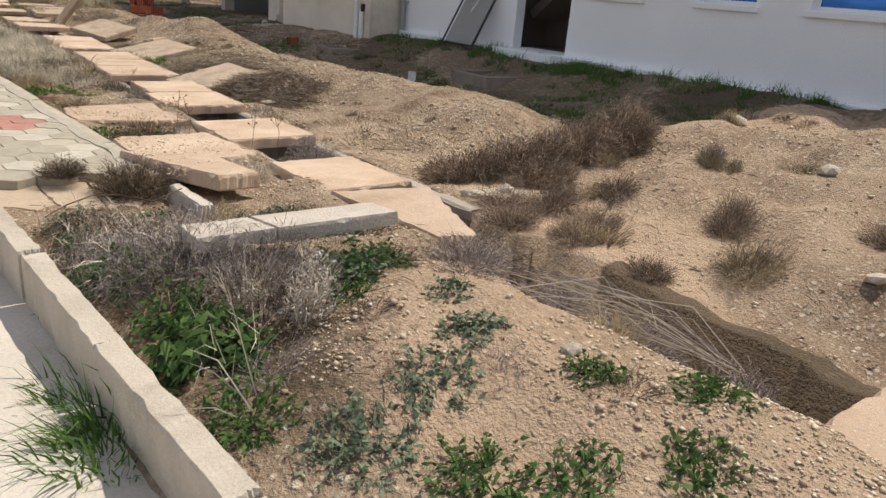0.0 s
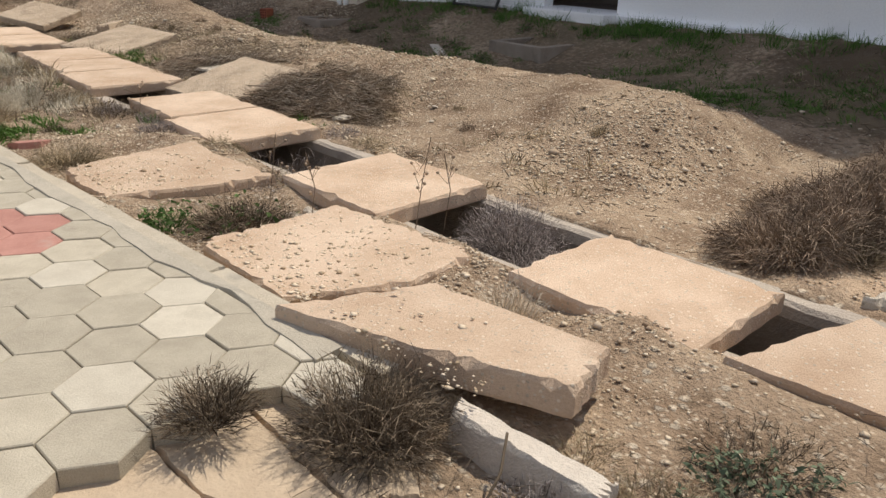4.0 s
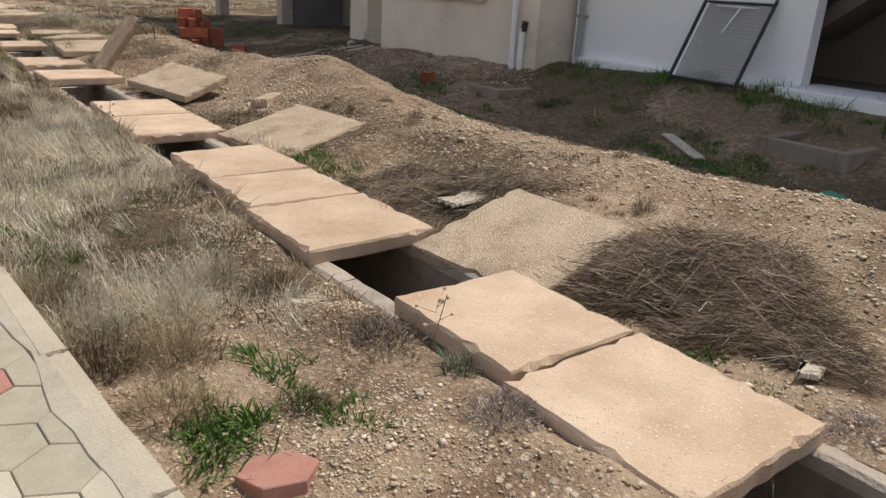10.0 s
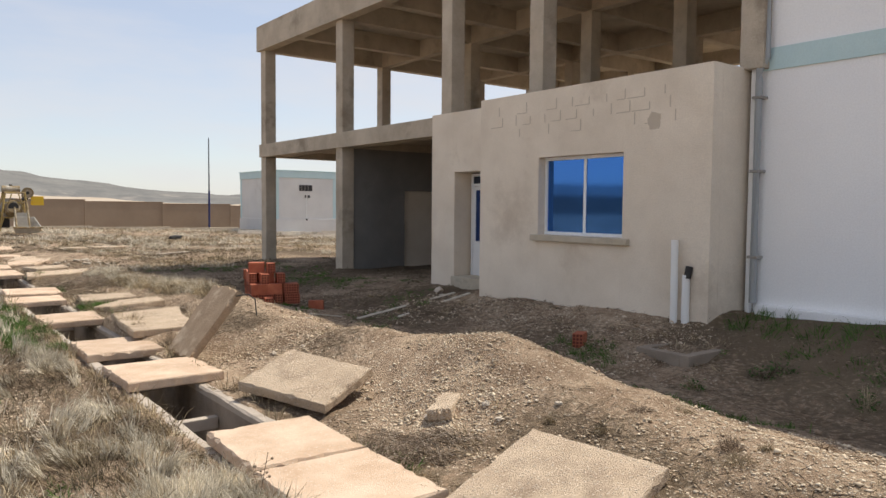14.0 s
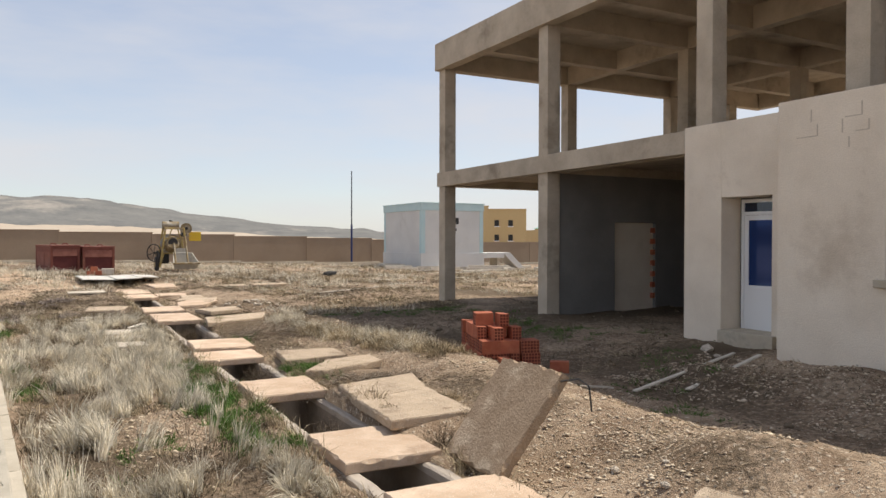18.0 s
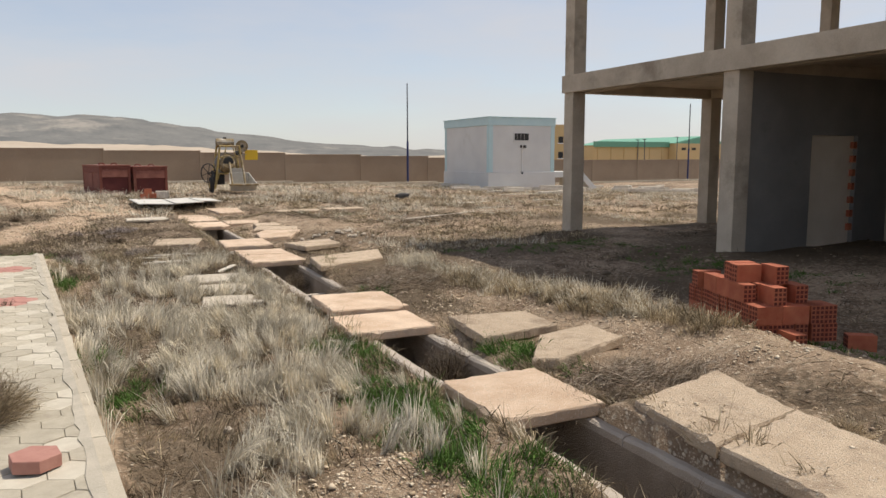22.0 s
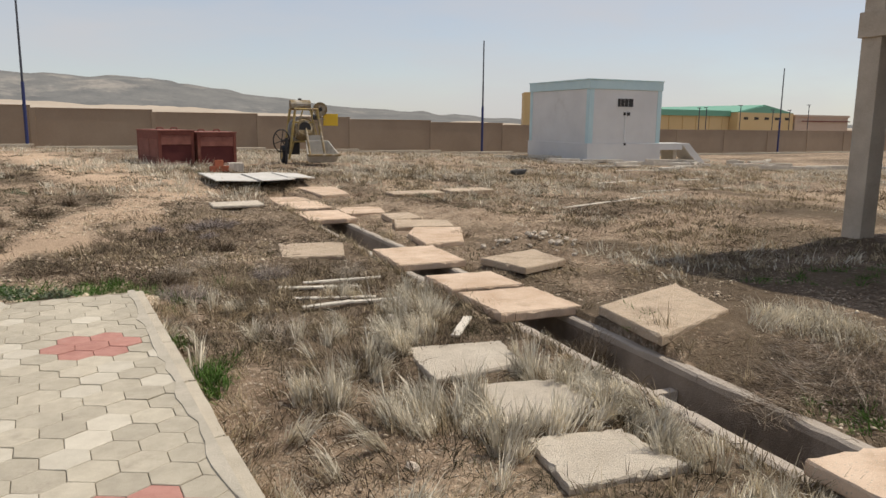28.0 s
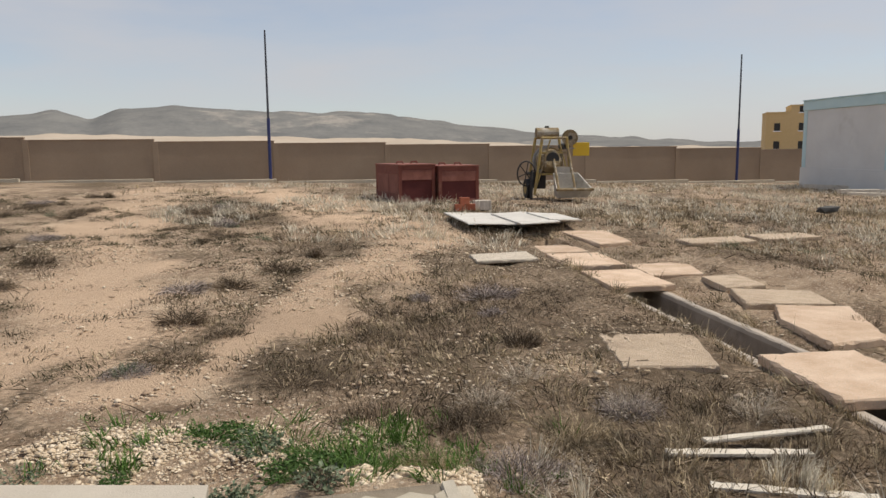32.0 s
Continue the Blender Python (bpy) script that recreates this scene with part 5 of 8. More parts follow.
for a, b, c, d in ((WY0 + 0.002, WZ0 + 0.002, WY0 + 0.06, WZ1 - 0.002), (WY1 - 0.06, WZ0 + 0.002, WY1 - 0.002, WZ1 - 0.002), (WY0 + 0.06, WZ0 + 0.002, WY1 - 0.06, WZ0 + 0.06), (WY0 + 0.06, WZ1 - 0.06, WY1 - 0.06, WZ1 - 0.002)):
    part("frame", box(wx, a, b, wx + 0.06, c, d, 0.004), ALU, win)
wm = (WY0 + WY1) / 2
part("mullion", box(wx + 0.006, wm - 0.03, WZ0 + 0.06, wx + 0.05, wm + 0.03, WZ1 - 0.06, 0.004), ALU, win)
part("pane", box(wx + 0.02, WY0 + 0.06, WZ0 + 0.06, wx + 0.028, wm - 0.03, WZ1 - 0.06), GLASS_BLUE, win)
part("pane", box(wx + 0.032, wm + 0.03, WZ0 + 0.06, wx + 0.04, WY1 - 0.06, WZ1 - 0.06), GLASS_BLUE, win)
# black sheet added behind the panes for the unlit room
part("room_backing", box(AX1 + 0.05, WY0 - 0.2, WZ0 - 0.2, AX1 + 0.07, WY1 + 0.2, WZ1 + 0.2), DARK, win)

# ---- white building ----
WB = empty("white_building", pose(0, 0, 0), label="white-painted two-storey building with plinth, dark doorway and pale blue trim", category="building")
X0, X1 = 11.40, 11.64
OY0, OY1, OZ = 4.85, 6.45, 3.1
part("wall", box(X0, OY1, -0.5, X1, 10.78, 7.9), WHITE, WB)
part("wall", box(X0, OY0, OZ, X1, OY1, 7.9), WHITE, WB)
WINS = [(3.1, 4.25), (0.85, 1.9), (-1.4, -0.05), (-4.2, -2.8)]
WBZ0, WBZ1 = 1.45, 2.7
ys = [OY0]
for a, b in WINS:
    part("wall", box(X0, b, -0.5, X1, ys[-1], 7.9), WHITE, WB)
    part("wall", box(X0, a, -0.5, X1, b, WBZ0), WHITE, WB)
    part("wall", box(X0, a, WBZ1, X1, b, 7.9), WHITE, WB)
    w = part("window", box(X1 - 0.12, a, WBZ0, X1 - 0.06, b, WBZ0 + 0.06), ALU, WB)
    part("frame", box(X1 - 0.12, a, WBZ1 - 0.06, X1 - 0.06, b, WBZ1), ALU, w)
    part("frame", box(X1 - 0.12, a, WBZ0 + 0.06, X1 - 0.06, a + 0.06, WBZ1 - 0.06), ALU, w)
    part("frame", box(X1 - 0.12, b - 0.06, WBZ0 + 0.06, X1 - 0.06, b, WBZ1 - 0.06), ALU, w)
    part("pane", box(X1 - 0.10, a + 0.06, WBZ0 + 0.06, X1 - 0.09, b - 0.06, WBZ1 - 0.06), GLASS_BLUE, w, "blue reflective glass")
    part("sill", box(X0 - 0.07, a - 0.08, WBZ0 - 0.1, X0 - 0.002, b + 0.08, WBZ0 - 0.01, 0.01), WHITE, WB)
    ys.append(a)
part("wall", box(X0, -14, -0.5, X1, ys[-1], 7.9), WHITE, WB)
part("rear_wall", box(20, -14, -0.5, 20.2, 10.78, 7.9), WHITE, WB)
part("end_wall", box(X1, 10.5, -0.5, 20, 10.78, 7.9), WHITE, WB)
part("end_wall", box(X1, -14, -0.5, 20, -13.8, 7.9), WHITE, WB)
part("flat_roof", box(X0 - 0.1, -14, 7.9, 20.2, 10.8, 8.05, 0.01), WHITE, WB)
part("trim_band", box(X0 - 0.03, OY0, 3.72, X0 - 0.002, 10.72, 4.05, 0.006), PALEBLUE, WB, "pale blue band")
part("plinth", box(X0 - 0.16, OY1 + 0.01, -0.5, X0 - 0.002, 10.66, 0.20, 0.02), WHITE, WB)
part("plinth", box(X0 - 0.16, -14, -0.5, X0 - 0.002, OY0 - 0.01, 0.22, 0.02), WHITE, WB)
part("doorstep", box(X0 - 0.5, OY0 - 0.1, -0.5, X1 + 0.4, OY1 + 0.1, 0.24, 0.02), WHITE, WB)
# lobby plaster coloured dark: the shade behind the doorway is in the paint
INT = mat("plaster_in_shade_tone", (0.22, 0.18, 0.15), (0.27, 0.22, 0.18), 1.0, 0.95, 0.2, 30, coords="World")
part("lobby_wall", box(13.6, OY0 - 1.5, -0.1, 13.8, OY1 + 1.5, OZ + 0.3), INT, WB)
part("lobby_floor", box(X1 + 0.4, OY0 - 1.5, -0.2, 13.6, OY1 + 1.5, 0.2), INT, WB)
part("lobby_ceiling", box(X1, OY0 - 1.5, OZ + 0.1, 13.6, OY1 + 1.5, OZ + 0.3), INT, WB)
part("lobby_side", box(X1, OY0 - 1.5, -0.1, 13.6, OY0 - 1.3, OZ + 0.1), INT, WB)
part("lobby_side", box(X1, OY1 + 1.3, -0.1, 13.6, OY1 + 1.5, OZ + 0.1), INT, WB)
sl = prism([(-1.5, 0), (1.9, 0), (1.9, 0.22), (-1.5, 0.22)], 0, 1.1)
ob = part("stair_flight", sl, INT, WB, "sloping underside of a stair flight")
ob.matrix_basis = pose(12.5, 5.6, 2.0, 90, 38, 90)
# drain pipe at the joint
dp = empty("drain_pipe", pose(0, 0, 0), label="grey plastic downpipe in the corner between the two buildings", category="pipe")
part("pipe", tube([(11.28, 10.72, 0.22), (11.28, 10.72, 3.55), (11.27, 10.72, 3.72), (11.3, 10.62, 3.9), (11.3, 10.62, 7.6)], 0.055, 10), PVCGREY, dp)
for z in (0.9, 2.2, 3.3):
    part("bracket", box(11.22, 10.64, z, 11.4, 10.8, z + 0.04, 0.004), STEEL, dp)
part("joint_strip", box(11.30, 10.79, 0.0, 11.398, 10.86, 7.0, 0.01), WHITE, dp)

# ---- transformer kiosk ----
kk = empty("utility_kiosk", pose(23.3, 54.6, -0.55), label="white-painted block kiosk with pale blue trim, vent slot and plinth", category="kiosk")
KL, KW, KP, KH = 5.0, 6.5, 1.26, 4.28
part("body", box(0, 0, KP, KL, KW, KH, 0.01), KIOSK, kk)
part("plinth", box(-0.07, -0.07, -0.3, KL + 0.07, KW + 0.07, KP - 0.004, 0.02), KIOSK, kk)
part("roof_band", box(-0.06, -0.06, KH + 0.002, KL + 0.06, KW + 0.06, KH + 0.50, 0.02), PALEBLUE, kk, "pale blue painted parapet band")
part("roof_slab", box(-0.10, -0.10, KH + 0.503, KL + 0.10, KW + 0.10, KH + 0.56, 0.015), PALEBLUE, kk)
for cx, cy in ((0, 0), (KL - 0.26, 0), (0, KW - 0.26)):
    part("corner_band", box(cx - 0.02, cy - 0.02, KP + 0.004, cx + 0.28, cy + 0.28, KH - 0.003, 0.008), PALEBLUE, kk, "pale blue corner strip")
v = part("vent", box(1.82, -0.05, 3.27, 3.18, -0.002, 3.84, 0.01), KIOSK, kk)
# black plate laid on the vent for the darkness inside its slot
part("slot_black", box(1.88, -0.056, 3.33, 2.95, -0.051, 3.78), DARK, v, "dark vent slot")
for k in range(3):
    part("louvre", box(2.06 + 0.27 * k, -0.066, 3.34, 2.09 + 0.27 * k, -0.057, 3.77), STEEL, v)
part("bracket", box(2.34, -0.08, 2.85, 2.44, -0.002, 3.02, 0.01), DARK, kk)
part("bracket", box(2.58, -0.08, 2.83, 2.76, -0.002, 3.02, 0.01), DARK, kk)
part("conduit", rod((2.48, -0.04, KP), (2.48, -0.04, 2.83), 0.03), PVC, kk)
part("junction_box", box(2.42, -0.10, KP - 0.12, 2.54, -0.002, KP + 0.02, 0.01), DARK, kk)
# landing and flight of the side stair, open underneath
part("landing", box(KL + 0.08, 0.35, KP - 0.4, KL + 2.1, 1.75, KP, 0.02), KIOSK, kk, "white concrete landing slab")
ob = part("stair_flight", prism([(0, 0), (0.5, 0), (2.15, -1.5), (1.55, -1.5), (0, -0.12)], 0, 1.4), KIOSK, kk, "sloping white concrete stair flight")
ob.matrix_basis = pose(KL + 2.1, 1.75, KP, 90, 0, 0)
part("pier", box(KL + 1.55, 0.5, -0.3, KL + 1.8, 1.6, KP - 0.401, 0.02), KERB, kk)

# ---- distant buildings ----
ap = empty("apartment_block", pose(54.8, 117, 0, 0, 0, -26), label="distant ochre apartment block with small dark windows and stepped roof", category="building")
for k, (a, b, h) in enumerate(((0.0, 3.0, 6.2), (3.01, 10.5, 7.1), (10.51, 16.8, 6.6))):
    w = part("wing", box(a, 0, -1, b, 6, h), OCHRE, ap)
    part("parapet", box(a - 0.05, -0.08, h + 0.003, b + 0.05, 6.0, h + 0.18), OCHRE, w)
    for f in range(3 if h > 7 else 2):
        for x in np.arange(a + 1.0, b - 0.9, 2.3):
            q = part("window", box(x, -0.05, 1.5 + f * 2.4, x + 0.75, -0.002, 2.5 + f * 2.4), DARK, w)
            part("sill", box(x - 0.1, -0.16, 1.36 + f * 2.4, x + 0.85, -0.002, 1.49 + f * 2.4), WHITE, w)
hl = empty("market_hall", pose(100, 120, 0), label="distant ochre hall with green gabled metal roof and small windows", category="building")
part("gable_wall", box(0, 0, -1, 13.5, 30, 4.2), OCHRE, hl)
g = part("gable", prism([(0, 4.2), (6.6, 5.5), (13.5, 4.2)], 0, 0.3), GREENROOF, hl, "green sheeted gable")
g.matrix_basis = pose(0, 0.3, 0, 90, 0, 0)
ob = part("roof", prism([(-0.3, 4.25), (6.6, 5.65), (13.8, 4.25)], 0, 30), GREENROOF, hl)
ob.matrix_basis = pose(0, 30.35, 0, 90, 0, 0)
for k in range(5):
    part("window", box(1.4 + 2.5 * k, -0.06, 2.95, 2.4 + 2.5 * k, -0.002, 3.4), DARK, hl)
wg = empty("hall_wing", pose(82.5, 122, 0), label="distant long ochre hall wing with green sloping roof", category="building")
part("wall", box(0, 0, -1, 17.4, 12, 3.5), OCHRE, wg)
part("roof", prism([(0, 3.5), (17.4, 3.5), (17.4, 4.5), (0, 4.5)], 0, 0.6), GREENROOF, wg).matrix_basis = pose(0, 0.2, 0, 90, 0, 0)
for k in range(6):
    part("pilaster", box(0.8 + 3.0 * k, -0.14, -1, 1.05 + 3.0 * k, -0.002, 3.5), OCHRE, wg)
PINKISH = mat("faded_pink_facade", (0.50, 0.38, 0.29), (0.56, 0.43, 0.33), 0.2, 0.9, 0.1, 5, coords="World")
lb = empty("low_building", pose(114, 120, 0), label="distant low dusty pink building with flat roof", category="building")
part("wall", box(0, 0, -1, 14, 10, 3.6), PINKISH, lb)
part("parapet", box(-0.2, -0.2, 3.602, 14.2, 10.2, 4.0), PINKISH, lb)
part("roof_line", box(1.5, -0.3, 2.75, 14.2, -0.205, 2.95), RUSTRED, lb, "dark red band")
for px, h in ((87.5, 4.6), (89.0, 4.7), (96.5, 5.2), (104.0, 4.6), (108.0, 4.6), (112.6, 5.6)):
    p = empty("yard_mast", pose(px, 116, 0), label="thin dark lamp mast before the distant hall", category="mast", group="hall masts")
    part("tube", rod((0, 0, -0.5), (0, 0, h), 0.07, 6), POLEGREY, p)
    part("lamp_head", box(-0.5, -0.12, h, 0.25, 0.12, h + 0.12, 0.02), POLEGREY, p)


# ---- lamp poles ----
def lamp_pole(x, y, h=7.9):
    z = gz(x, y)
    p = empty("lamp_pole", pose(x, y, z - 0.05), label="slender dark pole with blue-painted lower half on a concrete foot", category="pole", group="poles along the wall")
    part("lower_tube", rod((0, 0, 0), (0, 0, 3.4), 0.085, 10), POLEBLUE, p, "blue-painted lower tube")
    part("upper_tube", rod((0, 0, 3.4), (0, 0, h), 0.06, 8, 0.045), POLEGREY, p)
    part("footing", box(-0.22, -0.22, -0.1, 0.22, 0.22, 0.22, 0.03), KERB, p)


for px, py in ((22.85, 67.0), (-5.3, 63.9), (56.0, 71.0), (-34, 60.5)):
    lamp_pole(px, py)


# ---- brick pile ----
def brick_mesh(name, l, w, h, nx, nz):
    """Hollow brick: dark quads on the two end faces stand in for the shaded cells."""
    bm = bmesh.new()
    box(-l / 2, -w / 2, 0, l / 2, w / 2, h, 0.003, bm=bm)
    for s in (1, -1):
        cw, chh = w / nx, h / nz
        for i in range(nx):
            for k in range(nz):
                y0, z0 = -w / 2 + i * cw + cw * 0.17, k * chh + chh * 0.17
                y1, z1 = y0 + cw * 0.66, z0 + chh * 0.66
                f = bm.faces.new([bm.verts.new((s * (l / 2 + 0.0015), a, b)) for a, b in ((y0, z0), (y1, z0), (y1, z1), (y0, z1))])
                f.material_index = 1
    bmesh.ops.recalc_face_normals(bm, faces=bm.faces)
    me = bpy.data.meshes.new(name)
    bm.to_mesh(me)
    bm.free()
    me.materials.append(BRICK)
    me.materials.append(BRICK_CELL)
    return me


BRK = brick_mesh("hollow_brick", 0.30, 0.15, 0.20, 3, 4)
rb = random.Random(3)
pz = gz(6.75, 18.5) - 0.04
PILE = []
pc, ps = math.cos(radians(-18)), math.sin(radians(-18))


def lay_brick(lx, ly, layer, turn):
    """One brick of the heap: metres across and along it, layer and turn in degrees."""
    lx, ly = lx + rb.uniform(-0.012, 0.012), ly + rb.uniform(-0.006, 0.006)
    PILE.append((6.45 + pc * lx - ps * ly, 18.42 + ps * lx + pc * ly, pz + layer * 0.2, turn - 18 + rb.uniform(-2.5, 2.5)))


for i in range(5):
    for k in range(4):
        lay_brick(0.08 + 0.16 * k, 0.17 + 0.31 * i, 0, 90)
for k in range(2):
    for i in range(10):
        lay_brick(0.16 + 0.31 * k, 0.09 + 0.156 * i, 1, 0)
for k in range(4):
    lay_brick(0.74 + 0.16 * (k // 2), 0.17 + 0.31 * (k % 2), 0, 90)
for k in range(3):
    lay_brick(0.72 + 0.155 * (k % 2), 0.16, 1, 90)
for i in range(3):
    lay_brick(0.08, 0.42 + 0.31 * i, 2, 90)
for i in range(4):
    lay_brick(0.34, 0.40 + 0.16 * i, 2, 0)
lay_brick(0.30, 0.2, 2, 90)
lay_brick(0.62, 0.3, 2, 90)
lay_brick(0.16, 0.52, 3, 0)
lay_brick(0.18, 0.69, 3, 0)
lay_brick(0.44, 0.40, 3, 90)
lay_brick(0.12, 1.35, 2, 0)
for i, (x, y, z, a) in enumerate(PILE + [(7.72, 18.1, gz(7.72, 18.1) - 0.03, -35), (6.72, 18.18, gz(6.72, 18.18) - 0.1, 75), (8.75, 11.9, gz(8.75, 11.9) - 0.03, 30)]):
    ob = new("hollow_brick", BRK)
    ob.matrix_basis = pose(x, y, z, 0, 0, a)
    tagged(ob, "red hollow clay brick stacked in a loose heap" if i < len(PILE) else "red hollow clay brick fallen on the soil", "brick", "bricks in the heap")


# ---- red steel crates ----
def crate(x, y, z, w, d, h, rz):
    c = empty("steel_crate", pose(x, y, z, 0, 0, rz), label="dark red rusty steel crate with banded sides and recessed panels", category="crate", group="red crates")
    part("body", box(0.05, 0.05, 0.05, w - 0.05, d - 0.05, h - 0.03), RUSTDEEP, c, "dark recessed side panels")
    for a, b in ((0, 0), (w - 0.12, 0), (0, d - 0.12), (w - 0.12, d - 0.12)):
        part("corner_post", box(a, b, 0, a + 0.12, b + 0.12, h, 0.01), RUSTRED, c)
    part("upper_band", box(0.12, 0.012, h - 0.50, w - 0.12, 0.05, h - 0.15, 0.006), RUSTPINK, c, "faded pink-red band")
    part("bottom_rail", box(0.12, 0.004, 0.02, w - 0.12, 0.07, 0.18, 0.008), RUSTPINK, c)
    part("bottom_rail", box(0.12, d - 0.07, 0.02, w - 0.12, d - 0.004, 0.18, 0.008), RUSTRED, c)
    part("top_rail", box(0.12, 0.0, h - 0.14, w - 0.12, 0.07, h, 0.008), RUSTRED, c)
    part("top_rail", box(0.12, d - 0.07, h - 0.14, w - 0.12, d, h, 0.008), RUSTRED, c)
    for a in (0.0, w - 0.07):
        part("side_rail", box(a, 0.12, h - 0.30, a + 0.07, d - 0.12, h, 0.008), RUSTRED, c)
        part("side_rail", box(a, 0.12, 0.02, a + 0.07, d - 0.12, 0.38, 0.008), RUSTRED, c)
        part("side_rib", box(a + 0.006, d * 0.42, 0.38, a + 0.064, d * 0.42 + 0.1, h - 0.30, 0.006), RUSTRED, c)
    part("side_sheet", box(0.018, 0.12, 0.38, 0.05, d - 0.12, h - 0.30), RUSTPINK, c, "faded pink-red sheet")
    part("lid", box(-0.02, -0.02, h + 0.002, w + 0.02, d + 0.02, h + 0.05, 0.01), RUSTPINK, c, "dusty faded red lid")
    for k in (0.3, 0.7):
        part("lifting_lug", tube([(w * k - 0.13, d * 0.4, h + 0.04), (w * k - 0.09, d * 0.4, h + 0.12), (w * k + 0.09, d * 0.4, h + 0.12), (w * k + 0.13, d * 0.4, h + 0.04)], 0.035), RUSTRED, c)


crate(0.44, 49.1, gz(0.9, 49.6) - 0.02, 1.36, 2.6, 1.34, 15)
crate(1.86, 49.35, gz(2.7, 49.8) - 0.04, 1.52, 2.4, 1.32, 12)


# ---- concrete mixer ----
def mixer(x, y, z, rz):
    m = empty("concrete_mixer", pose(x, y, z, 0, 0, rz), label="worn yellow site concrete mixer with open frame, drum and tipping skip", category="mixer")
    for sx, tx in ((-0.72, -0.42), (0.74, 0.52)):
        for sy in (-0.5, 0.5):
            part("post", rod((sx, sy * 1.15, 0.2), (tx, sy, 2.3), 0.055, 8), YELLOW, m)
    for zz, a, b in ((0.95, -0.62, 0.68), (1.75, -0.5, 0.58), (2.3, -0.45, 0.55)):
        part("cross_rail", rod((a, -0.5, zz), (b, -0.5, zz), 0.04, 8), YELLOW, m)
        part("cross_rail", rod((a, 0.5, zz), (b, 0.5, zz), 0.04, 8), YELLOW, m)
    tank = part("top_tank", rod((-0.5, 0.1, 2.48), (0.35, 0.1, 2.48), 0.21, 14), CAKED, m, "dusty yellow water tank")
    part("tank_cap", rod((-0.08, 0.1, 2.68), (-0.08, 0.1, 2.75), 0.08, 10), DARK, tank)
    d = part("drum", rod((-0.05, -0.35, 1.45), (-0.05, 0.5, 1.45), 0.5, 20, 0.42), CAKED, m, "cement-caked drum")
    part("cone", rod((-0.05, -0.62, 1.52), (-0.05, -0.35, 1.45), 0.3, 18, 0.5), CAKED, d)
    # black disc painted for the shade in the drum, which is closed
    part("mouth", rod((-0.05, -0.64, 1.52), (-0.05, -0.615, 1.52), 0.25, 16), DARK, d, "black drum mouth")
    part("girth_gear", rod((-0.05, 0.1, 1.45), (-0.05, 0.2, 1.45), 0.56, 24), STEEL, d)
    w = part("belt_wheel", rod((0.66, -0.5, 2.3), (0.66, -0.38, 2.3), 0.3, 18), CAKED, m)
    part("hub", rod((0.66, -0.54, 2.3), (0.66, -0.5, 2.3), 0.08, 10), DARK, w)
    part("winch_drum", rod((0.58, -0.36, 1.98), (0.58, 0.4, 1.98), 0.12, 12), DARK, m)
    for sx in (0.0, 0.62):
        part("skip_rail", rod((sx, -1.35, 0.3), (sx, -0.45, 1.75), 0.05, 8), CAKED, m)
    sk = bmesh.new()
    lo = [(-0.1, -1.5, 0.12), (1.0, -1.5, 0.12), (0.85, -0.75, 0.15), (0.0, -0.75, 0.15)]
    hi = [(-0.2, -1.75, 0.42), (1.15, -1.75, 0.42), (0.92, -0.72, 1.0), (-0.06, -0.72, 1.0)]
    a, b = [sk.verts.new(p) for p in lo], [sk.verts.new(p) for p in hi]
    c2 = [sk.verts.new(Vector(p) * 0.94 + Vector((0.02, -0.06, 0.04))) for p in hi]
    e = [sk.verts.new(Vector(p) * 0.9 + Vector((0.03, -0.1, 0.1))) for p in lo]
    sk.faces.new(a[::-1])
    sk.faces.new(e)
    for i in range(4):
        j = (i + 1) % 4
        sk.faces.new((a[i], a[j], b[j], b[i]))
        sk.faces.new((b[i], b[j], c2[j], c2[i]))
        sk.faces.new((c2[i], c2[j], e[j], e[i]))
    part("skip", sk, CEMENT, m, "pale cement-caked loading skip")
    part("skip_lip", rod((-0.22, -1.76, 0.43), (1.17, -1.76, 0.43), 0.05, 8), CAKED, m)
    part("chute", prism([(0.02, -0.72), (0.6, -0.72), (0.45, -0.5), (0.12, -0.5)], 0.98, 1.22), CEMENT, m)
    for sx in (-0.78, 0.78):
        t = part("wheel", rod((sx - 0.09, 0.25, 0.38), (sx + 0.09, 0.25, 0.38), 0.38, 18), RUBBER, m)
        part("rim", rod((sx - 0.1, 0.25, 0.38), (sx + 0.1, 0.25, 0.38), 0.2, 14), YELLOW, t)
    ring = [(-1.0 + 0.34 * math.cos(a), -0.42, 0.98 + 0.46 * math.sin(a)) for a in [k * math.pi / 12 for k in range(25)]]
    fw = part("hand_wheel", tube(ring, 0.03, 6), DARK, m, "thin dark iron wheel")
    for k in range(3):
        a = k * math.pi / 3 + 0.3
        part("spoke", rod((-1.0 - 0.33 * math.cos(a), -0.42, 0.98 - 0.45 * math.sin(a)), (-1.0 + 0.33 * math.cos(a), -0.42, 0.98 + 0.45 * math.sin(a)), 0.018, 6), DARK, fw)
    part("axle", rod((-1.0, -0.42, 0.98), (-0.55, -0.42, 1.0), 0.05, 8), DARK, m)
    part("front_leg", rod((-0.86, -0.6, 0.0), (-0.82, -0.55, 1.1), 0.06, 8), DARK, m)
    part("engine", box(-0.68, -0.3, 0.4, -0.2, 0.35, 0.98, 0.05), DARK, m)
    part("drawbar", rod((0.7, 0.4, 0.5), (1.5, 0.9, 0.2), 0.05, 8), YELLOW, m)
    s = part("guard_panel", box(0.82, -0.34, 1.62, 1.46, -0.30, 2.12, 0.01), SIGNYEL, m, "bright yellow sheet panel")
    part("bracket", rod((0.5, -0.32, 1.9), (0.9, -0.32, 1.9), 0.025, 6), STEEL, s)
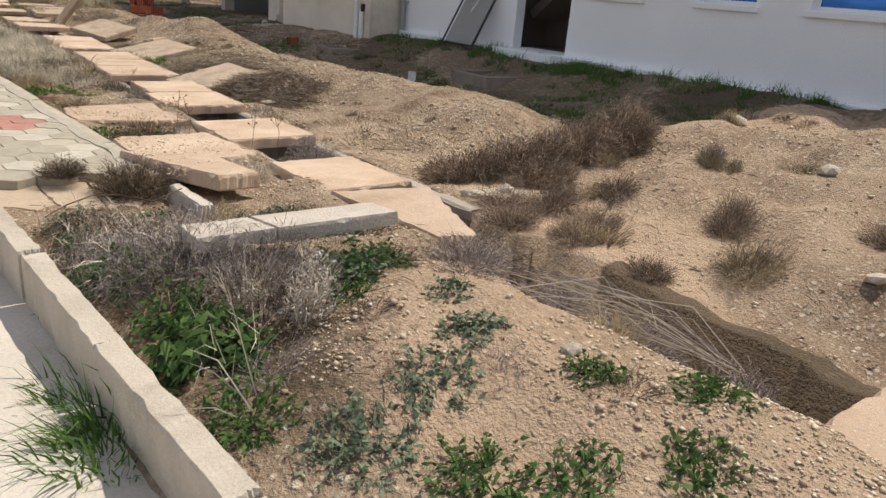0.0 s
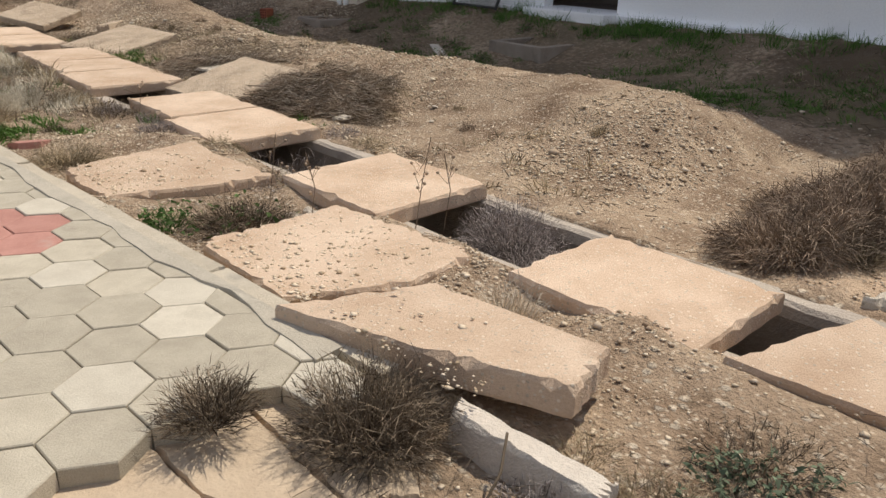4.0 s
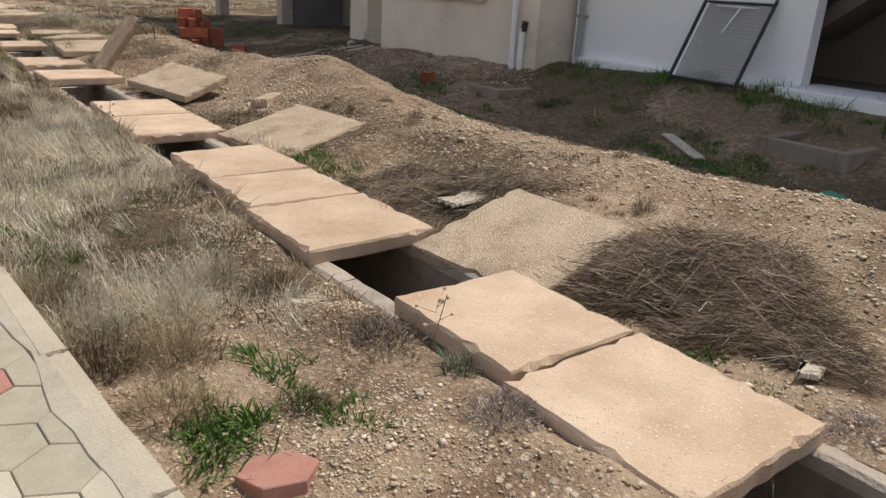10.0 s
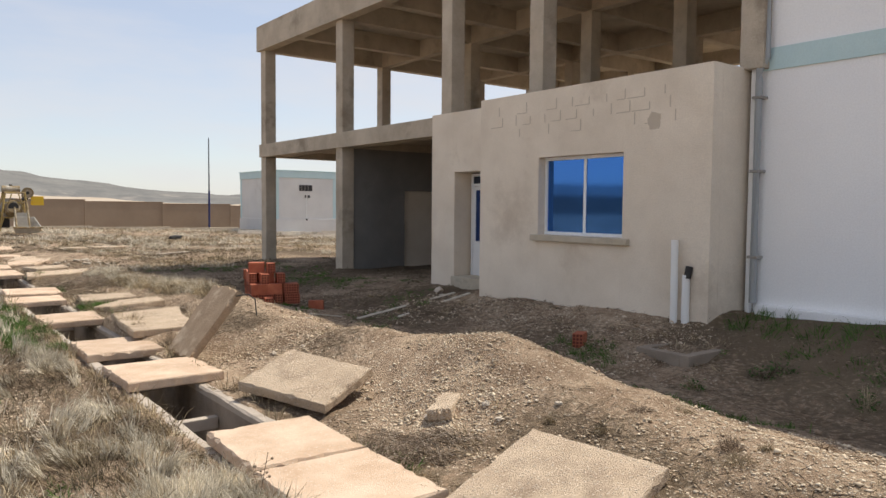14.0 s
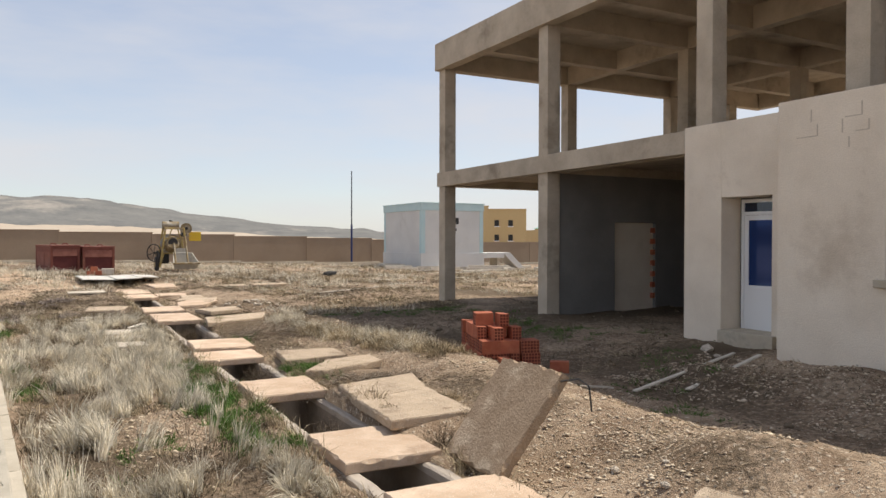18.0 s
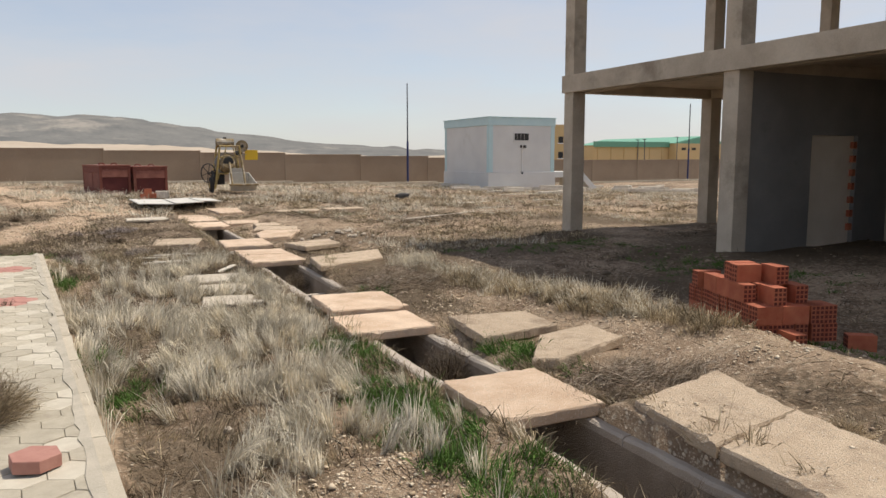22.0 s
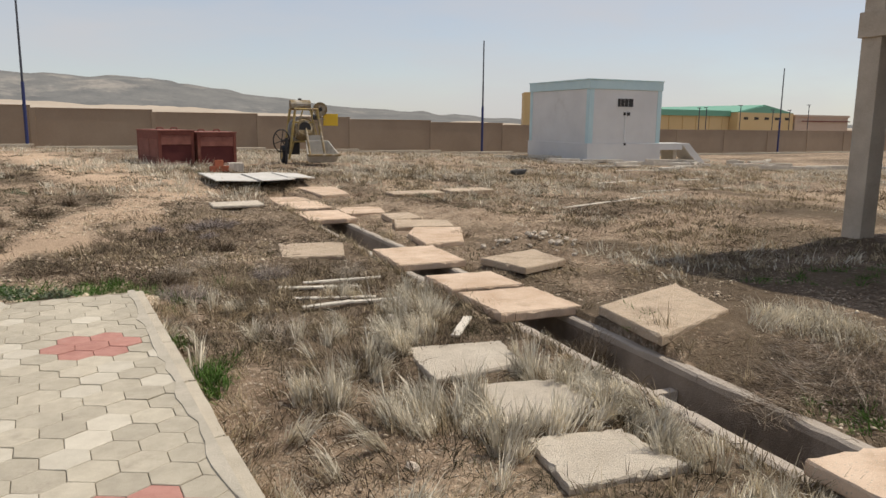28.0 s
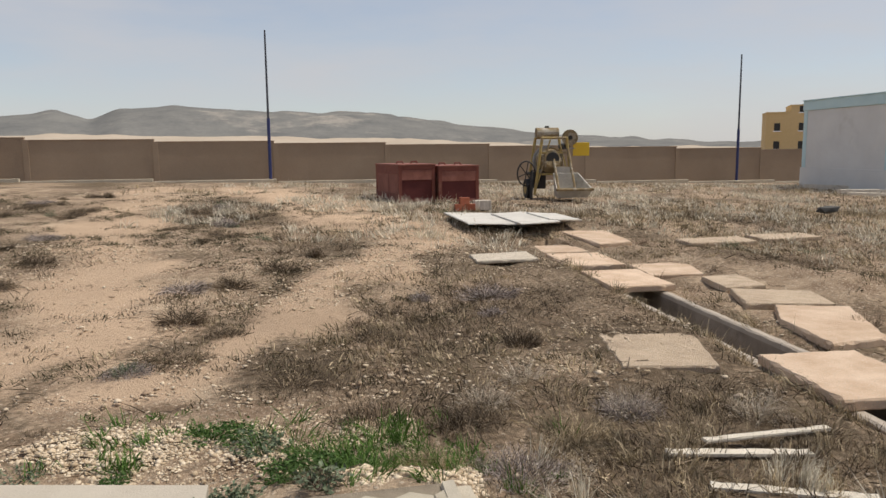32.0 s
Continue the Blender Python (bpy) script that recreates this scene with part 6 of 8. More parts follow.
    part("brace", rod((-0.68, -0.56, 0.35), (-0.1, -0.52, 2.28), 0.03, 6), YELLOW, m)
    part("brace", rod((0.72, -0.56, 0.35), (0.2, -0.52, 2.28), 0.03, 6), YELLOW, m)


mixer(6.35, 51.2, gz(6.5, 50.8) - 0.02, 0)

# sheets over the channel head
sb = empty("cover_sheets", pose(0, 0, 0), label="pale sheets laid over the dark channel head on blocks", category="sheet")
for i, (x0, y0, x1, y1, t) in enumerate(((1.5, 41.6, 2.9, 44.9, 2), (2.75, 41.2, 3.75, 44.2, -2), (3.6, 41.6, 4.45, 43.6, 3))):
    p = part("sheet", slab_bm([(-(x1 - x0) / 2, -(y1 - y0) / 2), ((x1 - x0) / 2, -(y1 - y0) / 2), ((x1 - x0) / 2, (y1 - y0) / 2), (-(x1 - x0) / 2, (y1 - y0) / 2)], 0.04, 500 + i), SHEET, sb)
    p.matrix_basis = pose((x0 + x1) / 2, (y0 + y1) / 2, gz((x0 + x1) / 2, (y0 + y1) / 2) + 0.17 + 0.05 * (i % 2), 0, t, 3)
for x, y in ((2.1, 43.2), (3.2, 42.6), (4.1, 42.8)):
    part("support_block", box(x, y, gz(x, y) - 0.1, x + 0.4, y + 0.4, gz(x, y) + 0.16, 0.02), CHAN_IN, sb)

for i, (x, y, z, a) in enumerate(((2.05, 45.9, 0.0, 8), (2.4, 46.0, 0.0, -4), (2.2, 45.95, 0.2, 12))):
    ob = new("hollow_brick", BRK)
    ob.matrix_basis = pose(x, y, gz(2.2, 45.9) + z + 0.02, 0, 0, a)
    tagged(ob, "red hollow clay brick dropped beside the pale sheets", "brick", "bricks by the channel head")
ob = part("plaster_block", slab_bm([(-0.26, -0.15), (0.26, -0.15), (0.24, 0.15), (-0.25, 0.14)], 0.3, 512, chip=0.012), BEAM)
ob.matrix_basis = pose(2.8, 46.2, gz(2.8, 46.2) - 0.02, 0, 0, 6)
tagged(ob, "white plaster block beside the pale sheets", "block")

# ---- pipes, manhole, grating, planks ----
pb = empty("inspection_box", pose(0, 0, 0), label="shallow square concrete inspection box open at the top", category="manhole", group="inspection boxes")


def frame_box(parent, x0, y0, x1, y1, z, w=0.14, h=0.3):
    part("rim_side", box(x0, y0, z - h, x1, y0 + w, z, 0.015), CHAN_IN, parent)
    part("rim_side", box(x0, y1 - w, z - h, x1, y1, z, 0.015), CHAN_IN, parent)
    part("rim_side", box(x0, y0 + w, z - h, x0 + w, y1 - w, z, 0.015), CHAN_IN, parent)
    part("rim_side", box(x1 - w, y0 + w, z - h, x1, y1 - w, z, 0.015), CHAN_IN, parent)
    part("box_floor", box(x0 + w, y0 + w, z - h, x1 - w, y1 - w, z - h + 0.04), CHAN_IN, parent)


frame_box(pb, 9.0, 10.25, 10.05, 11.1, gz(9.5, 10.7) + 0.05)
pm = empty("inspection_box", pose(0, 0, 0), label="sunken square concrete inspection box in the shaded grass", category="manhole", group="inspection boxes")
frame_box(pm, 9.2, 4.6, 10.6, 5.7, gz(9.9, 5.1) + 0.03)
vp = empty("vent_pipes", pose(10.30, 11.32, -0.3), label="two white plastic waste pipes rising from the ground", category="pipe")
part("tall_pipe", rod((0, 0.1, 0), (0.0, 0.11, 1.47), 0.055, 14), PVC, vp)
part("short_pipe", rod((0.06, -0.06, 0), (0.06, -0.06, 0.95), 0.06, 14), PVC, vp)
part("cap", rod((0.06, -0.08, 0.9), (0.08, -0.1, 1.08), 0.055, 12), DARK, vp, "dark elbow cap")
gt = empty("steel_grating", pose(10.78, 7.68, gz(10.78, 7.7) + 0.04, 0, 27, -4), label="rusty steel mesh panel leaning on the white wall", category="grating")
GX = 0.61
for yy in (-GX, GX):
    part("side_bar", rod((0, yy, 0), (0, yy, 1.36), 0.028, 8), DARK, gt)
    part("hoop", tube([(0, yy, 1.36), (-0.02, yy - 0.05, 1.48), (-0.02, yy + 0.05, 1.48), (0, yy, 1.36)], 0.012), DARK, gt)
for zz in (0.03, 1.3):
    part("end_bar", rod((0, -GX, zz), (0, GX, zz), 0.024, 8), DARK, gt)
part("brace", rod((-0.03, -0.1, 1.25), (-0.03, 0.02, 0.8), 0.016, 6), PVC, gt)
part("brace", rod((-0.03, -0.4, 1.22), (-0.03, 0.35, 1.23), 0.012, 6), PVC, gt)
part("inner_bar", rod((0, GX - 0.07, 0.03), (0, GX - 0.07, 1.3), 0.018, 6), PVC, gt)
MESHM = mat("mesh_wire", (0.38, 0.37, 0.355), (0.47, 0.455, 0.43), 5, 0.7, 0.2, 60)
for k in range(46):
    yy = -GX + 0.05 + k * (2 * GX - 0.1) / 45
    part("wire", box(-0.004, yy - 0.005, 0.04, 0.004, yy + 0.005, 1.3), MESHM, gt)
for k in range(20):
    part("cross_wire", rod((0.010, -GX, 0.09 + k * 0.061), (0.010, GX, 0.09 + k * 0.061), 0.005, 5), MESHM, gt)


def plank(a, b, w, th, label, name="timber_plank"):
    a, b = Vector((a[0], a[1], gz(*a) + th * 0.6 + 0.015)), Vector((b[0], b[1], gz(*b) + th * 0.6 + 0.015))
    ln = (b - a).length
    ob = part(name, slab_bm([(-ln / 2, -w / 2), (ln / 2, -w / 2), (ln / 2, w / 2), (-ln / 2, w / 2)], th, int(a.x * 91 + a.y * 17) % 9999, chip=0.006), TIMBER)
    d = b - a
    ob.matrix_basis = pose(*((a + b) / 2), 0, -math.degrees(math.atan2(d.z, d.to_2d().length)), math.degrees(math.atan2(d.y, d.x)))
    tagged(ob, label, "plank", "scattered planks")


for a, b, w, lab in (((0.79, 28.48), (1.85, 28.41), 0.10, "weathered grey plank lying in dry grass"), ((1.14, 28.62), (2.24, 28.78), 0.07, "thin weathered batten lying in dry grass"),
                     ((0.88, 28.03), (1.78, 27.63), 0.10, "weathered grey plank lying in dry grass"), ((0.84, 27.32), (1.43, 27.36), 0.09, "short weathered plank lying in dry grass"), ((1.4, 27.32), (2.08, 27.40), 0.07, "short weathered batten lying in dry grass"),
                     ((6.6, 16.1), (7.36, 16.46), 0.10, "weathered plank end lying on trodden soil"), ((7.6, 16.25), (10.4, 16.95), 0.06, "long weathered plank lying towards the doorway"), ((8.3, 15.95), (10.4, 16.45), 0.07, "long grey plank lying towards the doorway"),
                     ((9.1, 6.9), (8.45, 5.94), 0.16, "pale plank lying in shaded grass"), 
                     ((2.3, 26.2), (1.95, 25.75), 0.09, "short pale offcut in dry grass"), ((9.5, 35.5), (12.5, 36.2), 0.12, "long timber lying in the field"), ((13.5, 37.5), (17.5, 37.9), 0.15, "long timber lying in the field"), ((14, 40.5), (17, 41.5), 0.15, "long timber lying in the field"), ((18, 41), (22, 42), 0.15, "long timber lying in the field"), ((20, 47.5), (24, 48), 0.2, "long timber lying in the field"), ((30, 46), (35, 47.5), 0.2, "long timber lying in the field")):
    plank(a, b, w, 0.024, lab)
for i in range(46):
    a = random.Random(40 + i)
    x, y = a.uniform(21, 46), a.uniform(43, 58)
    plank((x, y), (x + a.uniform(-2.8, 2.8), y + a.uniform(-1, 1)), a.uniform(0.14, 0.26), a.uniform(0.08, 0.2), "pale scrap timber heaped near the wall")


# ---- stones ----
def stone_mesh(name, seed, material=None):
    rs = np.random.RandomState(seed)
    bm = bmesh.new()
    bmesh.ops.create_icosphere(bm, subdivisions=1, radius=1.0)
    ax = Vector((1, rs.uniform(0.6, 0.95), rs.uniform(0.4, 0.65)))
    for v in bm.verts:
        k = 1 + 0.3 * noise.noise(v.co * 1.3 + Vector((seed, 0, 0))) + float(rs.uniform(-0.16, 0.16))
        v.co = Vector((v.co.x * ax.x, v.co.y * ax.y, v.co.z * ax.z)) * k
    me = bpy.data.meshes.new(name)
    bm.to_mesh(me)
    bm.free()
    me.materials.append(material or STONE)
    return me


SM = [stone_mesh("stone_a", 1), stone_mesh("stone_b", 2), stone_mesh("stone_c", 3), stone_mesh("stone_d", 4)]
rs_ = random.Random(21)
SPOTS = [(4.9, 2.2, 0.04), (4.55, 1.85, 0.03), (2.15, 4.1, 0.03), (2.35, 3.0, 0.03), (1.85, 4.25, 0.03), (2.4, 0.35, 0.06), (2.3, 0.42, 0.05), (2.45, 0.5, 0.05), (2.2, 0.5, 0.05), (2.5, 0.3, 0.04), (5.2, 6.4, 0.06), (5.0, 9.6, 0.05), (4.9, 9.3, 0.06), (5.3, 9.0, 0.04), (6.4, 7.9, 0.03), (4.6, 9.9, 0.06),
         (3.0, 13.1, 0.16), (4.55, 12.6, 0.05), (4.85, 12.9, 0.04), (4.6, 13.2, 0.06), (10.4, 17.5, 0.13), (10.2, 17.1, 0.09), (0.9, 18.3, 0.05), (1.2, 20.9, 0.06), (1.6, 26.6, 0.06), (0.6, 23.4, 0.06), (5.6, 20.6, 0.07), (5.9, 14.9, 0.06), (6.6, -2.2, 0.1), (5.6, -3.6, 0.08), (4.3, -4.6, 0.09), (5.2, -5.2, 0.1), (3.9, -2.1, 0.08), (2.9, -3.9, 0.04), (2.0, -4.6, 0.04), (3.15, 19.9, 0.14), (3.0, 25.0, 0.2), (3.2, 18.9, 0.15)]
for x, y, r in SPOTS:
    ob = new("stone", rs_.choice(SM))
    inch = 2.8 < x < 3.45
    ob.matrix_basis = pose(x, y, (-0.93 if inch else gz(x, y)) + r * 0.3, rs_.uniform(-15, 15), rs_.uniform(-15, 15), rs_.uniform(0, 360)) @ Matrix.Scale(r, 4)
    tagged(ob, "rough pale limestone lump lying on the soil", "stone", "loose stones")
RUB = random.Random(77)
for i in range(46):
    x, y, r = RUB.gauss(5.7, 0.5), RUB.gauss(30.5, 0.35), RUB.uniform(0.025, 0.085)
    ob = new("stone", RUB.choice(SM))
    ob.matrix_basis = pose(x, y, gz(x, y) + r * 0.3, RUB.uniform(-20, 20), RUB.uniform(-20, 20), RUB.uniform(0, 360)) @ Matrix.Scale(r, 4)
    tagged(ob, "pale broken rubble lump heaped on the bank", "stone", "rubble heap")
# flat chip of concrete on the bank, white scraps
for o, z, lab in (([(3.99, 5.19), (4.2, 5.17), (4.3, 5.24), (4.46, 5.1), (4.3, 4.98), (4.02, 4.95)], gz(4.2, 5.08) + 0.11, "thin broken concrete flake on brushwood"), ([(2.33, 4.2), (2.52, 4.2), (2.54, 4.09), (2.36, 4.06)], gz(2.44, 4.14) + 0.012, "pale paper-thin scrap in the grass"), ([(3.8, 2.25), (3.95, 2.3), (3.97, 2.2), (3.85, 2.17)], -0.13, "pale stone flake beside the brush")):
    add_slab(o, z, SLAB_PALE, lab, int(o[0][0] * 100), th=0.022, group="", name="concrete_flake", category="rubble")
ob = new("scrap_lump", stone_mesh("lump", 9, DARK))
ob.matrix_basis = pose(12.85, 44.0, gz(12.85, 44) + 0.15) @ Matrix.Diagonal((0.42, 0.25, 0.3, 1))
tagged(ob, "black scorched lump of scrap lying in the field", "scrap")
gb = part("green_bag", slab_bm([(-0.16, -0.1), (0.1, -0.13), (0.18, 0.04), (0.0, 0.13), (-0.15, 0.08)], 0.06, 71, chip=0.02), plain("green_plastic", (0.05, 0.32, 0.22), 0.5))
gb.matrix_basis = pose(7.9, 4.1, gz(7.9, 4.1) - 0.01, 8, -5, 20)
tagged(gb, "crumpled green plastic bag in shaded weeds", "bag")


# ---- vegetation ----
def tri_mesh(name, V, T, material):
    me = bpy.data.meshes.new(name)
    V, T = np.asarray(V, np.float32), np.asarray(T, np.int32)
    me.vertices.add(len(V))
    me.vertices.foreach_set("co", V.ravel())
    me.loops.add(T.size)
    me.loops.foreach_set("vertex_index", T.ravel())
    me.polygons.add(len(T))
    me.polygons.foreach_set("loop_start", np.arange(0, T.size, 3, dtype=np.int32))
    me.update(calc_edges=True)
    me.validate()
    me.materials.append(material)
    return me


def ribbons(base, way, length, width, droop, rs):
    """Thin bent blades: base (n,3), way (n,3) unit, length, width and droop (n). Five corners and three triangles each."""
    n = len(base)
    length, width, droop = [np.broadcast_to(a, (n,))[:, None] for a in (length, width, droop)]
    side = np.cross(way, rs.normal(size=(n, 3)))
    side /= np.linalg.norm(side, axis=1, keepdims=True) + 1e-9
    down = np.array([[0, 0, -1.0]])
    bend = way * [[1, 1, 0]]
    mid = base + way * length * 0.55 + (down * 0.30 + bend * 0.15) * droop * length * 0.55
    tip = base + way * length + (down * 0.95 + bend * 0.35) * droop * length
    V = np.stack([base - side * width, base + side * width, mid - side * width * 0.75, mid + side * width * 0.75, tip], 1).reshape(-1, 3)
    o = np.arange(n)[:, None, None] * 5
    T = (np.array([[[0, 1, 3], [0, 3, 2], [2, 3, 4]]]) + o).reshape(-1, 3)
    return V, T


def join(parts):
    Vs, Ts, o = [], [], 0
    for V, T in parts:
        Vs.append(V)
        Ts.append(T + o)
        o += len(V)
    return np.concatenate(Vs), np.concatenate(Ts)


def tufts(centres, per, h, spread, lean, width, droop, rs, on=None):
    """Tufts of blades round centres (n,2); h (n) heights."""
    n = len(centres)
    h = np.repeat(np.broadcast_to(h, (n,)), per)
    c = np.repeat(centres, per, 0)
    off = rs.normal(size=c.shape) * spread
    xy = c + off
    z = ground_z(xy[:, 0], xy[:, 1]) - 0.01
    a = rs.uniform(0, 2 * np.pi, len(xy))
    l = np.abs(rs.normal(0, lean, len(xy)))
    field = np.stack([rnoise(centres[:, 0], centres[:, 1], 0.3, 61) * 0.6 - 0.12, rnoise(centres[:, 0], centres[:, 1], 0.3, 62) * 0.5 + 0.03], 1)
    wind = np.repeat(field + rs.normal(0, 0.12, (n, 2)), per, 0)
    way = np.stack([np.cos(a) * l + off[:, 0] / max(spread, 1e-3) * 0.22 * lean + wind[:, 0], np.sin(a) * l + off[:, 1] / max(spread, 1e-3) * 0.22 * lean + wind[:, 1], np.ones(len(xy))], 1)
    way /= np.linalg.norm(way, axis=1, keepdims=True)
    return ribbons(np.column_stack([xy, z]), way, h * rs.uniform(0.45, 1.1, len(xy)), width * rs.uniform(0.7, 1.4, len(xy)), np.abs(rs.normal(droop, 0.2, len(xy))), rs)


def scatter(n, x0, x1, y0, y1, keep, rs):
    """Random spots in a box, kept with the chance keep(x, y)."""
    p = np.column_stack([rs.uniform(x0, x1, n), rs.uniform(y0, y1, n)])
    return p[rs.uniform(size=n) < keep(p[:, 0], p[:, 1])]


def off_channel(x, y):
    return ((x < CH_L0 - 0.04) | (x > CH_R1 + 0.04) | (y > CH_Y1)).astype(float)


def off_paving(x, y):
    pr = path_r(y)
    walk_ = (x < pr + 0.03) & (y > PATH_Y0 - 0.1) & (y < PATH_Y1 + 0.05) & (x > -6)
    low_ = (x < 0.565 + 0.115 * (-1.9 - y) + 0.1) & (y <= PATH_Y0)
    house = ((x > 10.9) & (y < 29)) | ((x < -1.5) & (x > -5.3) & (y > 20) & (y < 28.7))
    return (~(walk_ | low_ | house)).astype(float)


def free(x, y):
    return off_channel(x, y) * off_paving(x, y)


SLAB_BOXES = [(min(p[0] for p in o) + 0.05, min(p[1] for p in o) + 0.05, max(p[0] for p in o) - 0.05, max(p[1] for p in o) - 0.05) for o, *_ in LOOSE] + [(3.5, 3.5, 4.3, 4.4), (3.6, 7.5, 4.7, 8.5), (3.6, 10.7, 4.5, 11.9)]


def off_slabs(x, y):
    k = np.ones_like(x)
    for a, b, c, d in SLAB_BOXES:
        k = np.where((x > a) & (x < c) & (y > b) & (y < d), 0, k)
    return k


rs = np.random.RandomState(11)
lim_ = lambda x, y: free(x, y) * off_slabs(x, y) * (1 - 0.84 * track_at(x, y))
open_soil = lambda x, y: (1 - 0.92 * smoothstep(1.72, 2.0, x + 0.3 * rnoise(x, y, 0.5, 64)) * (1 - smoothstep(5.6, 7.4, y))) * (1 - 0.95 * np.exp(-(((x - 1.45) / 0.5) ** 4 + ((y - 16.5) / 1.1) ** 4) * (1 + 0.7 * rnoise(x, y, 0.4, 65)))) * (1 - 0.9 * np.exp(-(((x - 1.6) / 0.42) ** 4 + ((y - 12.3) / 0.9) ** 4)))
straw = []
# tall pale grass between the walk and the channel
clump = lambda x, y: smoothstep(0.0, 0.4, rnoise(x, y, 0.5, 41) + 0.55 * rnoise(x, y, 2.2, 40))
dens = lambda x, y: lim_(x, y) * open_soil(x, y) * (0.25 + 0.75 * clump(x, y)) * smoothstep(3.3, 5.4, y + 0.9 * rnoise(x, y, 0.7, 55)) * (1 - 0.6 * smoothstep(27.5, 29, y))
c = scatter(3300, -0.9, 2.68, 3.2, 29, dens, rs)
straw.append(tufts(c, 30, rs.uniform(0.10, 0.34, len(c)) * (1 - 0.55 * smoothstep(2.15, 2.6, c[:, 0])), 0.05, 0.5, 0.0026, 0.4, rs))
wisp = []
dens = lambda x, y: lim_(x, y) * open_soil(x, y) * (0.04 + 0.96 * clump(x, y) ** 1.5) * (1 - 0.6 * smoothstep(2.2, 2.6, x)) * smoothstep(4.6, 6.5, y) * (1 - 0.9 * smoothstep(26, 28, y)) * (0.7 + 0.3 * smoothstep(7, 14, y))
c = scatter(5200, -0.9, 2.66, 4.2, 28.5, dens, rs)
wisp.append(tufts(c, 40, rs.uniform(0.24, 0.48, len(c)) * (0.65 + 0.35 * smoothstep(6, 14, c[:, 1])) * (1 - 0.5 * smoothstep(2.15, 2.6, c[:, 0])), 0.022, 0.22, 0.0029, 0.42, rs))
c = scatter(1500, -0.9, 2.66, 13, 26, dens, rs)
wisp.append(tufts(c, 46, rs.uniform(0.34, 0.6, len(c)) * (1 - 0.55 * smoothstep(2.1, 2.6, c[:, 0])), 0.02, 0.18, 0.0034, 0.42, rs))
c = scatter(2900, 1.0, 2.66, 3.6, 9.5, lambda x, y: lim_(x, y) * open_soil(x, y) * (0.25 + 0.75 * clump(x, y)) * smoothstep(3.4, 5.2, y + 0.9 * rnoise(x, y, 0.7, 55)), rs)
wisp.append(tufts(c, 34, rs.uniform(0.14, 0.34, len(c)), 0.045, 0.4, 0.0018, 0.4, rs))
t_ = rs.uniform(0.36, 1, 190)
c = np.column_stack([5.0 + 1.3 * (1 - t_) + rs.normal(0, 0.16, 190), 16.0 + t_ * 9.0])
wisp.append(tufts(c, 34, rs.uniform(0.22, 0.42, 190), 0.05, 0.35, 0.0036, 0.4, rs))
c = scatter(900, -7, 10.5, 40, 60, lambda x, y: free(x, y) * smoothstep(0.0, 0.5, rnoise(x, y, 3.0, 49)), rs)
wisp.append(tufts(c, 20, rs.uniform(0.2, 0.5, len(c)), 0.12, 0.4, 0.009, 0.3, rs))
c = scatter(5200, 0, 36, 37, 63, lambda x, y: free(x, y) * np.clip(0.35 + 0.9 * rnoise(x, y, 2.4, 45), 0, 1) * (1 - track_at(x, y)), rs)
wisp.append(tufts(c, 12, rs.uniform(0.16, 0.42, len(c)), 0.12, 0.45, 0.010, 0.3, rs))
c = scatter(2600, 6, 26, 27, 42, lambda x, y: free(x, y) * np.clip(0.1 + 1.0 * rnoise(x, y, 2.0, 45), 0, 1), rs)
wisp.append(tufts(c, 14, rs.uniform(0.1, 0.3, len(c)), 0.1, 0.5, 0.0075, 0.35, rs))
V, T = join(wisp)
tagged(part("silver_grass", tri_mesh("silver_grass", V, T, STRAW_PALE), STRAW_PALE), "tall silvery dead grass leaning in wisps", "grass", kind="stuff")
# open ground beyond
dens = lambda x, y: lim_(x, y) * np.clip(0.35 + 0.9 * rnoise(x, y, 1.7, 42), 0, 1) * smoothstep(-0.1, 0.9, rnoise(x, y, 6.0, 43) + 0.55)
c = scatter(8500, -8, 11, 27, 47, dens, rs)
straw.append(tufts(c, 13, rs.uniform(0.08, 0.26, len(c)), 0.08, 0.6, 0.0055, 0.4, rs))
c = scatter(5200, -12, 34, 40, 64, dens, rs)
straw.append(tufts(c, 9, rs.uniform(0.12, 0.40, len(c)), 0.12, 0.5, 0.012, 0.3, rs))
c = scatter(5200, 8, 30, 27, 50, lambda x, y: free(x, y) * np.clip(0.3 + 0.9 * rnoise(x, y, 1.8, 42), 0, 1), rs)
straw.append(tufts(c, 12, rs.uniform(0.08, 0.28, len(c)), 0.1, 0.6, 0.008, 0.4, rs))
# right bank and ridge
dens = lambda x, y: lim_(x, y) * np.clip(0.1 + 0.9 * rnoise(x, y, 1.2, 44), 0, 1)
c = scatter(1500, 3.6, 10.5, -0.2, 26, dens, rs)
straw.append(tufts(c, 16, rs.uniform(0.06, 0.2, len(c)), 0.05, 0.7, 0.0034, 0.4, rs))
# strip of tall grass on the ridge flank
t_ = rs.uniform(0.36, 1, 210)
c = np.column_stack([5.1 + 1.2 * (1 - t_) + rs.normal(0, 0.16, 210), 15.0 + t_ * 9.0])
straw.append(tufts(c, 34, rs.uniform(0.2, 0.42, 210), 0.06, 0.5, 0.004, 0.45, rs))
# along the channel rims
yy_ = rs.uniform(4, 38, 420)
c = np.column_stack([np.where(rs.uniform(size=420) < 0.65, 2.62, 3.64) + rs.normal(0, 0.05, 420), yy_])
straw.append(tufts(c, 20, rs.uniform(0.12, 0.36, 420), 0.04, 0.6, 0.0032, 0.4, rs))
V, T = join(straw)
tagged(part("dry_grass", tri_mesh("dry_grass", V, T, STRAW)  , STRAW), "pale dead grass in tufts over dry soil", "grass", kind="stuff")

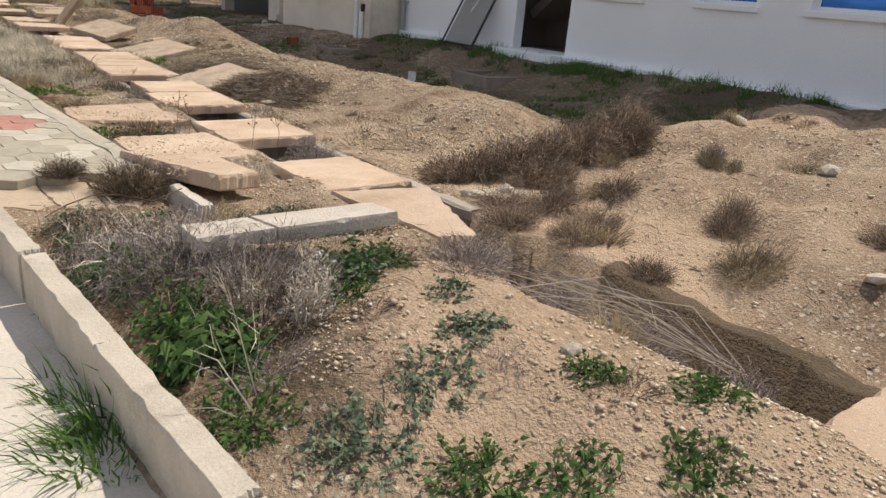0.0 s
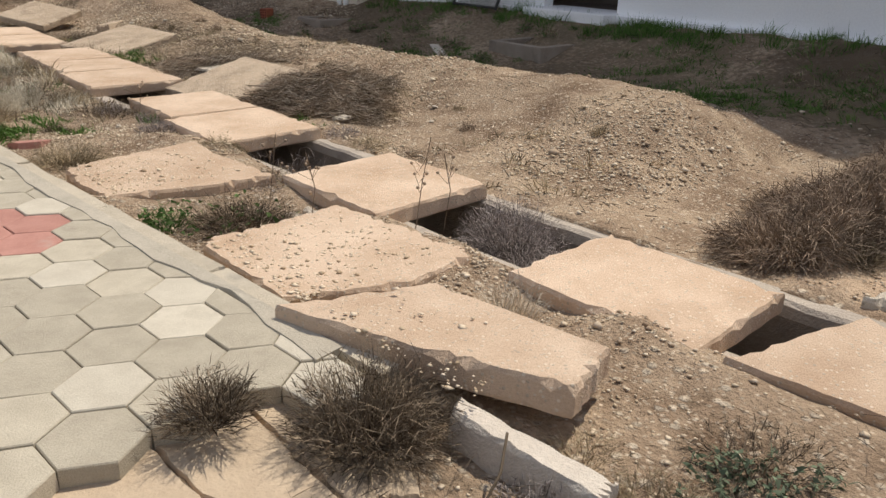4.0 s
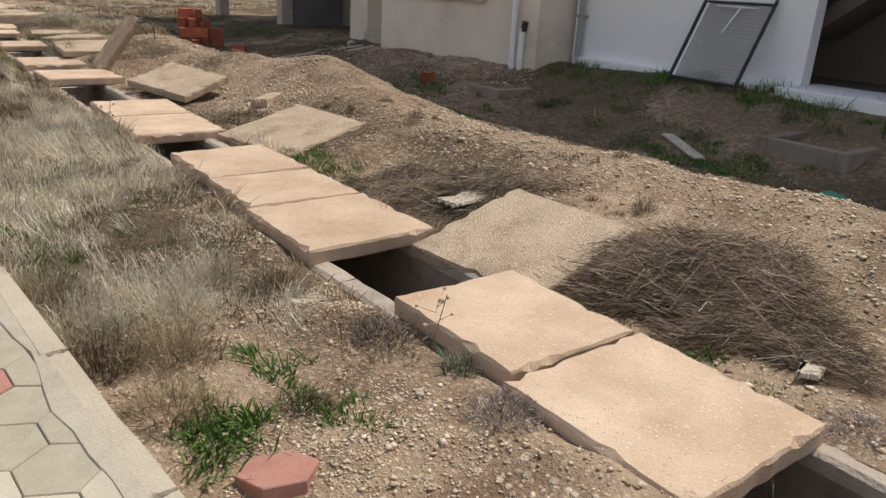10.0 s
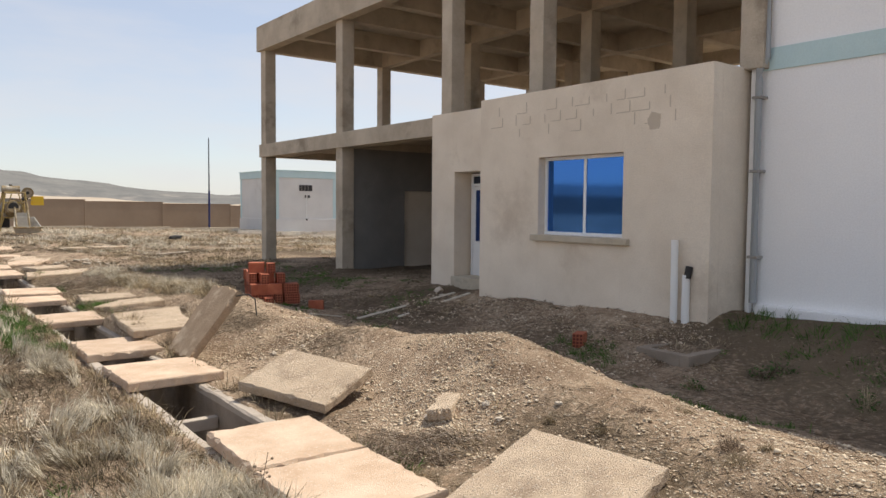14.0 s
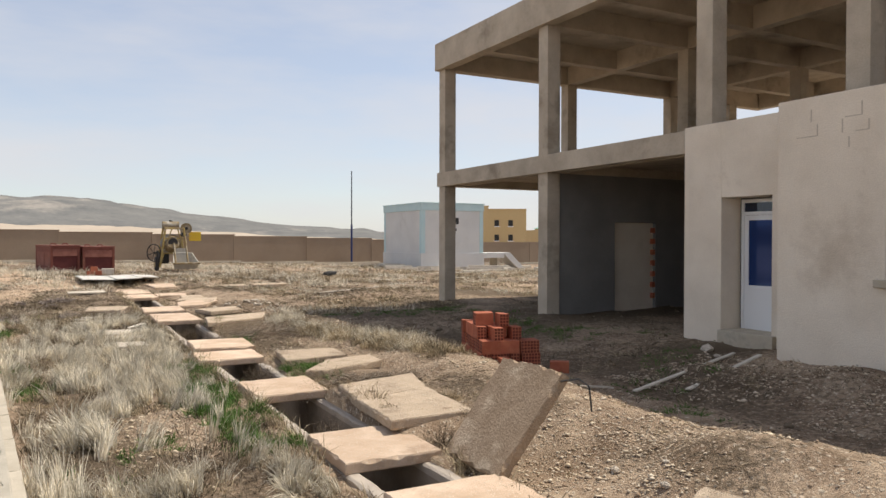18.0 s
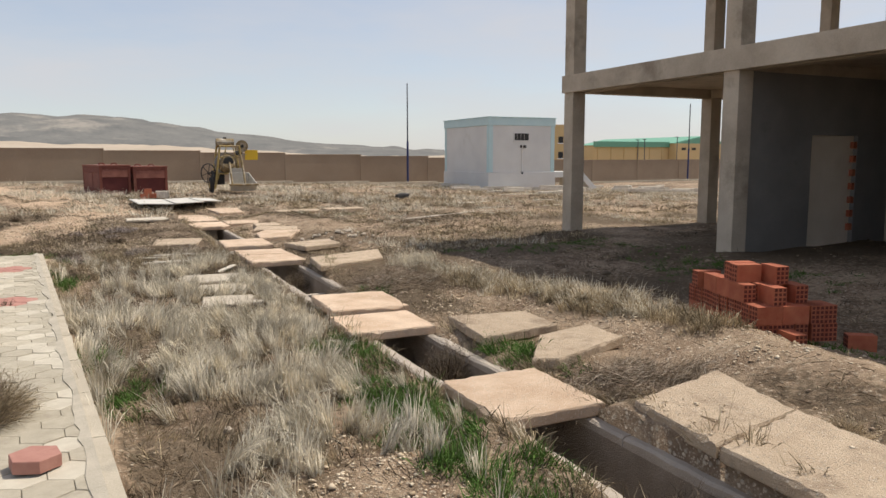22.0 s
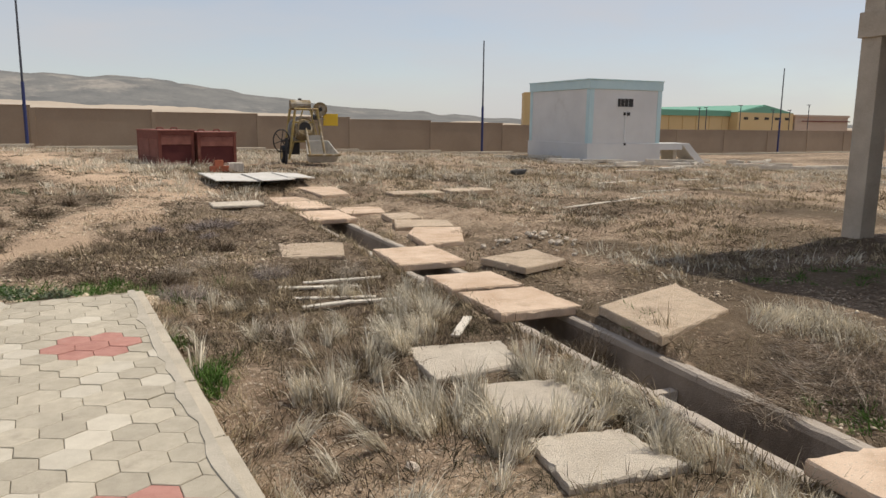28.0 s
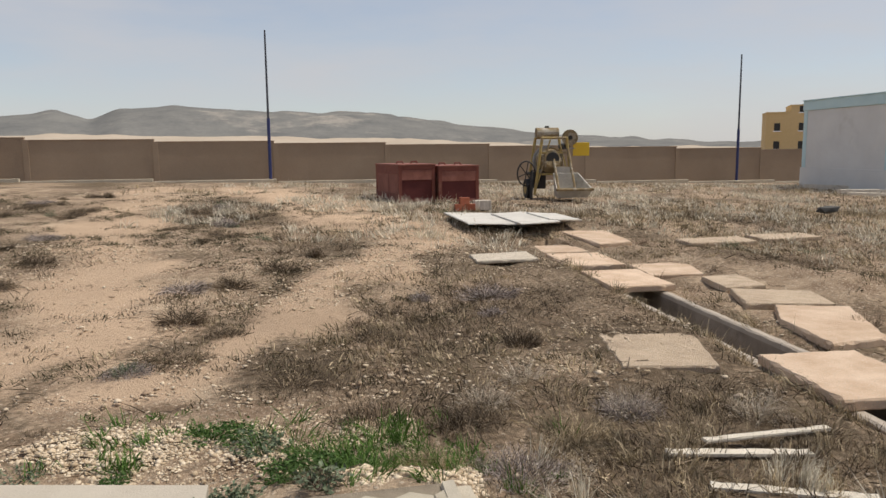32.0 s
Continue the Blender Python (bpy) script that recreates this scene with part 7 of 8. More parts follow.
# grey-brown stems and litter
lit = []
dens = lambda x, y: lim_(x, y) * np.clip(litter_at(x, y) + 0.12 + 0.3 * rnoise(x, y, 0.7, 17), 0, 1)
for n, x0, x1, y0, y1, ln, wd in ((34000, -2, 5.5, 2.5, 30, 0.15, 0.0026), (20000, -8, 12, 27, 46, 0.2, 0.005), (14000, 3.6, 10.8, -1, 27, 0.16, 0.0028), (5000, 0.8, 2.6, -5.2, -1.3, 0.09, 0.0014), (1500, 1.4, 2.7, -0.9, 3.5, 0.05, 0.0014), (6000, 3.6, 7.5, -6, 0, 0.12, 0.0022)):
    p = scatter(n, x0, x1, y0, y1, dens, rs)
    z = ground_z(p[:, 0], p[:, 1]) + rs.uniform(0.0, 0.03, len(p))
    a = rs.uniform(0, 2 * np.pi, len(p))
    way = np.stack([np.cos(a), np.sin(a), rs.uniform(-0.1, 0.55, len(p))], 1)
    way /= np.linalg.norm(way, axis=1, keepdims=True)
    lit.append(ribbons(np.column_stack([p, z]), way, rs.uniform(0.4, 1.3, len(p)) * ln, wd, rs.uniform(0, 0.3, len(p)), rs))
dens = lambda x, y: lim_(x, y) * (0.25 + 0.75 * open_soil(x, y)) * np.clip(0.5 + 0.9 * rnoise(x, y, 0.8, 46), 0, 1)
c = scatter(3600, -0.9, 2.66, 3.6, 30, dens, rs)
lit.append(tufts(c, 24, rs.uniform(0.06, 0.26, len(c)), 0.07, 0.9, 0.0028, 0.3, rs))
dens = lambda x, y: lim_(x, y) * np.clip(0.1 + 0.9 * rnoise(x, y, 2.2, 47), 0, 1)
c = scatter(9500, -9, 24, 28, 52, dens, rs)
lit.append(tufts(c, 17, rs.uniform(0.07, 0.22, len(c)), 0.1, 0.8, 0.0048, 0.3, rs))
dens = lambda x, y: lim_(x, y) * np.clip(0.25 + 1.1 * rnoise(x, y, 1.3, 48), 0, 1) * smoothstep(-3.2, -1.2, x + 0.25 * (y - 29))
c = scatter(2600, -4, 2.6, 28.2, 35, dens, rs)
lit.append(tufts(c, 18, rs.uniform(0.06, 0.2, len(c)), 0.08, 0.9, 0.0032, 0.3, rs))
V, T = join(lit)
tagged(part("dead_stems", tri_mesh("dead_stems", V, T, TWIG), TWIG), "grey-brown dead stems and plant litter on the ground", "plant litter", kind="stuff")

scrub = []
c = scatter(5200, -11, 12, 28.3, 52, lambda x, y: lim_(x, y) * (1 - track_at(x, y)) * smoothstep(-0.1, 0.5, rnoise(x, y, 1.1, 68) + 0.5 * rnoise(x, y, 3.0, 69)), rs)
scrub.append(tufts(c, 18, rs.uniform(0.05, 0.17, len(c)), 0.07, 0.9, 0.0042, 0.3, rs))
c = scatter(700, 7.0, 16, 12, 29, lambda x, y: off_channel(x, y) * smoothstep(-0.1, 0.5, rnoise(x, y, 1.2, 70)) * (1 - smoothstep(10.2, 10.4, x) * (1 - smoothstep(16.6, 18.8, y))), rs)
scrub.append(tufts(c, 16, rs.uniform(0.05, 0.16, len(c)), 0.09, 0.9, 0.0035, 0.3, rs))
c = scatter(2600, -0.9, 2.55, 3.8, 28, lambda x, y: lim_(x, y) * (0.2 + 0.8 * open_soil(x, y)) * smoothstep(-0.2, 0.4, rnoise(x, y, 0.4, 71)), rs)
scrub.append(tufts(c, 18, rs.uniform(0.06, 0.2, len(c)), 0.06, 0.8, 0.0024, 0.35, rs))
c = scatter(8500, -14, 0.6, 31, 54, lambda x, y: free(x, y) * off_slabs(x, y) * (1 - 0.85 * track_at(x, y) * (1 - smoothstep(35, 40, y))) * smoothstep(0.0, 0.4, rnoise(x, y, 0.8, 73) + 0.4 * rnoise(x, y, 2.4, 74)), rs)
scrub.append(tufts(c, 20, rs.uniform(0.04, 0.15, len(c)), 0.08, 0.9, 0.0036, 0.3, rs))
V, T = join(scrub)
tagged(part("dark_scrub", tri_mesh("dark_scrub", V, T, TWIG_DARK), TWIG_DARK), "dark low scrub in patches on open ground", "scrub", kind="stuff")

# green grass
gr = []
for x, y, n, s, h in ((2.12, 17.7, 44, 0.2, 0.22), (2.1, 16.9, 34, 0.2, 0.2), (0.03, 20.6, 18, 0.1, 0.2), (0.24, 19.43, 16, 0.1, 0.2), (-0.32, 25.5, 16, 0.12, 0.2), (1.35, 16.0, 12, 0.12, 0.14), (3.78, 19.1, 24, 0.15, 0.22), (3.86, 7.16, 22, 0.18, 0.14), (3.85, 6.4, 14, 0.15, 0.12), (1.58, 3.1, 14, 0.06, 0.13), (2.03, 3.16, 10, 0.07, 0.1), (-1.5, 28.8, 26, 0.3, 0.26), (-1.0, 28.7, 22, 0.25, 0.25), (-2.9, 28.95, 18, 0.3, 0.22), (1.5, 4.4, 9, 0.12, 0.12), (2.2, 18.6, 12, 0.15, 0.18), (0.22, 19.2, 9, 0.1, 0.2), (0.05, 20.1, 12, 0.1, 0.22), (-0.35, 25.2, 10, 0.1, 0.18), (-0.6, 26.4, 8, 0.1, 0.16), (1.72, 3.3, 8, 0.07, 0.14), (1.95, 3.5, 8, 0.08, 0.12),
                      (3.75, 18.75, 20, 0.2, 0.2), (3.8, 9.6, 14, 0.18, 0.12), (3.78, 7.0, 10, 0.15, 0.12), (3.7, 2.6, 10, 0.15, 0.1), (1.45, 5.6, 10, 0.15, 0.16), (1.9, 7.2, 12, 0.2, 0.14), (3.75, 23.0, 10, 0.2, 0.16), (3.8, 25.4, 12, 0.15, 0.14), (0.67, -3.86, 30, 0.05, 0.27), (0.73, -4.22, 26, 0.05, 0.27), (0.65, -3.55, 14, 0.045, 0.24),
                      (-1.2, 28.6, 22, 0.35, 0.2), (-0.4, 28.5, 16, 0.3, 0.2), (-3.0, 28.9, 12, 0.3, 0.14), (1.6, 9.5, 9, 0.2, 0.15), (1.2, 12.5, 9, 0.2, 0.15), (0.9, 15.2, 8, 0.2, 0.15), (3.0, -3.0, 5, 0.1, 0.1), (2.7, 3.05, 8, 0.06, 0.14)):
    c = np.column_stack([rs.normal(x, s, n), rs.normal(y, s * 1.4, n)])
    k = off_paving(c[:, 0], c[:, 1]) * off_channel(c[:, 0], c[:, 1]) if y > -3 or x > 0.7 else np.where(c[:, 0] < 0.55 + 0.088 * (-1.9 - c[:, 1]), 1, 0)
    c = c[k > 0.5]
    if len(c):
        gr.append(tufts(c, 26, rs.uniform(0.5, 1.1, len(c)) * h * 1.15, 0.035, 0.6, 0.0038, 0.4, rs))
c = scatter(420, 2.0, 2.66, 15.2, 20.6, lambda x, y: free(x, y) * smoothstep(-0.5, 0.3, rnoise(x, y, 0.6, 66)), rs)
gr.append(tufts(c, 24, rs.uniform(0.1, 0.24, len(c)), 0.04, 0.5, 0.0034, 0.4, rs))
c = scatter(160, 1.9, 2.66, 4.5, 9.5, lambda x, y: free(x, y) * smoothstep(0.0, 0.5, rnoise(x, y, 0.6, 67)), rs)
gr.append(tufts(c, 16, rs.uniform(0.05, 0.12, len(c)), 0.04, 0.6, 0.0026, 0.4, rs))
dens = lambda x, y: lim_(x, y) * np.clip(-0.05 + 1.1 * rnoise(x, y, 1.5, 48), 0, 1) * smoothstep(6.7, 7.6, x)
c = scatter(3600, 6.6, 11.1, -2, 14, dens, rs)
gr.append(tufts(c, 24, rs.uniform(0.05, 0.18, len(c)), 0.06, 0.7, 0.0042, 0.4, rs))
c = scatter(420, 10.4, 11.2, -1, 10.6, lambda x, y: 0.3 + 0.7 * smoothstep(-0.2, 0.5, rnoise(x, y, 0.9, 54)), rs)
gr.append(tufts(c, 30, rs.uniform(0.12, 0.36, len(c)), 0.06, 0.45, 0.0042, 0.4, rs))
c = scatter(1700, 6.8, 11.1, 11, 27, lambda x, y: lim_(x, y) * np.clip(-0.1 + 1.3 * rnoise(x, y, 1.5, 48), 0, 1), rs)
gr.append(tufts(c, 22, rs.uniform(0.05, 0.17, len(c)), 0.06, 0.7, 0.0042, 0.4, rs))
V, T = join(gr)
tagged(part("green_grass", tri_mesh("green_grass", V, T, GREENS), GREENS), "short green grass and weeds in scattered patches", "grass", kind="stuff")


# gravel and clods
def pebbles(p, r, rs, lift=None):
    n = len(p)
    z = ground_z(p[:, 0], p[:, 1]) if lift is None else lift
    base = np.array([[1, 0, 0], [0, 1, 0], [-1, 0, 0], [0, -1, 0], [0, 0, 0.48], [0, 0, -0.5]])
    V = base[None] * rs.uniform(0.6, 1.25, (n, 6, 1)) + rs.normal(0, 0.12, (n, 6, 3))
    a = rs.uniform(0, 6.28, n)
    ca, sa = np.cos(a)[:, None], np.sin(a)[:, None]
    V = np.stack([V[..., 0] * ca - V[..., 1] * sa, V[..., 0] * sa + V[..., 1] * ca, V[..., 2]], -1) * np.broadcast_to(r, (n,))[:, None, None]
    V = V + np.column_stack([p, z + np.broadcast_to(r, (n,)) * 0.25])[:, None, :]
    F = np.array([[0, 1, 4], [1, 2, 4], [2, 3, 4], [3, 0, 4], [1, 0, 5], [2, 1, 5], [3, 2, 5], [0, 3, 5]])
    return V.reshape(-1, 3), (F[None] + np.arange(n)[:, None, None] * 6).reshape(-1, 3)


gv, pale, soilbits = [], [], []
d1 = lambda x, y: free(x, y) * off_slabs(x, y) * np.clip(0.35 + 0.8 * rnoise(x, y, 0.8, 51), 0.05, 1)
p = scatter(30000, 3.6, 7.0, -0.5, 14, d1, rs)
gv.append(pebbles(p, rs.gamma(1.6, 0.0034, len(p)) + 0.003, rs))
p = scatter(29000, 1.3, 2.7, -1.2, 5.2, d1, rs)
gv.append(pebbles(p, rs.gamma(1.5, 0.0026, len(p)) + 0.0025, rs))
p = scatter(26000, 0.9, 8.0, -6.5, -0.6, d1, rs)
gv.append(pebbles(p, rs.gamma(1.5, 0.0032, len(p)) + 0.0028, rs))
p = scatter(26000, 3.6, 7.5, 13, 28, d1, rs)
gv.append(pebbles(p, rs.gamma(1.6, 0.005, len(p)) + 0.004, rs))
p = scatter(36000, -8, 2.5, 27.6, 42, lambda x, y: d1(x, y) * (1 - 0.6 * litter_at(x, y)), rs)
gv.append(pebbles(p, rs.gamma(1.7, 0.0055, len(p)) + 0.005, rs))
p = scatter(7000, -1.5, 2.6, 4, 28, d1, rs)
gv.append(pebbles(p, rs.gamma(2.0, 0.004, len(p)) + 0.003, rs))
p = scatter(60000, 1.5, 2.66, 1.6, 6.8, lambda x, y: lim_(x, y) * np.clip(0.55 + 1.0 * rnoise(x, y, 0.6, 58), 0.0, 1) * smoothstep(1.35, 1.9, x), rs)
pale.append((p, rs.gamma(1.5, 0.0022, len(p)) + 0.0023))
p = scatter(34000, 3.6, 7.0, -0.4, 11, lambda x, y: lim_(x, y) * smoothstep(-0.15, 0.5, rnoise(x, y, 0.7, 59)), rs)
pale.append((p, rs.gamma(1.7, 0.0036, len(p)) + 0.0034))
p = scatter(9000, 0.8, 2.3, 11.2, 18.0, lambda x, y: free(x, y) * (1 - open_soil(x, y)), rs)
pale.append((p, rs.gamma(1.6, 0.0045, len(p)) + 0.004))
p = scatter(15000, 3.65, 6.6, 13.2, 27, lambda x, y: lim_(x, y) * smoothstep(-0.2, 0.5, rnoise(x, y, 0.8, 59)), rs)
pale.append((p, rs.gamma(1.6, 0.005, len(p)) + 0.0045))
p = scatter(12000, 4.2, 7.0, 9.2, 13.6, lambda x, y: lim_(x, y) * np.clip(0.3 + rnoise(x, y, 0.7, 59), 0, 1), rs)
pale.append((p, rs.gamma(1.7, 0.0046, len(p)) + 0.004))
# crumbs on the slabs that were dragged aside
for x0, y0, x1, y1, zt, n in ((1.7, -0.62, 2.45, 0.15, -0.052, 900), (1.65, 1.15, 2.42, 1.85, -0.087, 800), (3.55, 15.15, 4.35, 16.9, -0.067, 420), (1.6, -1.6, 2.0, -0.9, 0.066, 160)):
    p = np.column_stack([x0 + (x1 - x0) * rs.beta(0.7, 1.3, n), y0 + (y1 - y0) * rs.beta(0.9, 1.2, n)])
    pale.append((p, rs.gamma(1.5, 0.0026, n) + 0.0024, np.full(n, zt)))
p = scatter(3000, 10.9, 16.3, 16.5, 28.6, lambda x, y: np.clip(0.1 + 0.9 * rnoise(x, y, 1.0, 56), 0, 1), rs)
soilbits.append((p, rs.gamma(1.4, 0.010, len(p)) + 0.008))
p = scatter(9000, 8.0, 10.4, 10.6, 17.5, lambda x, y: np.clip(0.4 + 0.9 * rnoise(x, y, 1.0, 56), 0, 1), rs)
gv.append(pebbles(p, rs.gamma(1.3, 0.006, len(p)) + 0.004, rs))
p = scatter(9000, 7.0, 11.0, 12.0, 30, lambda x, y: lim_(x, y) * np.clip(0.2 + 0.9 * rnoise(x, y, 1.2, 57), 0, 1), rs)
soilbits.append((p, rs.gamma(1.3, 0.010, len(p)) + 0.006))
# larger clods
p = scatter(1500, 3.7, 8.0, -6.5, 13, d1, rs)
gv.append(pebbles(p, rs.gamma(1.5, 0.0065, len(p)) + 0.006, rs))
V, T = join(gv)
tagged(part("gravel", tri_mesh("gravel", V, T, PEBBLE), PEBBLE), "pale gravel and crumbled soil scattered over the ground", "gravel", kind="stuff")
p = np.column_stack([path_r(0) - PATH_W - np.abs(rs.normal(0.0, 0.12, 900)), rs.uniform(20.5, 28.0, 900)])
p[:, 0] -= 0.0835 * p[:, 1]
soilbits.append((p, rs.gamma(1.1, 0.008, 900) + 0.003, np.full(900, -0.2)))
V, T = join([pebbles(a, b, rs, *up) for a, b, *up in soilbits])
tagged(part("soil_crumbs", tri_mesh("soil_crumbs", V, T, CRUMB), CRUMB), "brown soil crumbs and rubble lying in the shade", "soil crumbs", kind="stuff")
V, T = join([pebbles(a, b, rs, *up) for a, b, *up in pale])
tagged(part("gravel_bank", tri_mesh("gravel_bank", V, T, GRAVEL_PALE), GRAVEL_PALE), "cream-coloured gravel over the spoil bank and the strip", "gravel", kind="stuff")
p = np.concatenate([scatter(16000, 1.25, 2.62, -5.6, -3.3, d1, rs), scatter(15000, 3.55, 8.0, -6.0, -1.2, d1, rs), scatter(6000, 1.2, 2.7, -3.3, -1.0, d1, rs)])
V, T = pebbles(p, rs.gamma(1.3, 0.0026, len(p)) + 0.002, rs)
tagged(part("gravel_mound", tri_mesh("gravel_mound", V, T, GRAVEL_PALE), GRAVEL_PALE), "cream-coloured gravel over the stony mounds", "gravel", kind="stuff")
# spread of pale gravel where the walk ends
q = scatter(16000, -1.85, -0.6, 27.78, 28.5, lambda x, y: np.clip(0.8 + 0.5 * rnoise(x, y, 0.5, 54), 0, 1) * free(x, y), rs)
p = scatter(92000, -6.5, -0.9, 28.2, 30.4, lambda x, y: np.exp(-((y - 29.05 - 0.1 * (x + 3)) / 0.42) ** 2) * np.clip(0.75 + 0.6 * rnoise(x, y, 0.9, 52), 0, 1), rs)
p = np.concatenate([p, q])
V, T = pebbles(p, rs.gamma(2.0, 0.004, len(p)) + 0.006, rs)
tagged(part("gravel_spread", tri_mesh("gravel_spread", V, T, GRAVEL_PALE), GRAVEL_PALE), "spread of cream-coloured gravel at the end of the walk", "gravel", kind="stuff")
p = scatter(60000, -12, 4, 30, 54, lambda x, y: free(x, y) * smoothstep(0.1, 0.5, rnoise(x, y, 2.6, 53)), rs)
V, T = pebbles(p, rs.gamma(1.6, 0.006, len(p)) + 0.006, rs)
tagged(part("gravel_patches", tri_mesh("gravel_patches", V, T, GRAVEL_PALE), GRAVEL_PALE), "pale gravel patches on the open ground", "gravel", kind="stuff")


def bush(x, y, r, h, n, material, label, seed, spread=1.0, leaves=0, leaf_mat=None, width=0.002, curl=0.35, name="dead_bush", category="bush", z=None, leaf_size=0.012, flat=0.0):
    """A bush of twigs that fork from the base, with small leaves if it has any."""
    rs = np.random.RandomState(seed)
    zb = gz(x, y) - 0.02 if z is None else z
    ob = empty(name, pose(x, y, zb), label=label, category=category)
    a = rs.uniform(0, 2 * np.pi, n)
    rr = np.sqrt(rs.uniform(0, 1, n))
    tipx, tipy = r * rr * np.cos(a), r * rr * np.sin(a)
    tipz = h * np.sqrt(np.clip(1 - (rr * 0.92) ** 2, 0.05, 1)) * rs.uniform(0.45, 1.1, n)
    bx, by = tipx * 0.35 * spread + rs.normal(0, r * 0.12, n), tipy * 0.35 * spread + rs.normal(0, r * 0.12, n)
    base = np.stack([bx, by, rs.uniform(-0.01, 0.04, n) * h], 1)
    d = np.stack([tipx, tipy, tipz], 1) - base
    ln = np.linalg.norm(d, axis=1)
    way = d / ln[:, None]
    if flat:
        way = way + np.stack([np.cos(rs.normal(0.9, 0.5, n)) * flat, -np.sin(rs.normal(0.3, 0.5, n)) * flat, -0.5 * flat * np.ones(n)], 1)
        way /= np.linalg.norm(way, axis=1, keepdims=True)
    main = ribbons(base, way, ln, width, np.abs(rs.normal(0, curl * 0.5, n)), rs)
    k = rs.randint(0, n, n * 3)
    f = rs.uniform(0.35, 0.95, n * 3)
    b2 = base[k] + way[k] * (ln[k] * f)[:, None] * 0.97
    w2 = way[k] + rs.normal(0, 0.55, (n * 3, 3))
    w2 /= np.linalg.norm(w2, axis=1, keepdims=True)
    b2[:, 2] = np.maximum(b2[:, 2], 0.005)
    fine = ribbons(b2, w2, ln[k] * rs.uniform(0.12, 0.38, n * 3), width * 0.6, np.abs(rs.normal(0, curl, n * 3)), rs)
    for nm, (V, T) in (("stem_mass", main), ("twig_mass", fine)):
        V[:, 2] = np.maximum(V[:, 2], 0.0)
        if z is None:
            V[:, 2] += np.clip(ground_z(V[:, 0] + x, V[:, 1] + y) - gz(x, y), -0.5 * r, 0.5 * r)
        part(nm, tri_mesh(nm, V, T, material), material, ob)["kind"] = "stuff"
    if leaves:
        k = rs.randint(0, n, leaves)
        f = rs.uniform(0.25, 1.0, leaves)
        b3 = base[k] + way[k] * (ln[k] * f)[:, None]
        b3[:, 2] = np.maximum(b3[:, 2], 0.01)
        w3 = rs.normal(0, 1, (leaves, 3)) * [[1, 1, 0.5]] + [[0, 0, 0.35]]
        w3 /= np.linalg.norm(w3, axis=1, keepdims=True)
        V, T = ribbons(b3, w3, leaf_size * 3.2 * rs.uniform(0.6, 1.4, leaves), leaf_size * rs.uniform(0.6, 1.2, leaves), 0.3, rs)
        if z is None:
            V[:, 2] += np.clip(ground_z(V[:, 0] + x, V[:, 1] + y) - gz(x, y), -0.5 * r, 0.5 * r)
        part("foliage", tri_mesh("foliage", V, T, leaf_mat), leaf_mat, ob)["kind"] = "stuff"
    return ob


def brush_heap(x, y, rx, ry, h, n, lay, label, seed, width=0.0022):
    """Cut twigs lying criss-cross in a low dome: lay is the main direction in degrees."""
    rs = np.random.RandomState(seed)
    ob = empty("brush_heap", pose(x, y, gz(x, y)), label=label, category="brush heap")

    # a few sheaves, each combed its own way, with a ragged outline
    sheaves = [(rs.uniform(-0.45, 0.45) * rx, rs.uniform(-0.45, 0.45) * ry, rs.normal(0, 0.42)) for _ in range(6)]

    def layer(n, material, top, name, w):
        a, rr = rs.uniform(0, 2 * np.pi, n), np.sqrt(rs.uniform(0, 1, n))
        rag = 1 + 0.22 * np.sin(3 * a + seed) + 0.14 * np.sin(7 * a + 2.0 * seed)
        px, py = rx * rr * rag * np.cos(a), ry * rr * rag * np.sin(a)
        lump = 0.72 + 0.5 * rnoise(px + seed, py, 0.28, 63)
        pz = h * np.clip(1 - rr ** 2, 0.04, 1) * lump * (rs.uniform(0.1, 1.0, n) if not top else rs.uniform(0.88, 1.12, n)) + 0.01
        near = np.argmin(np.stack([(px - sx) ** 2 + (py - sy) ** 2 for sx, sy, _ in sheaves]), 0)
        d = np.radians(lay) + np.array([sd for _, _, sd in sheaves])[near] + rs.normal(0, 0.42, n) + np.where(rs.uniform(size=n) < 0.15, 1.1, 0.0)
        ln = rs.uniform(0.10, 0.42, n) * max(rx, ry) / 0.7
        way = np.stack([np.cos(d), np.sin(d), rs.normal(0.06, 0.2, n)], 1)
        way /= np.linalg.norm(way, axis=1, keepdims=True)
        base = np.stack([px, py, pz], 1) - way * (ln * 0.5)[:, None]
        main = ribbons(base, way, ln, w * rs.uniform(0.4, 1.3, n), rs.normal(0.12, 0.38, n), rs)
        k = rs.randint(0, n, n)
        w2 = way[k] + rs.normal(0, 0.35, (n, 3))
        w2 /= np.linalg.norm(w2, axis=1, keepdims=True)
        fork = ribbons(base[k] + way[k] * (ln[k] * rs.uniform(0.3, 0.9, n))[:, None], w2, ln[k] * rs.uniform(0.15, 0.4, n), w * 0.6, 0.1, rs)
        V, T = join([main, fork])
        V[:, 2] = np.maximum(V[:, 2], 0.0) + np.clip(ground_z(V[:, 0] + x, V[:, 1] + y) - gz(x, y), -0.4, 0.4)
        part(name, tri_mesh(name, V, T, material), material, ob)["kind"] = "stuff"

    layer(int(n * 1.5), TWIG, False, "twig_mass", width * 0.85)
    layer(int(n * 0.6), TWIG_RED, True, "brown_twig_mass", width * 0.75)
    layer(n // 4, TWIG_PALE, True, "bleached_twig_mass", width * 0.65)


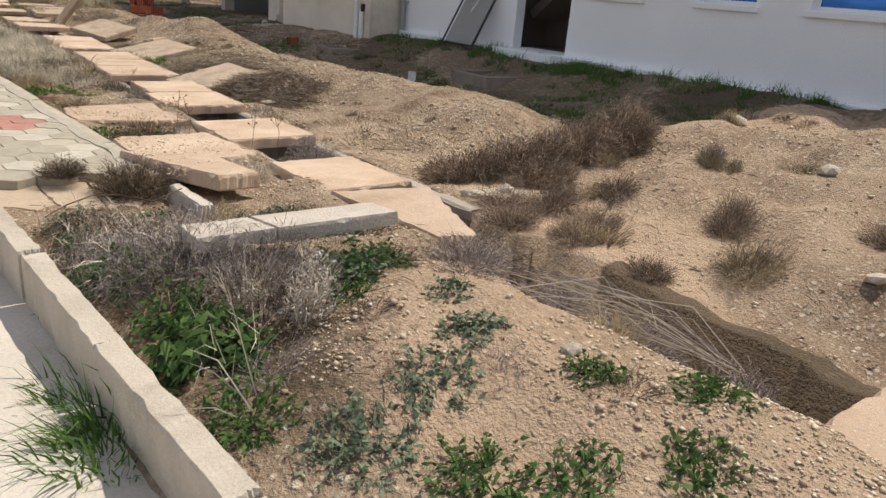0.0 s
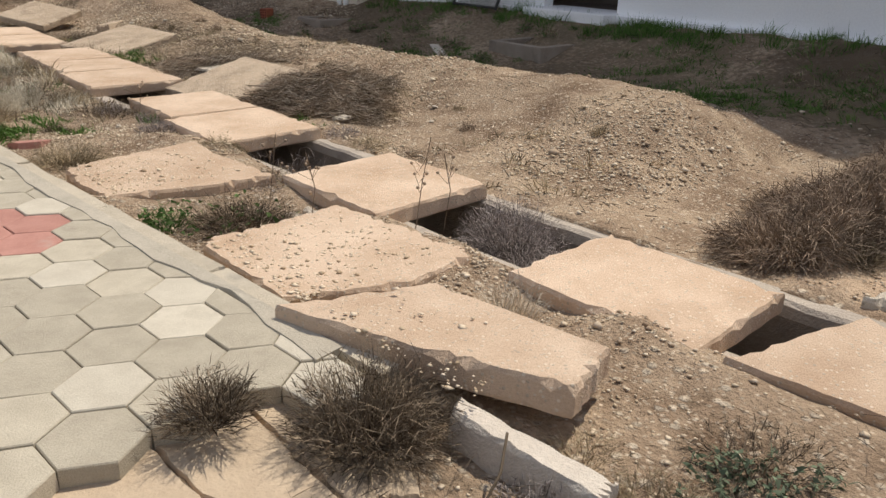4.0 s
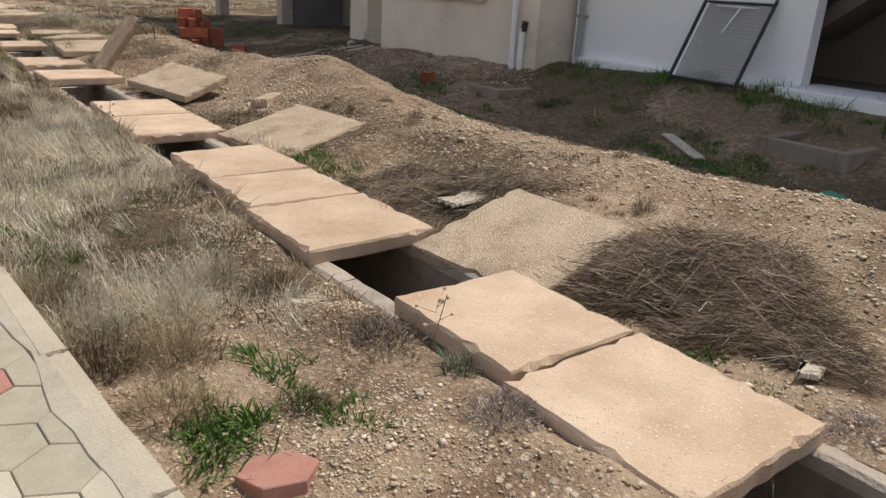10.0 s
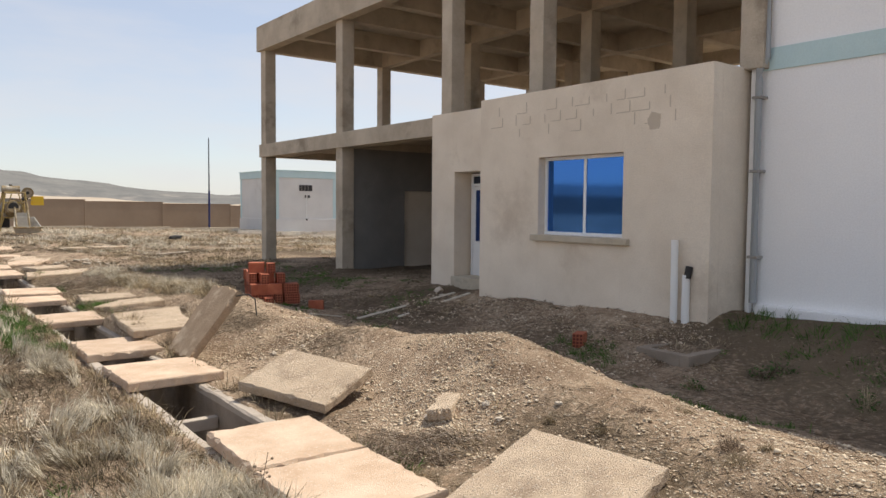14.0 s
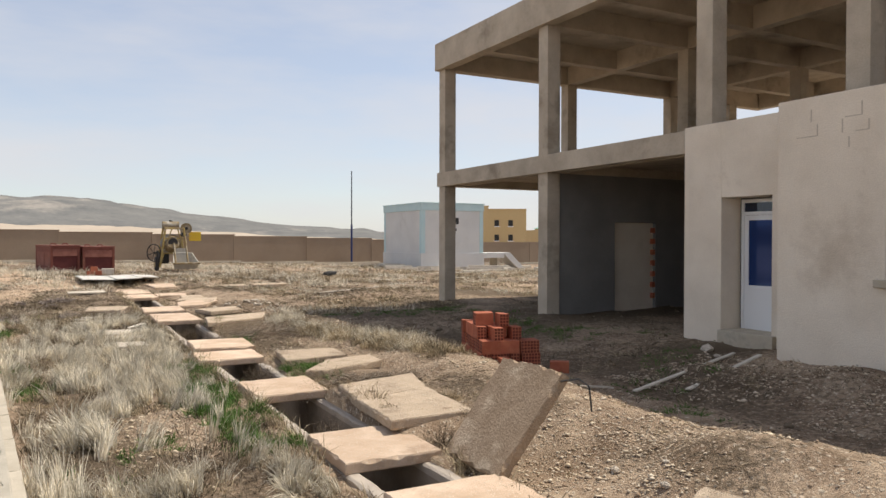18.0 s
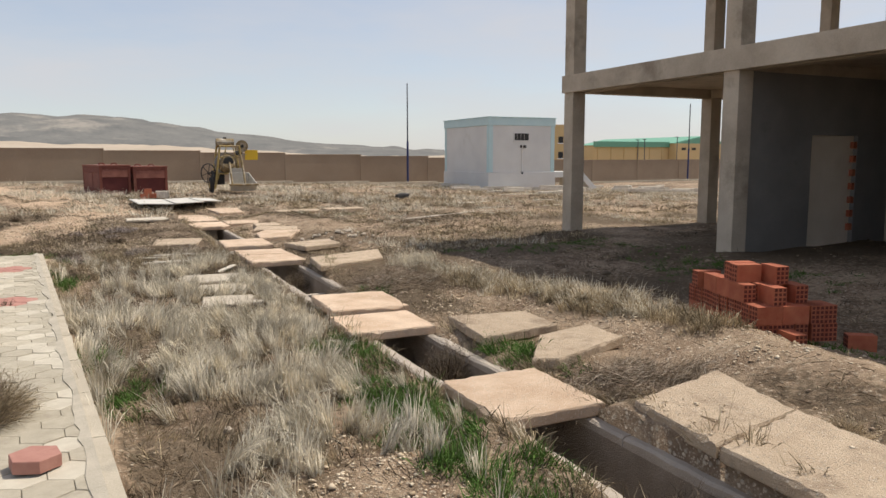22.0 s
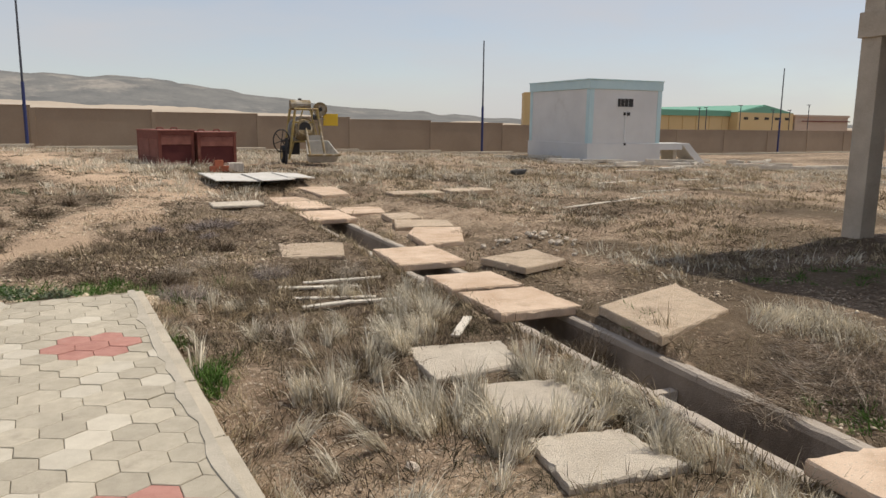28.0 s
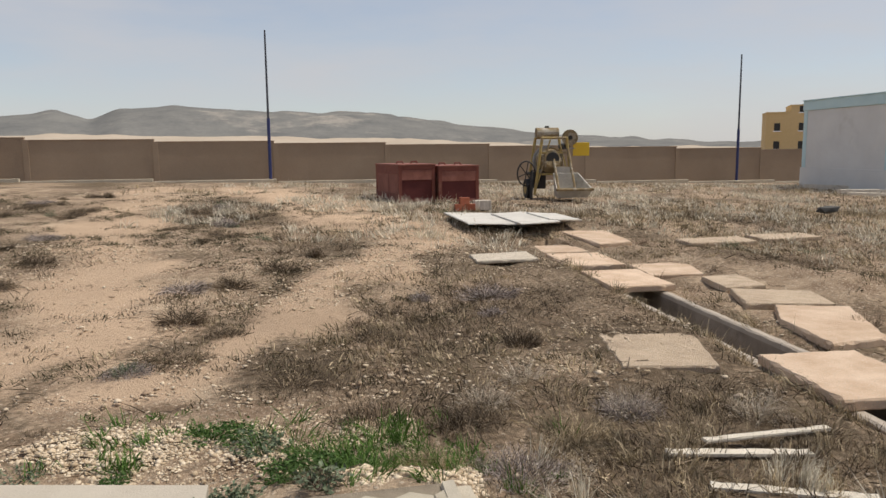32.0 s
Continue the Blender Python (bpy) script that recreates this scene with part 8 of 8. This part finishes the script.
# heaps of cut brushwood
brush_heap(4.28, 3.0, 0.62, 0.78, 0.30, 4200, -58, "flattened heap of grey cut brushwood on the bank", 1)
brush_heap(4.15, 5.35, 0.75, 0.75, 0.17, 2800, -30, "low heap of grey brushwood round a concrete flake", 3)
brush_heap(4.0, 9.4, 0.5, 0.5, 0.12, 1100, 60, "low grey brush between two slabs", 9)
brush_heap(4.15, 17.75, 0.8, 0.55, 0.18, 1900, 15, "low heap of grey brushwood beside a slab", 4)
brush_heap(4.35, 23.4, 0.9, 0.8, 0.16, 1700, 40, "low heap of grey brushwood beside the channel", 5)
# dry brown thicket in the ditch
for i, (x, y, r, h) in enumerate(((4.05, -1.45, 0.4, 0.36), (4.5, -1.55, 0.48, 0.46), (4.95, -1.7, 0.48, 0.48), (5.4, -1.85, 0.34, 0.46), (4.35, -1.95, 0.32, 0.26), (5.0, -1.2, 0.4, 0.32))):
    bush(x, y, r * 1.1, h * 0.86, 2300, TWIG_RED, "dense reddish-brown dry thorn bush in the ditch", 20 + i, width=0.0032, curl=0.55)
# tussocks on the bank
rt = random.Random(8)
for i in range(58):
    x, y = rt.uniform(3.7, 8.6), rt.uniform(-6.5, -1.2)
    bush(x, y, rt.uniform(0.07, 0.2), rt.uniform(0.06, 0.2), 190, rt.choice((TWIG_RED, TWIG_MAUVE, STRAW, STRAW)), "small rounded dry tussock on the stony bank", 60 + i, width=0.0022, name="tussock", category="tussock")
for i, (x, y, r, h) in enumerate(((4.1, -4.0, 0.3, 0.34), (4.5, -3.6, 0.24, 0.3), (6.5, -2.2, 0.14, 0.2), (4.9, -4.4, 0.25, 0.3), (3.75, -3.0, 0.25, 0.2), (3.7, -2.3, 0.3, 0.22), (4.2, -2.6, 0.25, 0.2), (3.62, -3.7, 0.2, 0.2))):
    bush(x, y, r * 0.85, h * 0.75, 520, TWIG_RED if i % 2 else STRAW, "brown dry bush on the stony bank", 110 + i, width=0.0018, curl=0.6)
for i, (x, y, r, h) in enumerate(((3.5, -2.62, 0.24, 0.2), (3.9, -2.58, 0.26, 0.22), (3.95, -2.95, 0.22, 0.18), (3.6, -3.12, 0.22, 0.16), (4.35, -2.75, 0.22, 0.16))):
    bush(x, y, r, h, 620, TWIG_RED, "low brown dry bush on the ditch edge", 960 + i, width=0.0018, curl=0.7)
bush(5.30, -2.85, 0.13, 0.17, 420, STRAW, "small round straw-coloured tussock on the bank", 119, width=0.002, name="tussock", category="tussock")
# first stretch, between kerb wall and channel
bush(1.43, -1.4, 0.28, 0.28, 1250, TWIG, "dark grey dead bush by the broken slab", 120, width=0.0018)
bush(1.08, -1.14, 0.17, 0.15, 520, TWIG, "small dead tuft growing between pavers", 121, width=0.0016, z=-0.01)
for i, (x, y) in enumerate(((1.16, -2.6), (1.4, -2.75), (0.98, -2.75))):
    bush(x, y, 0.28, 0.17, 90, TWIG_PALE, "low bleached dead thistle with thick twisted stems", 600 + i, width=0.0022, curl=1.0, flat=0.3, name="dead_thistle", category="dead weeds")
for i, (x, y, r, h) in enumerate(((1.05, -3.0, 0.3, 0.27), (1.35, -3.45, 0.3, 0.27), (1.2, -3.2, 0.3, 0.3), (1.5, -3.62, 0.2, 0.2), (1.45, -2.85, 0.28, 0.16), (1.1, -2.7, 0.26, 0.2), (1.75, -2.85, 0.24, 0.14), (1.3, -2.5, 0.25, 0.14))):
    bush(x, y, r, h, 620, TWIG_MAUVE if i != 4 else TWIG, "tangled mauve-grey dead thistle round the kerb beam", 500 + i, width=0.0016, curl=0.6, name="dead_thistle", category="dead weeds")
for i, (x, y, r, h) in enumerate(((2.78, -3.75, 0.3, 0.24), (2.95, -4.1, 0.34, 0.24), (2.55, -3.35, 0.3, 0.24), (3.0, -3.6, 0.3, 0.2), (2.85, -4.75, 0.25, 0.3))):
    bush(x, y, r, h, 620, TWIG_MAUVE, "grey dead bush fallen into the open channel", 520 + i, width=0.0018, curl=0.6, z=gz(2.55, y) - 0.04 if x < 2.7 else -0.3)
bush(1.02, -3.85, 0.24, 0.2, 70, LEAF, "broad-leaved dark green weeds by the kerb wall", 125, leaves=620, leaf_mat=LEAF, leaf_size=0.014, name="weed_clump", category="weeds")
for i, (x, y, r, h, nl, m) in enumerate(((1.68, -3.55, 0.2, 0.13, 800, LEAF_GREY), (0.86, -2.85, 0.22, 0.14, 700, LEAF), (1.0, -2.4, 0.25, 0.1, 500, LEAF), (2.0, -2.3, 0.28, 0.1, 600, LEAF_GREY), (1.35, -2.2, 0.3, 0.09, 500, LEAF_GREY), (1.78, -4.34, 0.15, 0.07, 420, LEAF_GREY), (1.52, -4.5, 0.17, 0.08, 420, LEAF_GREY),
                                           (1.2, -4.6, 0.2, 0.1, 600, LEAF_GREY), (1.42, -4.85, 0.18, 0.1, 500, LEAF), (1.95, -4.75, 0.13, 0.09, 300, LEAF), (2.2, -5.0, 0.15, 0.09, 320, LEAF), (1.0, -4.25, 0.2, 0.12, 500, LEAF), (1.9, -4.05, 0.12, 0.07, 200, LEAF_GREY), (2.05, -3.35, 0.12, 0.07, 220, LEAF_GREY), (1.85, -2.75, 0.2, 0.1, 420, LEAF_GREY), (0.95, -2.05, 0.2, 0.1, 400, LEAF_GREY))):
    bush(x, y, r, h, 90, m, "low %s weeds on the stony mound" % ("green leafy" if m is LEAF else "grey-green"), 540 + i, leaves=nl, leaf_mat=m, leaf_size=0.0065, name="weed_clump", category="weeds")
for i in range(16):
    x, y = rt.uniform(0.95, 2.2), rt.uniform(-4.9, -1.8)
    bush(x, y, rt.uniform(0.1, 0.2), rt.uniform(0.06, 0.14), 170, rt.choice((TWIG, TWIG_MAUVE, STRAW)), "small tangle of dead weeds beside the kerb wall", 570 + i, width=0.0014, name="dead_thistle", category="dead weeds")
bush(1.04, -4.2, 0.2, 0.62, 7, TWIG_PALE, "bare white thistle stalk standing among dead weeds", 590, width=0.0024, spread=0.3, name="dead_thistle", category="dead weeds")
bush(1.28, -3.6, 0.16, 0.4, 26, TWIG_PALE, "bare white thistle stalk standing among dead weeds", 591, width=0.0022, spread=0.3, name="dead_thistle", category="dead weeds")
bush(2.55, -4.35, 0.22, 0.2, 160, STRAW, "pale dry tuft at the channel edge", 135, width=0.0018)
bush(2.35, -1.1, 0.18, 0.22, 150, TWIG_PALE, "pale dead tuft beside the slab corner", 136, width=0.0018)
for i, (x, y, r, h, m, nl) in enumerate(((1.66, -2.5, 0.2, 0.15, LEAF_GREY, 420), (2.1, -2.61, 0.2, 0.15, LEAF, 420), (1.62, -2.7, 0.2, 0.14, LEAF_GREY, 380), (2.08, -2.85, 0.2, 0.13, LEAF_GREY, 380), (1.42, -1.9, 0.13, 0.1, LEAF, 240), (1.74, -3.6, 0.24, 0.17, LEAF_GREY, 520), (1.62, -3.75, 0.2, 0.15, LEAF, 420), (0.86, -2.75, 0.18, 0.16, LEAF_GREY, 420),
                                               (1.6, -5.03, 0.18, 0.12, LEAF, 340), (1.9, -5.2, 0.18, 0.12, LEAF, 340))):
    bush(x, y, r * 0.8, h * 0.75, 110, m, "sprawling %s weeds among dead stems" % ("green" if m is LEAF else "grey-green"), 900 + i, leaves=int(nl * 0.6), leaf_mat=m, leaf_size=0.0075, curl=0.5, name="weed_clump", category="weeds")
for i, (x, y, r, h) in enumerate(((1.24, -2.35, 0.3, 0.16), (1.04, -2.27, 0.26, 0.14), (1.5, -2.45, 0.3, 0.15), (1.85, -2.55, 0.26, 0.13), (2.3, -2.7, 0.25, 0.14), (2.15, -2.2, 0.24, 0.12), (1.3, -3.7, 0.3, 0.26), (1.48, -3.45, 0.3, 0.26), (1.1, -3.3, 0.3, 0.26))):
    bush(x, y, r, h, 300, TWIG, "dark tangle of dead thistle stems", 930 + i, width=0.0022, spread=1.6, curl=0.7, flat=0.15, name="dead_thistle", category="dead weeds")
for i, (x, y, r, h) in enumerate(((1.52, -3.66, 0.12, 0.26), (1.42, -3.84, 0.13, 0.28), (1.28, -3.62, 0.1, 0.22))):
    bush(x, y, r, h, 90, TWIG_PALE, "white woolly dead thistle standing among dark stems", 950 + i, width=0.0034, curl=0.5, leaves=420, leaf_mat=WOOL, leaf_size=0.0038, name="dead_thistle", category="dead weeds")
for i, (x, y, r) in enumerate(((1.15, -2.55, 0.3), (1.38, -2.62, 0.3), (1.0, -2.75, 0.26), (1.3, -2.9, 0.28), (1.55, -2.72, 0.26), (1.18, -3.05, 0.26))):
    bush(x, y, r, 0.19, 20, TWIG_PALE, "sprawling bleached thistle with thick forking stems", 1200 + i, z=gz(x, y) + 0.06, width=0.0030, curl=1.1, flat=0.2, name="dead_thistle", category="dead weeds")
# trailing pale stalks over the open channel
for g, (x, y, z) in enumerate(((2.86, -4.72, -0.06), (2.95, -4.6, -0.1))):
    rs2 = np.random.RandomState(150 + g)
    st = empty("dry_stalk_bundle", pose(x, y, z), label="long pale dead stalks fallen across the open channel", category="stalks", group="fallen stalks")
    for k in range(11):
        a, ln = math.radians(rs2.normal(104, 9)), rs2.uniform(0.8, 1.5)
        dx, dy = math.cos(a) * ln, math.sin(a) * ln
        up = rs2.uniform(0.02, 0.16)
        part("stalk", tube([(rs2.normal(0, 0.02), rs2.normal(0, 0.03), rs2.uniform(-0.01, 0.02)), (dx * 0.3 + rs2.normal(0, 0.05), dy * 0.3, up), (dx * 0.5 + rs2.normal(0, 0.07), dy * 0.5, up * 1.2), (dx * 0.75 + rs2.normal(0, 0.08), dy * 0.75, up), (dx + rs2.normal(0, 0.14), dy, up * rs2.uniform(0.4, 1.3))], rs2.uniform(0.0014, 0.0028), 4), TWIG_PALE if k % 3 else TWIG_MAUVE, st)
# weeds in the slab gaps and channel
bush(2.02, 0.45, 0.34, 0.22, 700, TWIG, "dead bush with green shoots between tipped slabs", 160, leaves=70, leaf_mat=LEAF, width=0.0018)
bush(1.75, 0.7, 0.2, 0.16, 120, LEAF, "green weeds at the walk kerb", 161, leaves=160, leaf_mat=LEAF, leaf_size=0.009, name="weed_clump", category="weeds")
bush(3.22, -0.3, 0.32, 0.36, 1100, TWIG_MAUVE, "grey dead tumbleweed filling the channel", 162, z=-0.36, width=0.0017, curl=0.7)
bush(3.12, -0.62, 0.28, 0.3, 800, TWIG_MAUVE, "grey dead tumbleweed filling the channel", 163, z=-0.42, width=0.0017, curl=0.7)
bush(3.05, 1.5, 0.3, 0.5, 420, TWIG_MAUVE, "pale dead thistle growing in the channel", 164, z=-0.62, width=0.0022)
bush(2.95, 1.95, 0.24, 0.5, 200, TWIG_MAUVE, "pale dead thistle growing in the channel", 168, z=-0.62, width=0.0024)
bush(3.1, 15.9, 0.3, 0.45, 500, TWIG, "dead grey weeds growing in the channel", 165, z=-0.62, width=0.002)
bush(3.25, 19.4, 0.34, 0.5, 700, TWIG, "dead grey weeds growing in the channel", 166, z=-0.62, width=0.002)
bush(3.2, 25.3, 0.28, 0.5, 400, TWIG, "dead grey weeds growing in the channel", 167, z=-0.62, width=0.002)
bush(1.72, 2.1, 0.3, 0.22, 520, STRAW, "grey dead bush at the walk kerb", 168, width=0.0017)
bush(2.35, 3.6, 0.3, 0.10, 160, TWIG, "low grey dead weeds along the slab edge", 169, width=0.0016)
bush(2.45, 6.2, 0.26, 0.16, 160, TWIG, "grey dead weeds along the channel", 170, width=0.0016)
bush(3.75, 14.6, 0.25, 0.25, 160, TWIG, "grey dead bush at the foot of the upright slab", 171, width=0.002)
bush(4.35, 14.9, 0.3, 0.2, 160, TWIG, "grey dead bush on the bank", 172, width=0.002)
bush(4.6, 16.0, 0.2, 0.18, 140, STRAW, "pale dry tuft on the bank", 173, width=0.002)
bush(-0.68, 18.3, 0.42, 0.4, 1300, STRAW, "rounded straw-coloured dry bush growing through the pavers", 174, width=0.002, z=-0.02)
bush(-0.7, 18.25, 0.38, 0.34, 600, TWIG_RED, "grey inner stems of a dry bush on the walk", 175, width=0.0018, z=-0.02)
bush(-0.88, 22.62, 0.12, 0.1, 50, TWIG, "small dead weed growing between red pavers", 176, width=0.0016, z=-0.01)
bush(-1.6, 28.0, 0.2, 0.16, 140, TWIG, "grey-green weeds at the end of the walk", 177, leaves=160, leaf_mat=LEAF_GREY, z=-0.12)
for i, (x, y) in enumerate(((0.4, 26.3), (0.9, 29.4), (0.2, 30.3), (1.9, 29.2), (-0.3, 29.6))):
    bush(x, y, 0.32, 0.3, 130, TWIG_PALE, "pale dead thistle stalks standing in dry grass", 180 + i, width=0.002, name="thistle", category="weeds")
for i in range(90):
    x, y = rt.uniform(-10, 9.5), rt.uniform(29, 50)
    if 2.3 < x < 4.0 or free(np.array([x]), np.array([y]))[0] < 0.5 or track_at(x, y) > 0.2:
        continue
    bush(x, y, rt.uniform(0.15, 0.45), rt.uniform(0.1, 0.28), 90, rt.choice((TWIG, TWIG, TWIG_RED, LEAF_GREY)), "low grey-brown dry bush on open ground", 200 + i, width=0.003, name="tussock", category="tussock")
for i in range(16):
    x, y = rt.uniform(7.2, 10.8), rt.uniform(-1, 11)
    bush(x, y, rt.uniform(0.15, 0.3), rt.uniform(0.12, 0.3), 90, rt.choice((TWIG, TWIG_RED, STRAW)), "dry weeds in the shade of the building", 300 + i, width=0.0024, name="tussock", category="tussock", leaves=60, leaf_mat=LEAF)
for i in range(26):
    x, y = rt.choice((2.58, 3.72)) + rt.uniform(-0.1, 0.1), rt.uniform(0.9, 12.5)
    if x > 3 and (3.4 < y < 4.7 or 7.3 < y < 8.6 or 10.6 < y < 12):
        continue
    bush(x, y, rt.uniform(0.12, 0.24), rt.uniform(0.07, 0.15), 220, rt.choice((TWIG, TWIG, STRAW, TWIG_MAUVE)), "low tangle of dead weeds along the channel rim", 620 + i, width=0.0016, curl=0.6, name="dead_weeds", category="dead weeds")
for i in range(22):
    x, y = rt.uniform(3.9, 6.6), rt.uniform(0.2, 9.5)
    bush(x, y, rt.uniform(0.06, 0.14), rt.uniform(0.06, 0.16), 150, rt.choice((TWIG_RED, STRAW, STRAW)), "small dry tuft on the gravelly bank", 660 + i, width=0.0018, name="tussock", category="tussock")
for i in range(85):
    x, y = rt.uniform(-12, 0.8), rt.uniform(31, 52)
    if track_at(x, y) > 0.2:
        continue
    bush(x, y, rt.uniform(0.2, 0.6), rt.uniform(0.1, 0.26), 230, rt.choice((TWIG, TWIG, TWIG, TWIG_MAUVE)), "low spreading dry bush on sandy open ground", 700 + i, width=0.0052, name="tussock", category="tussock")
for i, (x, y, r, h, m) in enumerate(((1.5, 3.35, 0.22, 0.2, STRAW), (1.62, 3.8, 0.26, 0.28, STRAW), (1.8, 4.25, 0.26, 0.3, STRAW_PALE), (1.42, 4.3, 0.24, 0.3, STRAW_PALE), (1.4, 3.9, 0.2, 0.24, TWIG), (1.3, 4.7, 0.24, 0.3, STRAW), (2.5, 3.5, 0.24, 0.14, TWIG), (2.4, 4.35, 0.22, 0.2, STRAW), (2.1, 4.7, 0.24, 0.26, STRAW_PALE), (2.52, 2.7, 0.18, 0.12, TWIG_MAUVE), (1.95, 3.2, 0.16, 0.1, TWIG))):
    bush(x, y, r, h, 380, m, "dry straw-coloured weeds thinning out along the walk kerb", 640 + i, width=0.0016, spread=1.6, name="dead_weeds", category="dead weeds")
for i, (x, y, r, h, m, nl) in enumerate(((-1.75, 28.5, 0.34, 0.17, LEAF, 900), (-1.45, 28.62, 0.26, 0.15, LEAF, 600), (-2.35, 29.2, 0.32, 0.18, LEAF, 600), (-2.05, 28.98, 0.26, 0.16, LEAF_GREY, 500), (-2.14, 28.12, 0.24, 0.17, LEAF_GREY, 700), (-3.6, 28.75, 0.2, 0.1, LEAF_GREY, 260), (-2.95, 28.6, 0.12, 0.1, LEAF, 160),
                                           (1.0, -2.82, 0.2, 0.16, LEAF, 700), (1.06, -3.1, 0.2, 0.15, LEAF, 500), (1.62, -2.74, 0.22, 0.12, LEAF_GREY, 600), (1.82, -3.55, 0.22, 0.15, LEAF, 700), (1.06, -3.5, 0.2, 0.16, LEAF, 500))):
    bush(x, y, r, h, 130, m, "low bushy %s weeds on stony soil" % ("green" if m is LEAF else "grey-green"), 800 + i, leaves=nl, leaf_mat=m, leaf_size=0.009, name="weed_clump", category="weeds")
for i, (x, y, r, h, m) in enumerate(((-0.9, 28.5, 0.4, 0.2, STRAW), (-0.3, 28.3, 0.4, 0.22, TWIG_MAUVE), (-1.2, 29.5, 0.4, 0.26, TWIG), (-0.5, 29.3, 0.35, 0.2, TWIG), (0.3, 29.0, 0.4, 0.2, STRAW), (-1.9, 30.6, 0.4, 0.16, TWIG), (-3.2, 31.6, 0.45, 0.13, TWIG), (-3.6, 31.2, 0.3, 0.12, TWIG_MAUVE), (0.9, 29.4, 0.35, 0.2, TWIG_MAUVE), (-1.0, 32.2, 0.4, 0.14, TWIG))):
    bush(x, y, r, h, 420, m, "spreading dead weeds in litter past the walk end", 830 + i, width=0.0026, spread=1.8, curl=0.6, name="dead_weeds", category="dead weeds")
for i, (x, y, r, h, m) in enumerate(((0.9, -2.55, 0.26, 0.16, TWIG_MAUVE), (1.15, -2.35, 0.3, 0.15, TWIG_RED), (1.35, -2.3, 0.26, 0.13, TWIG_MAUVE), (1.0, -2.1, 0.24, 0.12, TWIG_RED), (1.6, -2.5, 0.26, 0.13, TWIG), (1.75, -2.15, 0.22, 0.1, STRAW), (1.95, -2.6, 0.24, 0.12, TWIG_MAUVE))):
    bush(x, y, r, h, 480, m, "matted brown dead weeds between kerb wall and beam", 870 + i, width=0.002, spread=1.7, curl=0.6, name="dead_weeds", category="dead weeds")
for i, (x, y) in enumerate(((-0.2, 28.05), (0.05, 28.3), (0.92, -2.4), (1.1, -2.46), (1.22, -2.4), (1.05, -2.2), (1.4, -2.55))):
    bush(x, y, 0.26, 0.2, 64, TWIG_PALE if i != 3 else TWIG_MAUVE, "bleached sprawling thistle stems lying on dead weeds", 850 + i, width=0.0026, curl=1.0, flat=0.3, name="dead_thistle", category="dead weeds")
# seed heads leaning over the slabs
for i, (x, y, h) in enumerate(((2.35, 0.75, 0.42), (2.75, -0.05, 0.5), (3.0, 0.0, 0.45), (2.3, 0.25, 0.4), (2.62, 3.3, 0.3), (2.66, 9.1, 0.32))):
    rs2 = np.random.RandomState(400 + i)
    th = empty("seed_stalk", pose(x, y, gz(x, y)), label="thin dry stalk with small dark seed heads", category="weeds", group="seed stalks")
    bm = tube([(0, 0, 0), (0.02, -0.02, h * 0.5), (rs2.uniform(-0.08, 0.08), -0.06, h)], 0.0025, 4)
    hd = bmesh.new()
    for k in range(7):
        f = rs2.uniform(0.45, 1.0)
        q = Vector((rs2.uniform(-0.09, 0.09), rs2.uniform(-0.08, 0.04), h * f))
        tube([(0.01, -0.01, h * f * 0.8), q], 0.0015, 3, bm=bm)
        bmesh.ops.create_icosphere(hd, subdivisions=1, radius=rs2.uniform(0.007, 0.013), matrix=Matrix.Translation(q))
        part("seed_head", hd, TWIG_RED, th)
        hd = bmesh.new()
    hd.free()
    part("stem", bm, TWIG_RED, th)
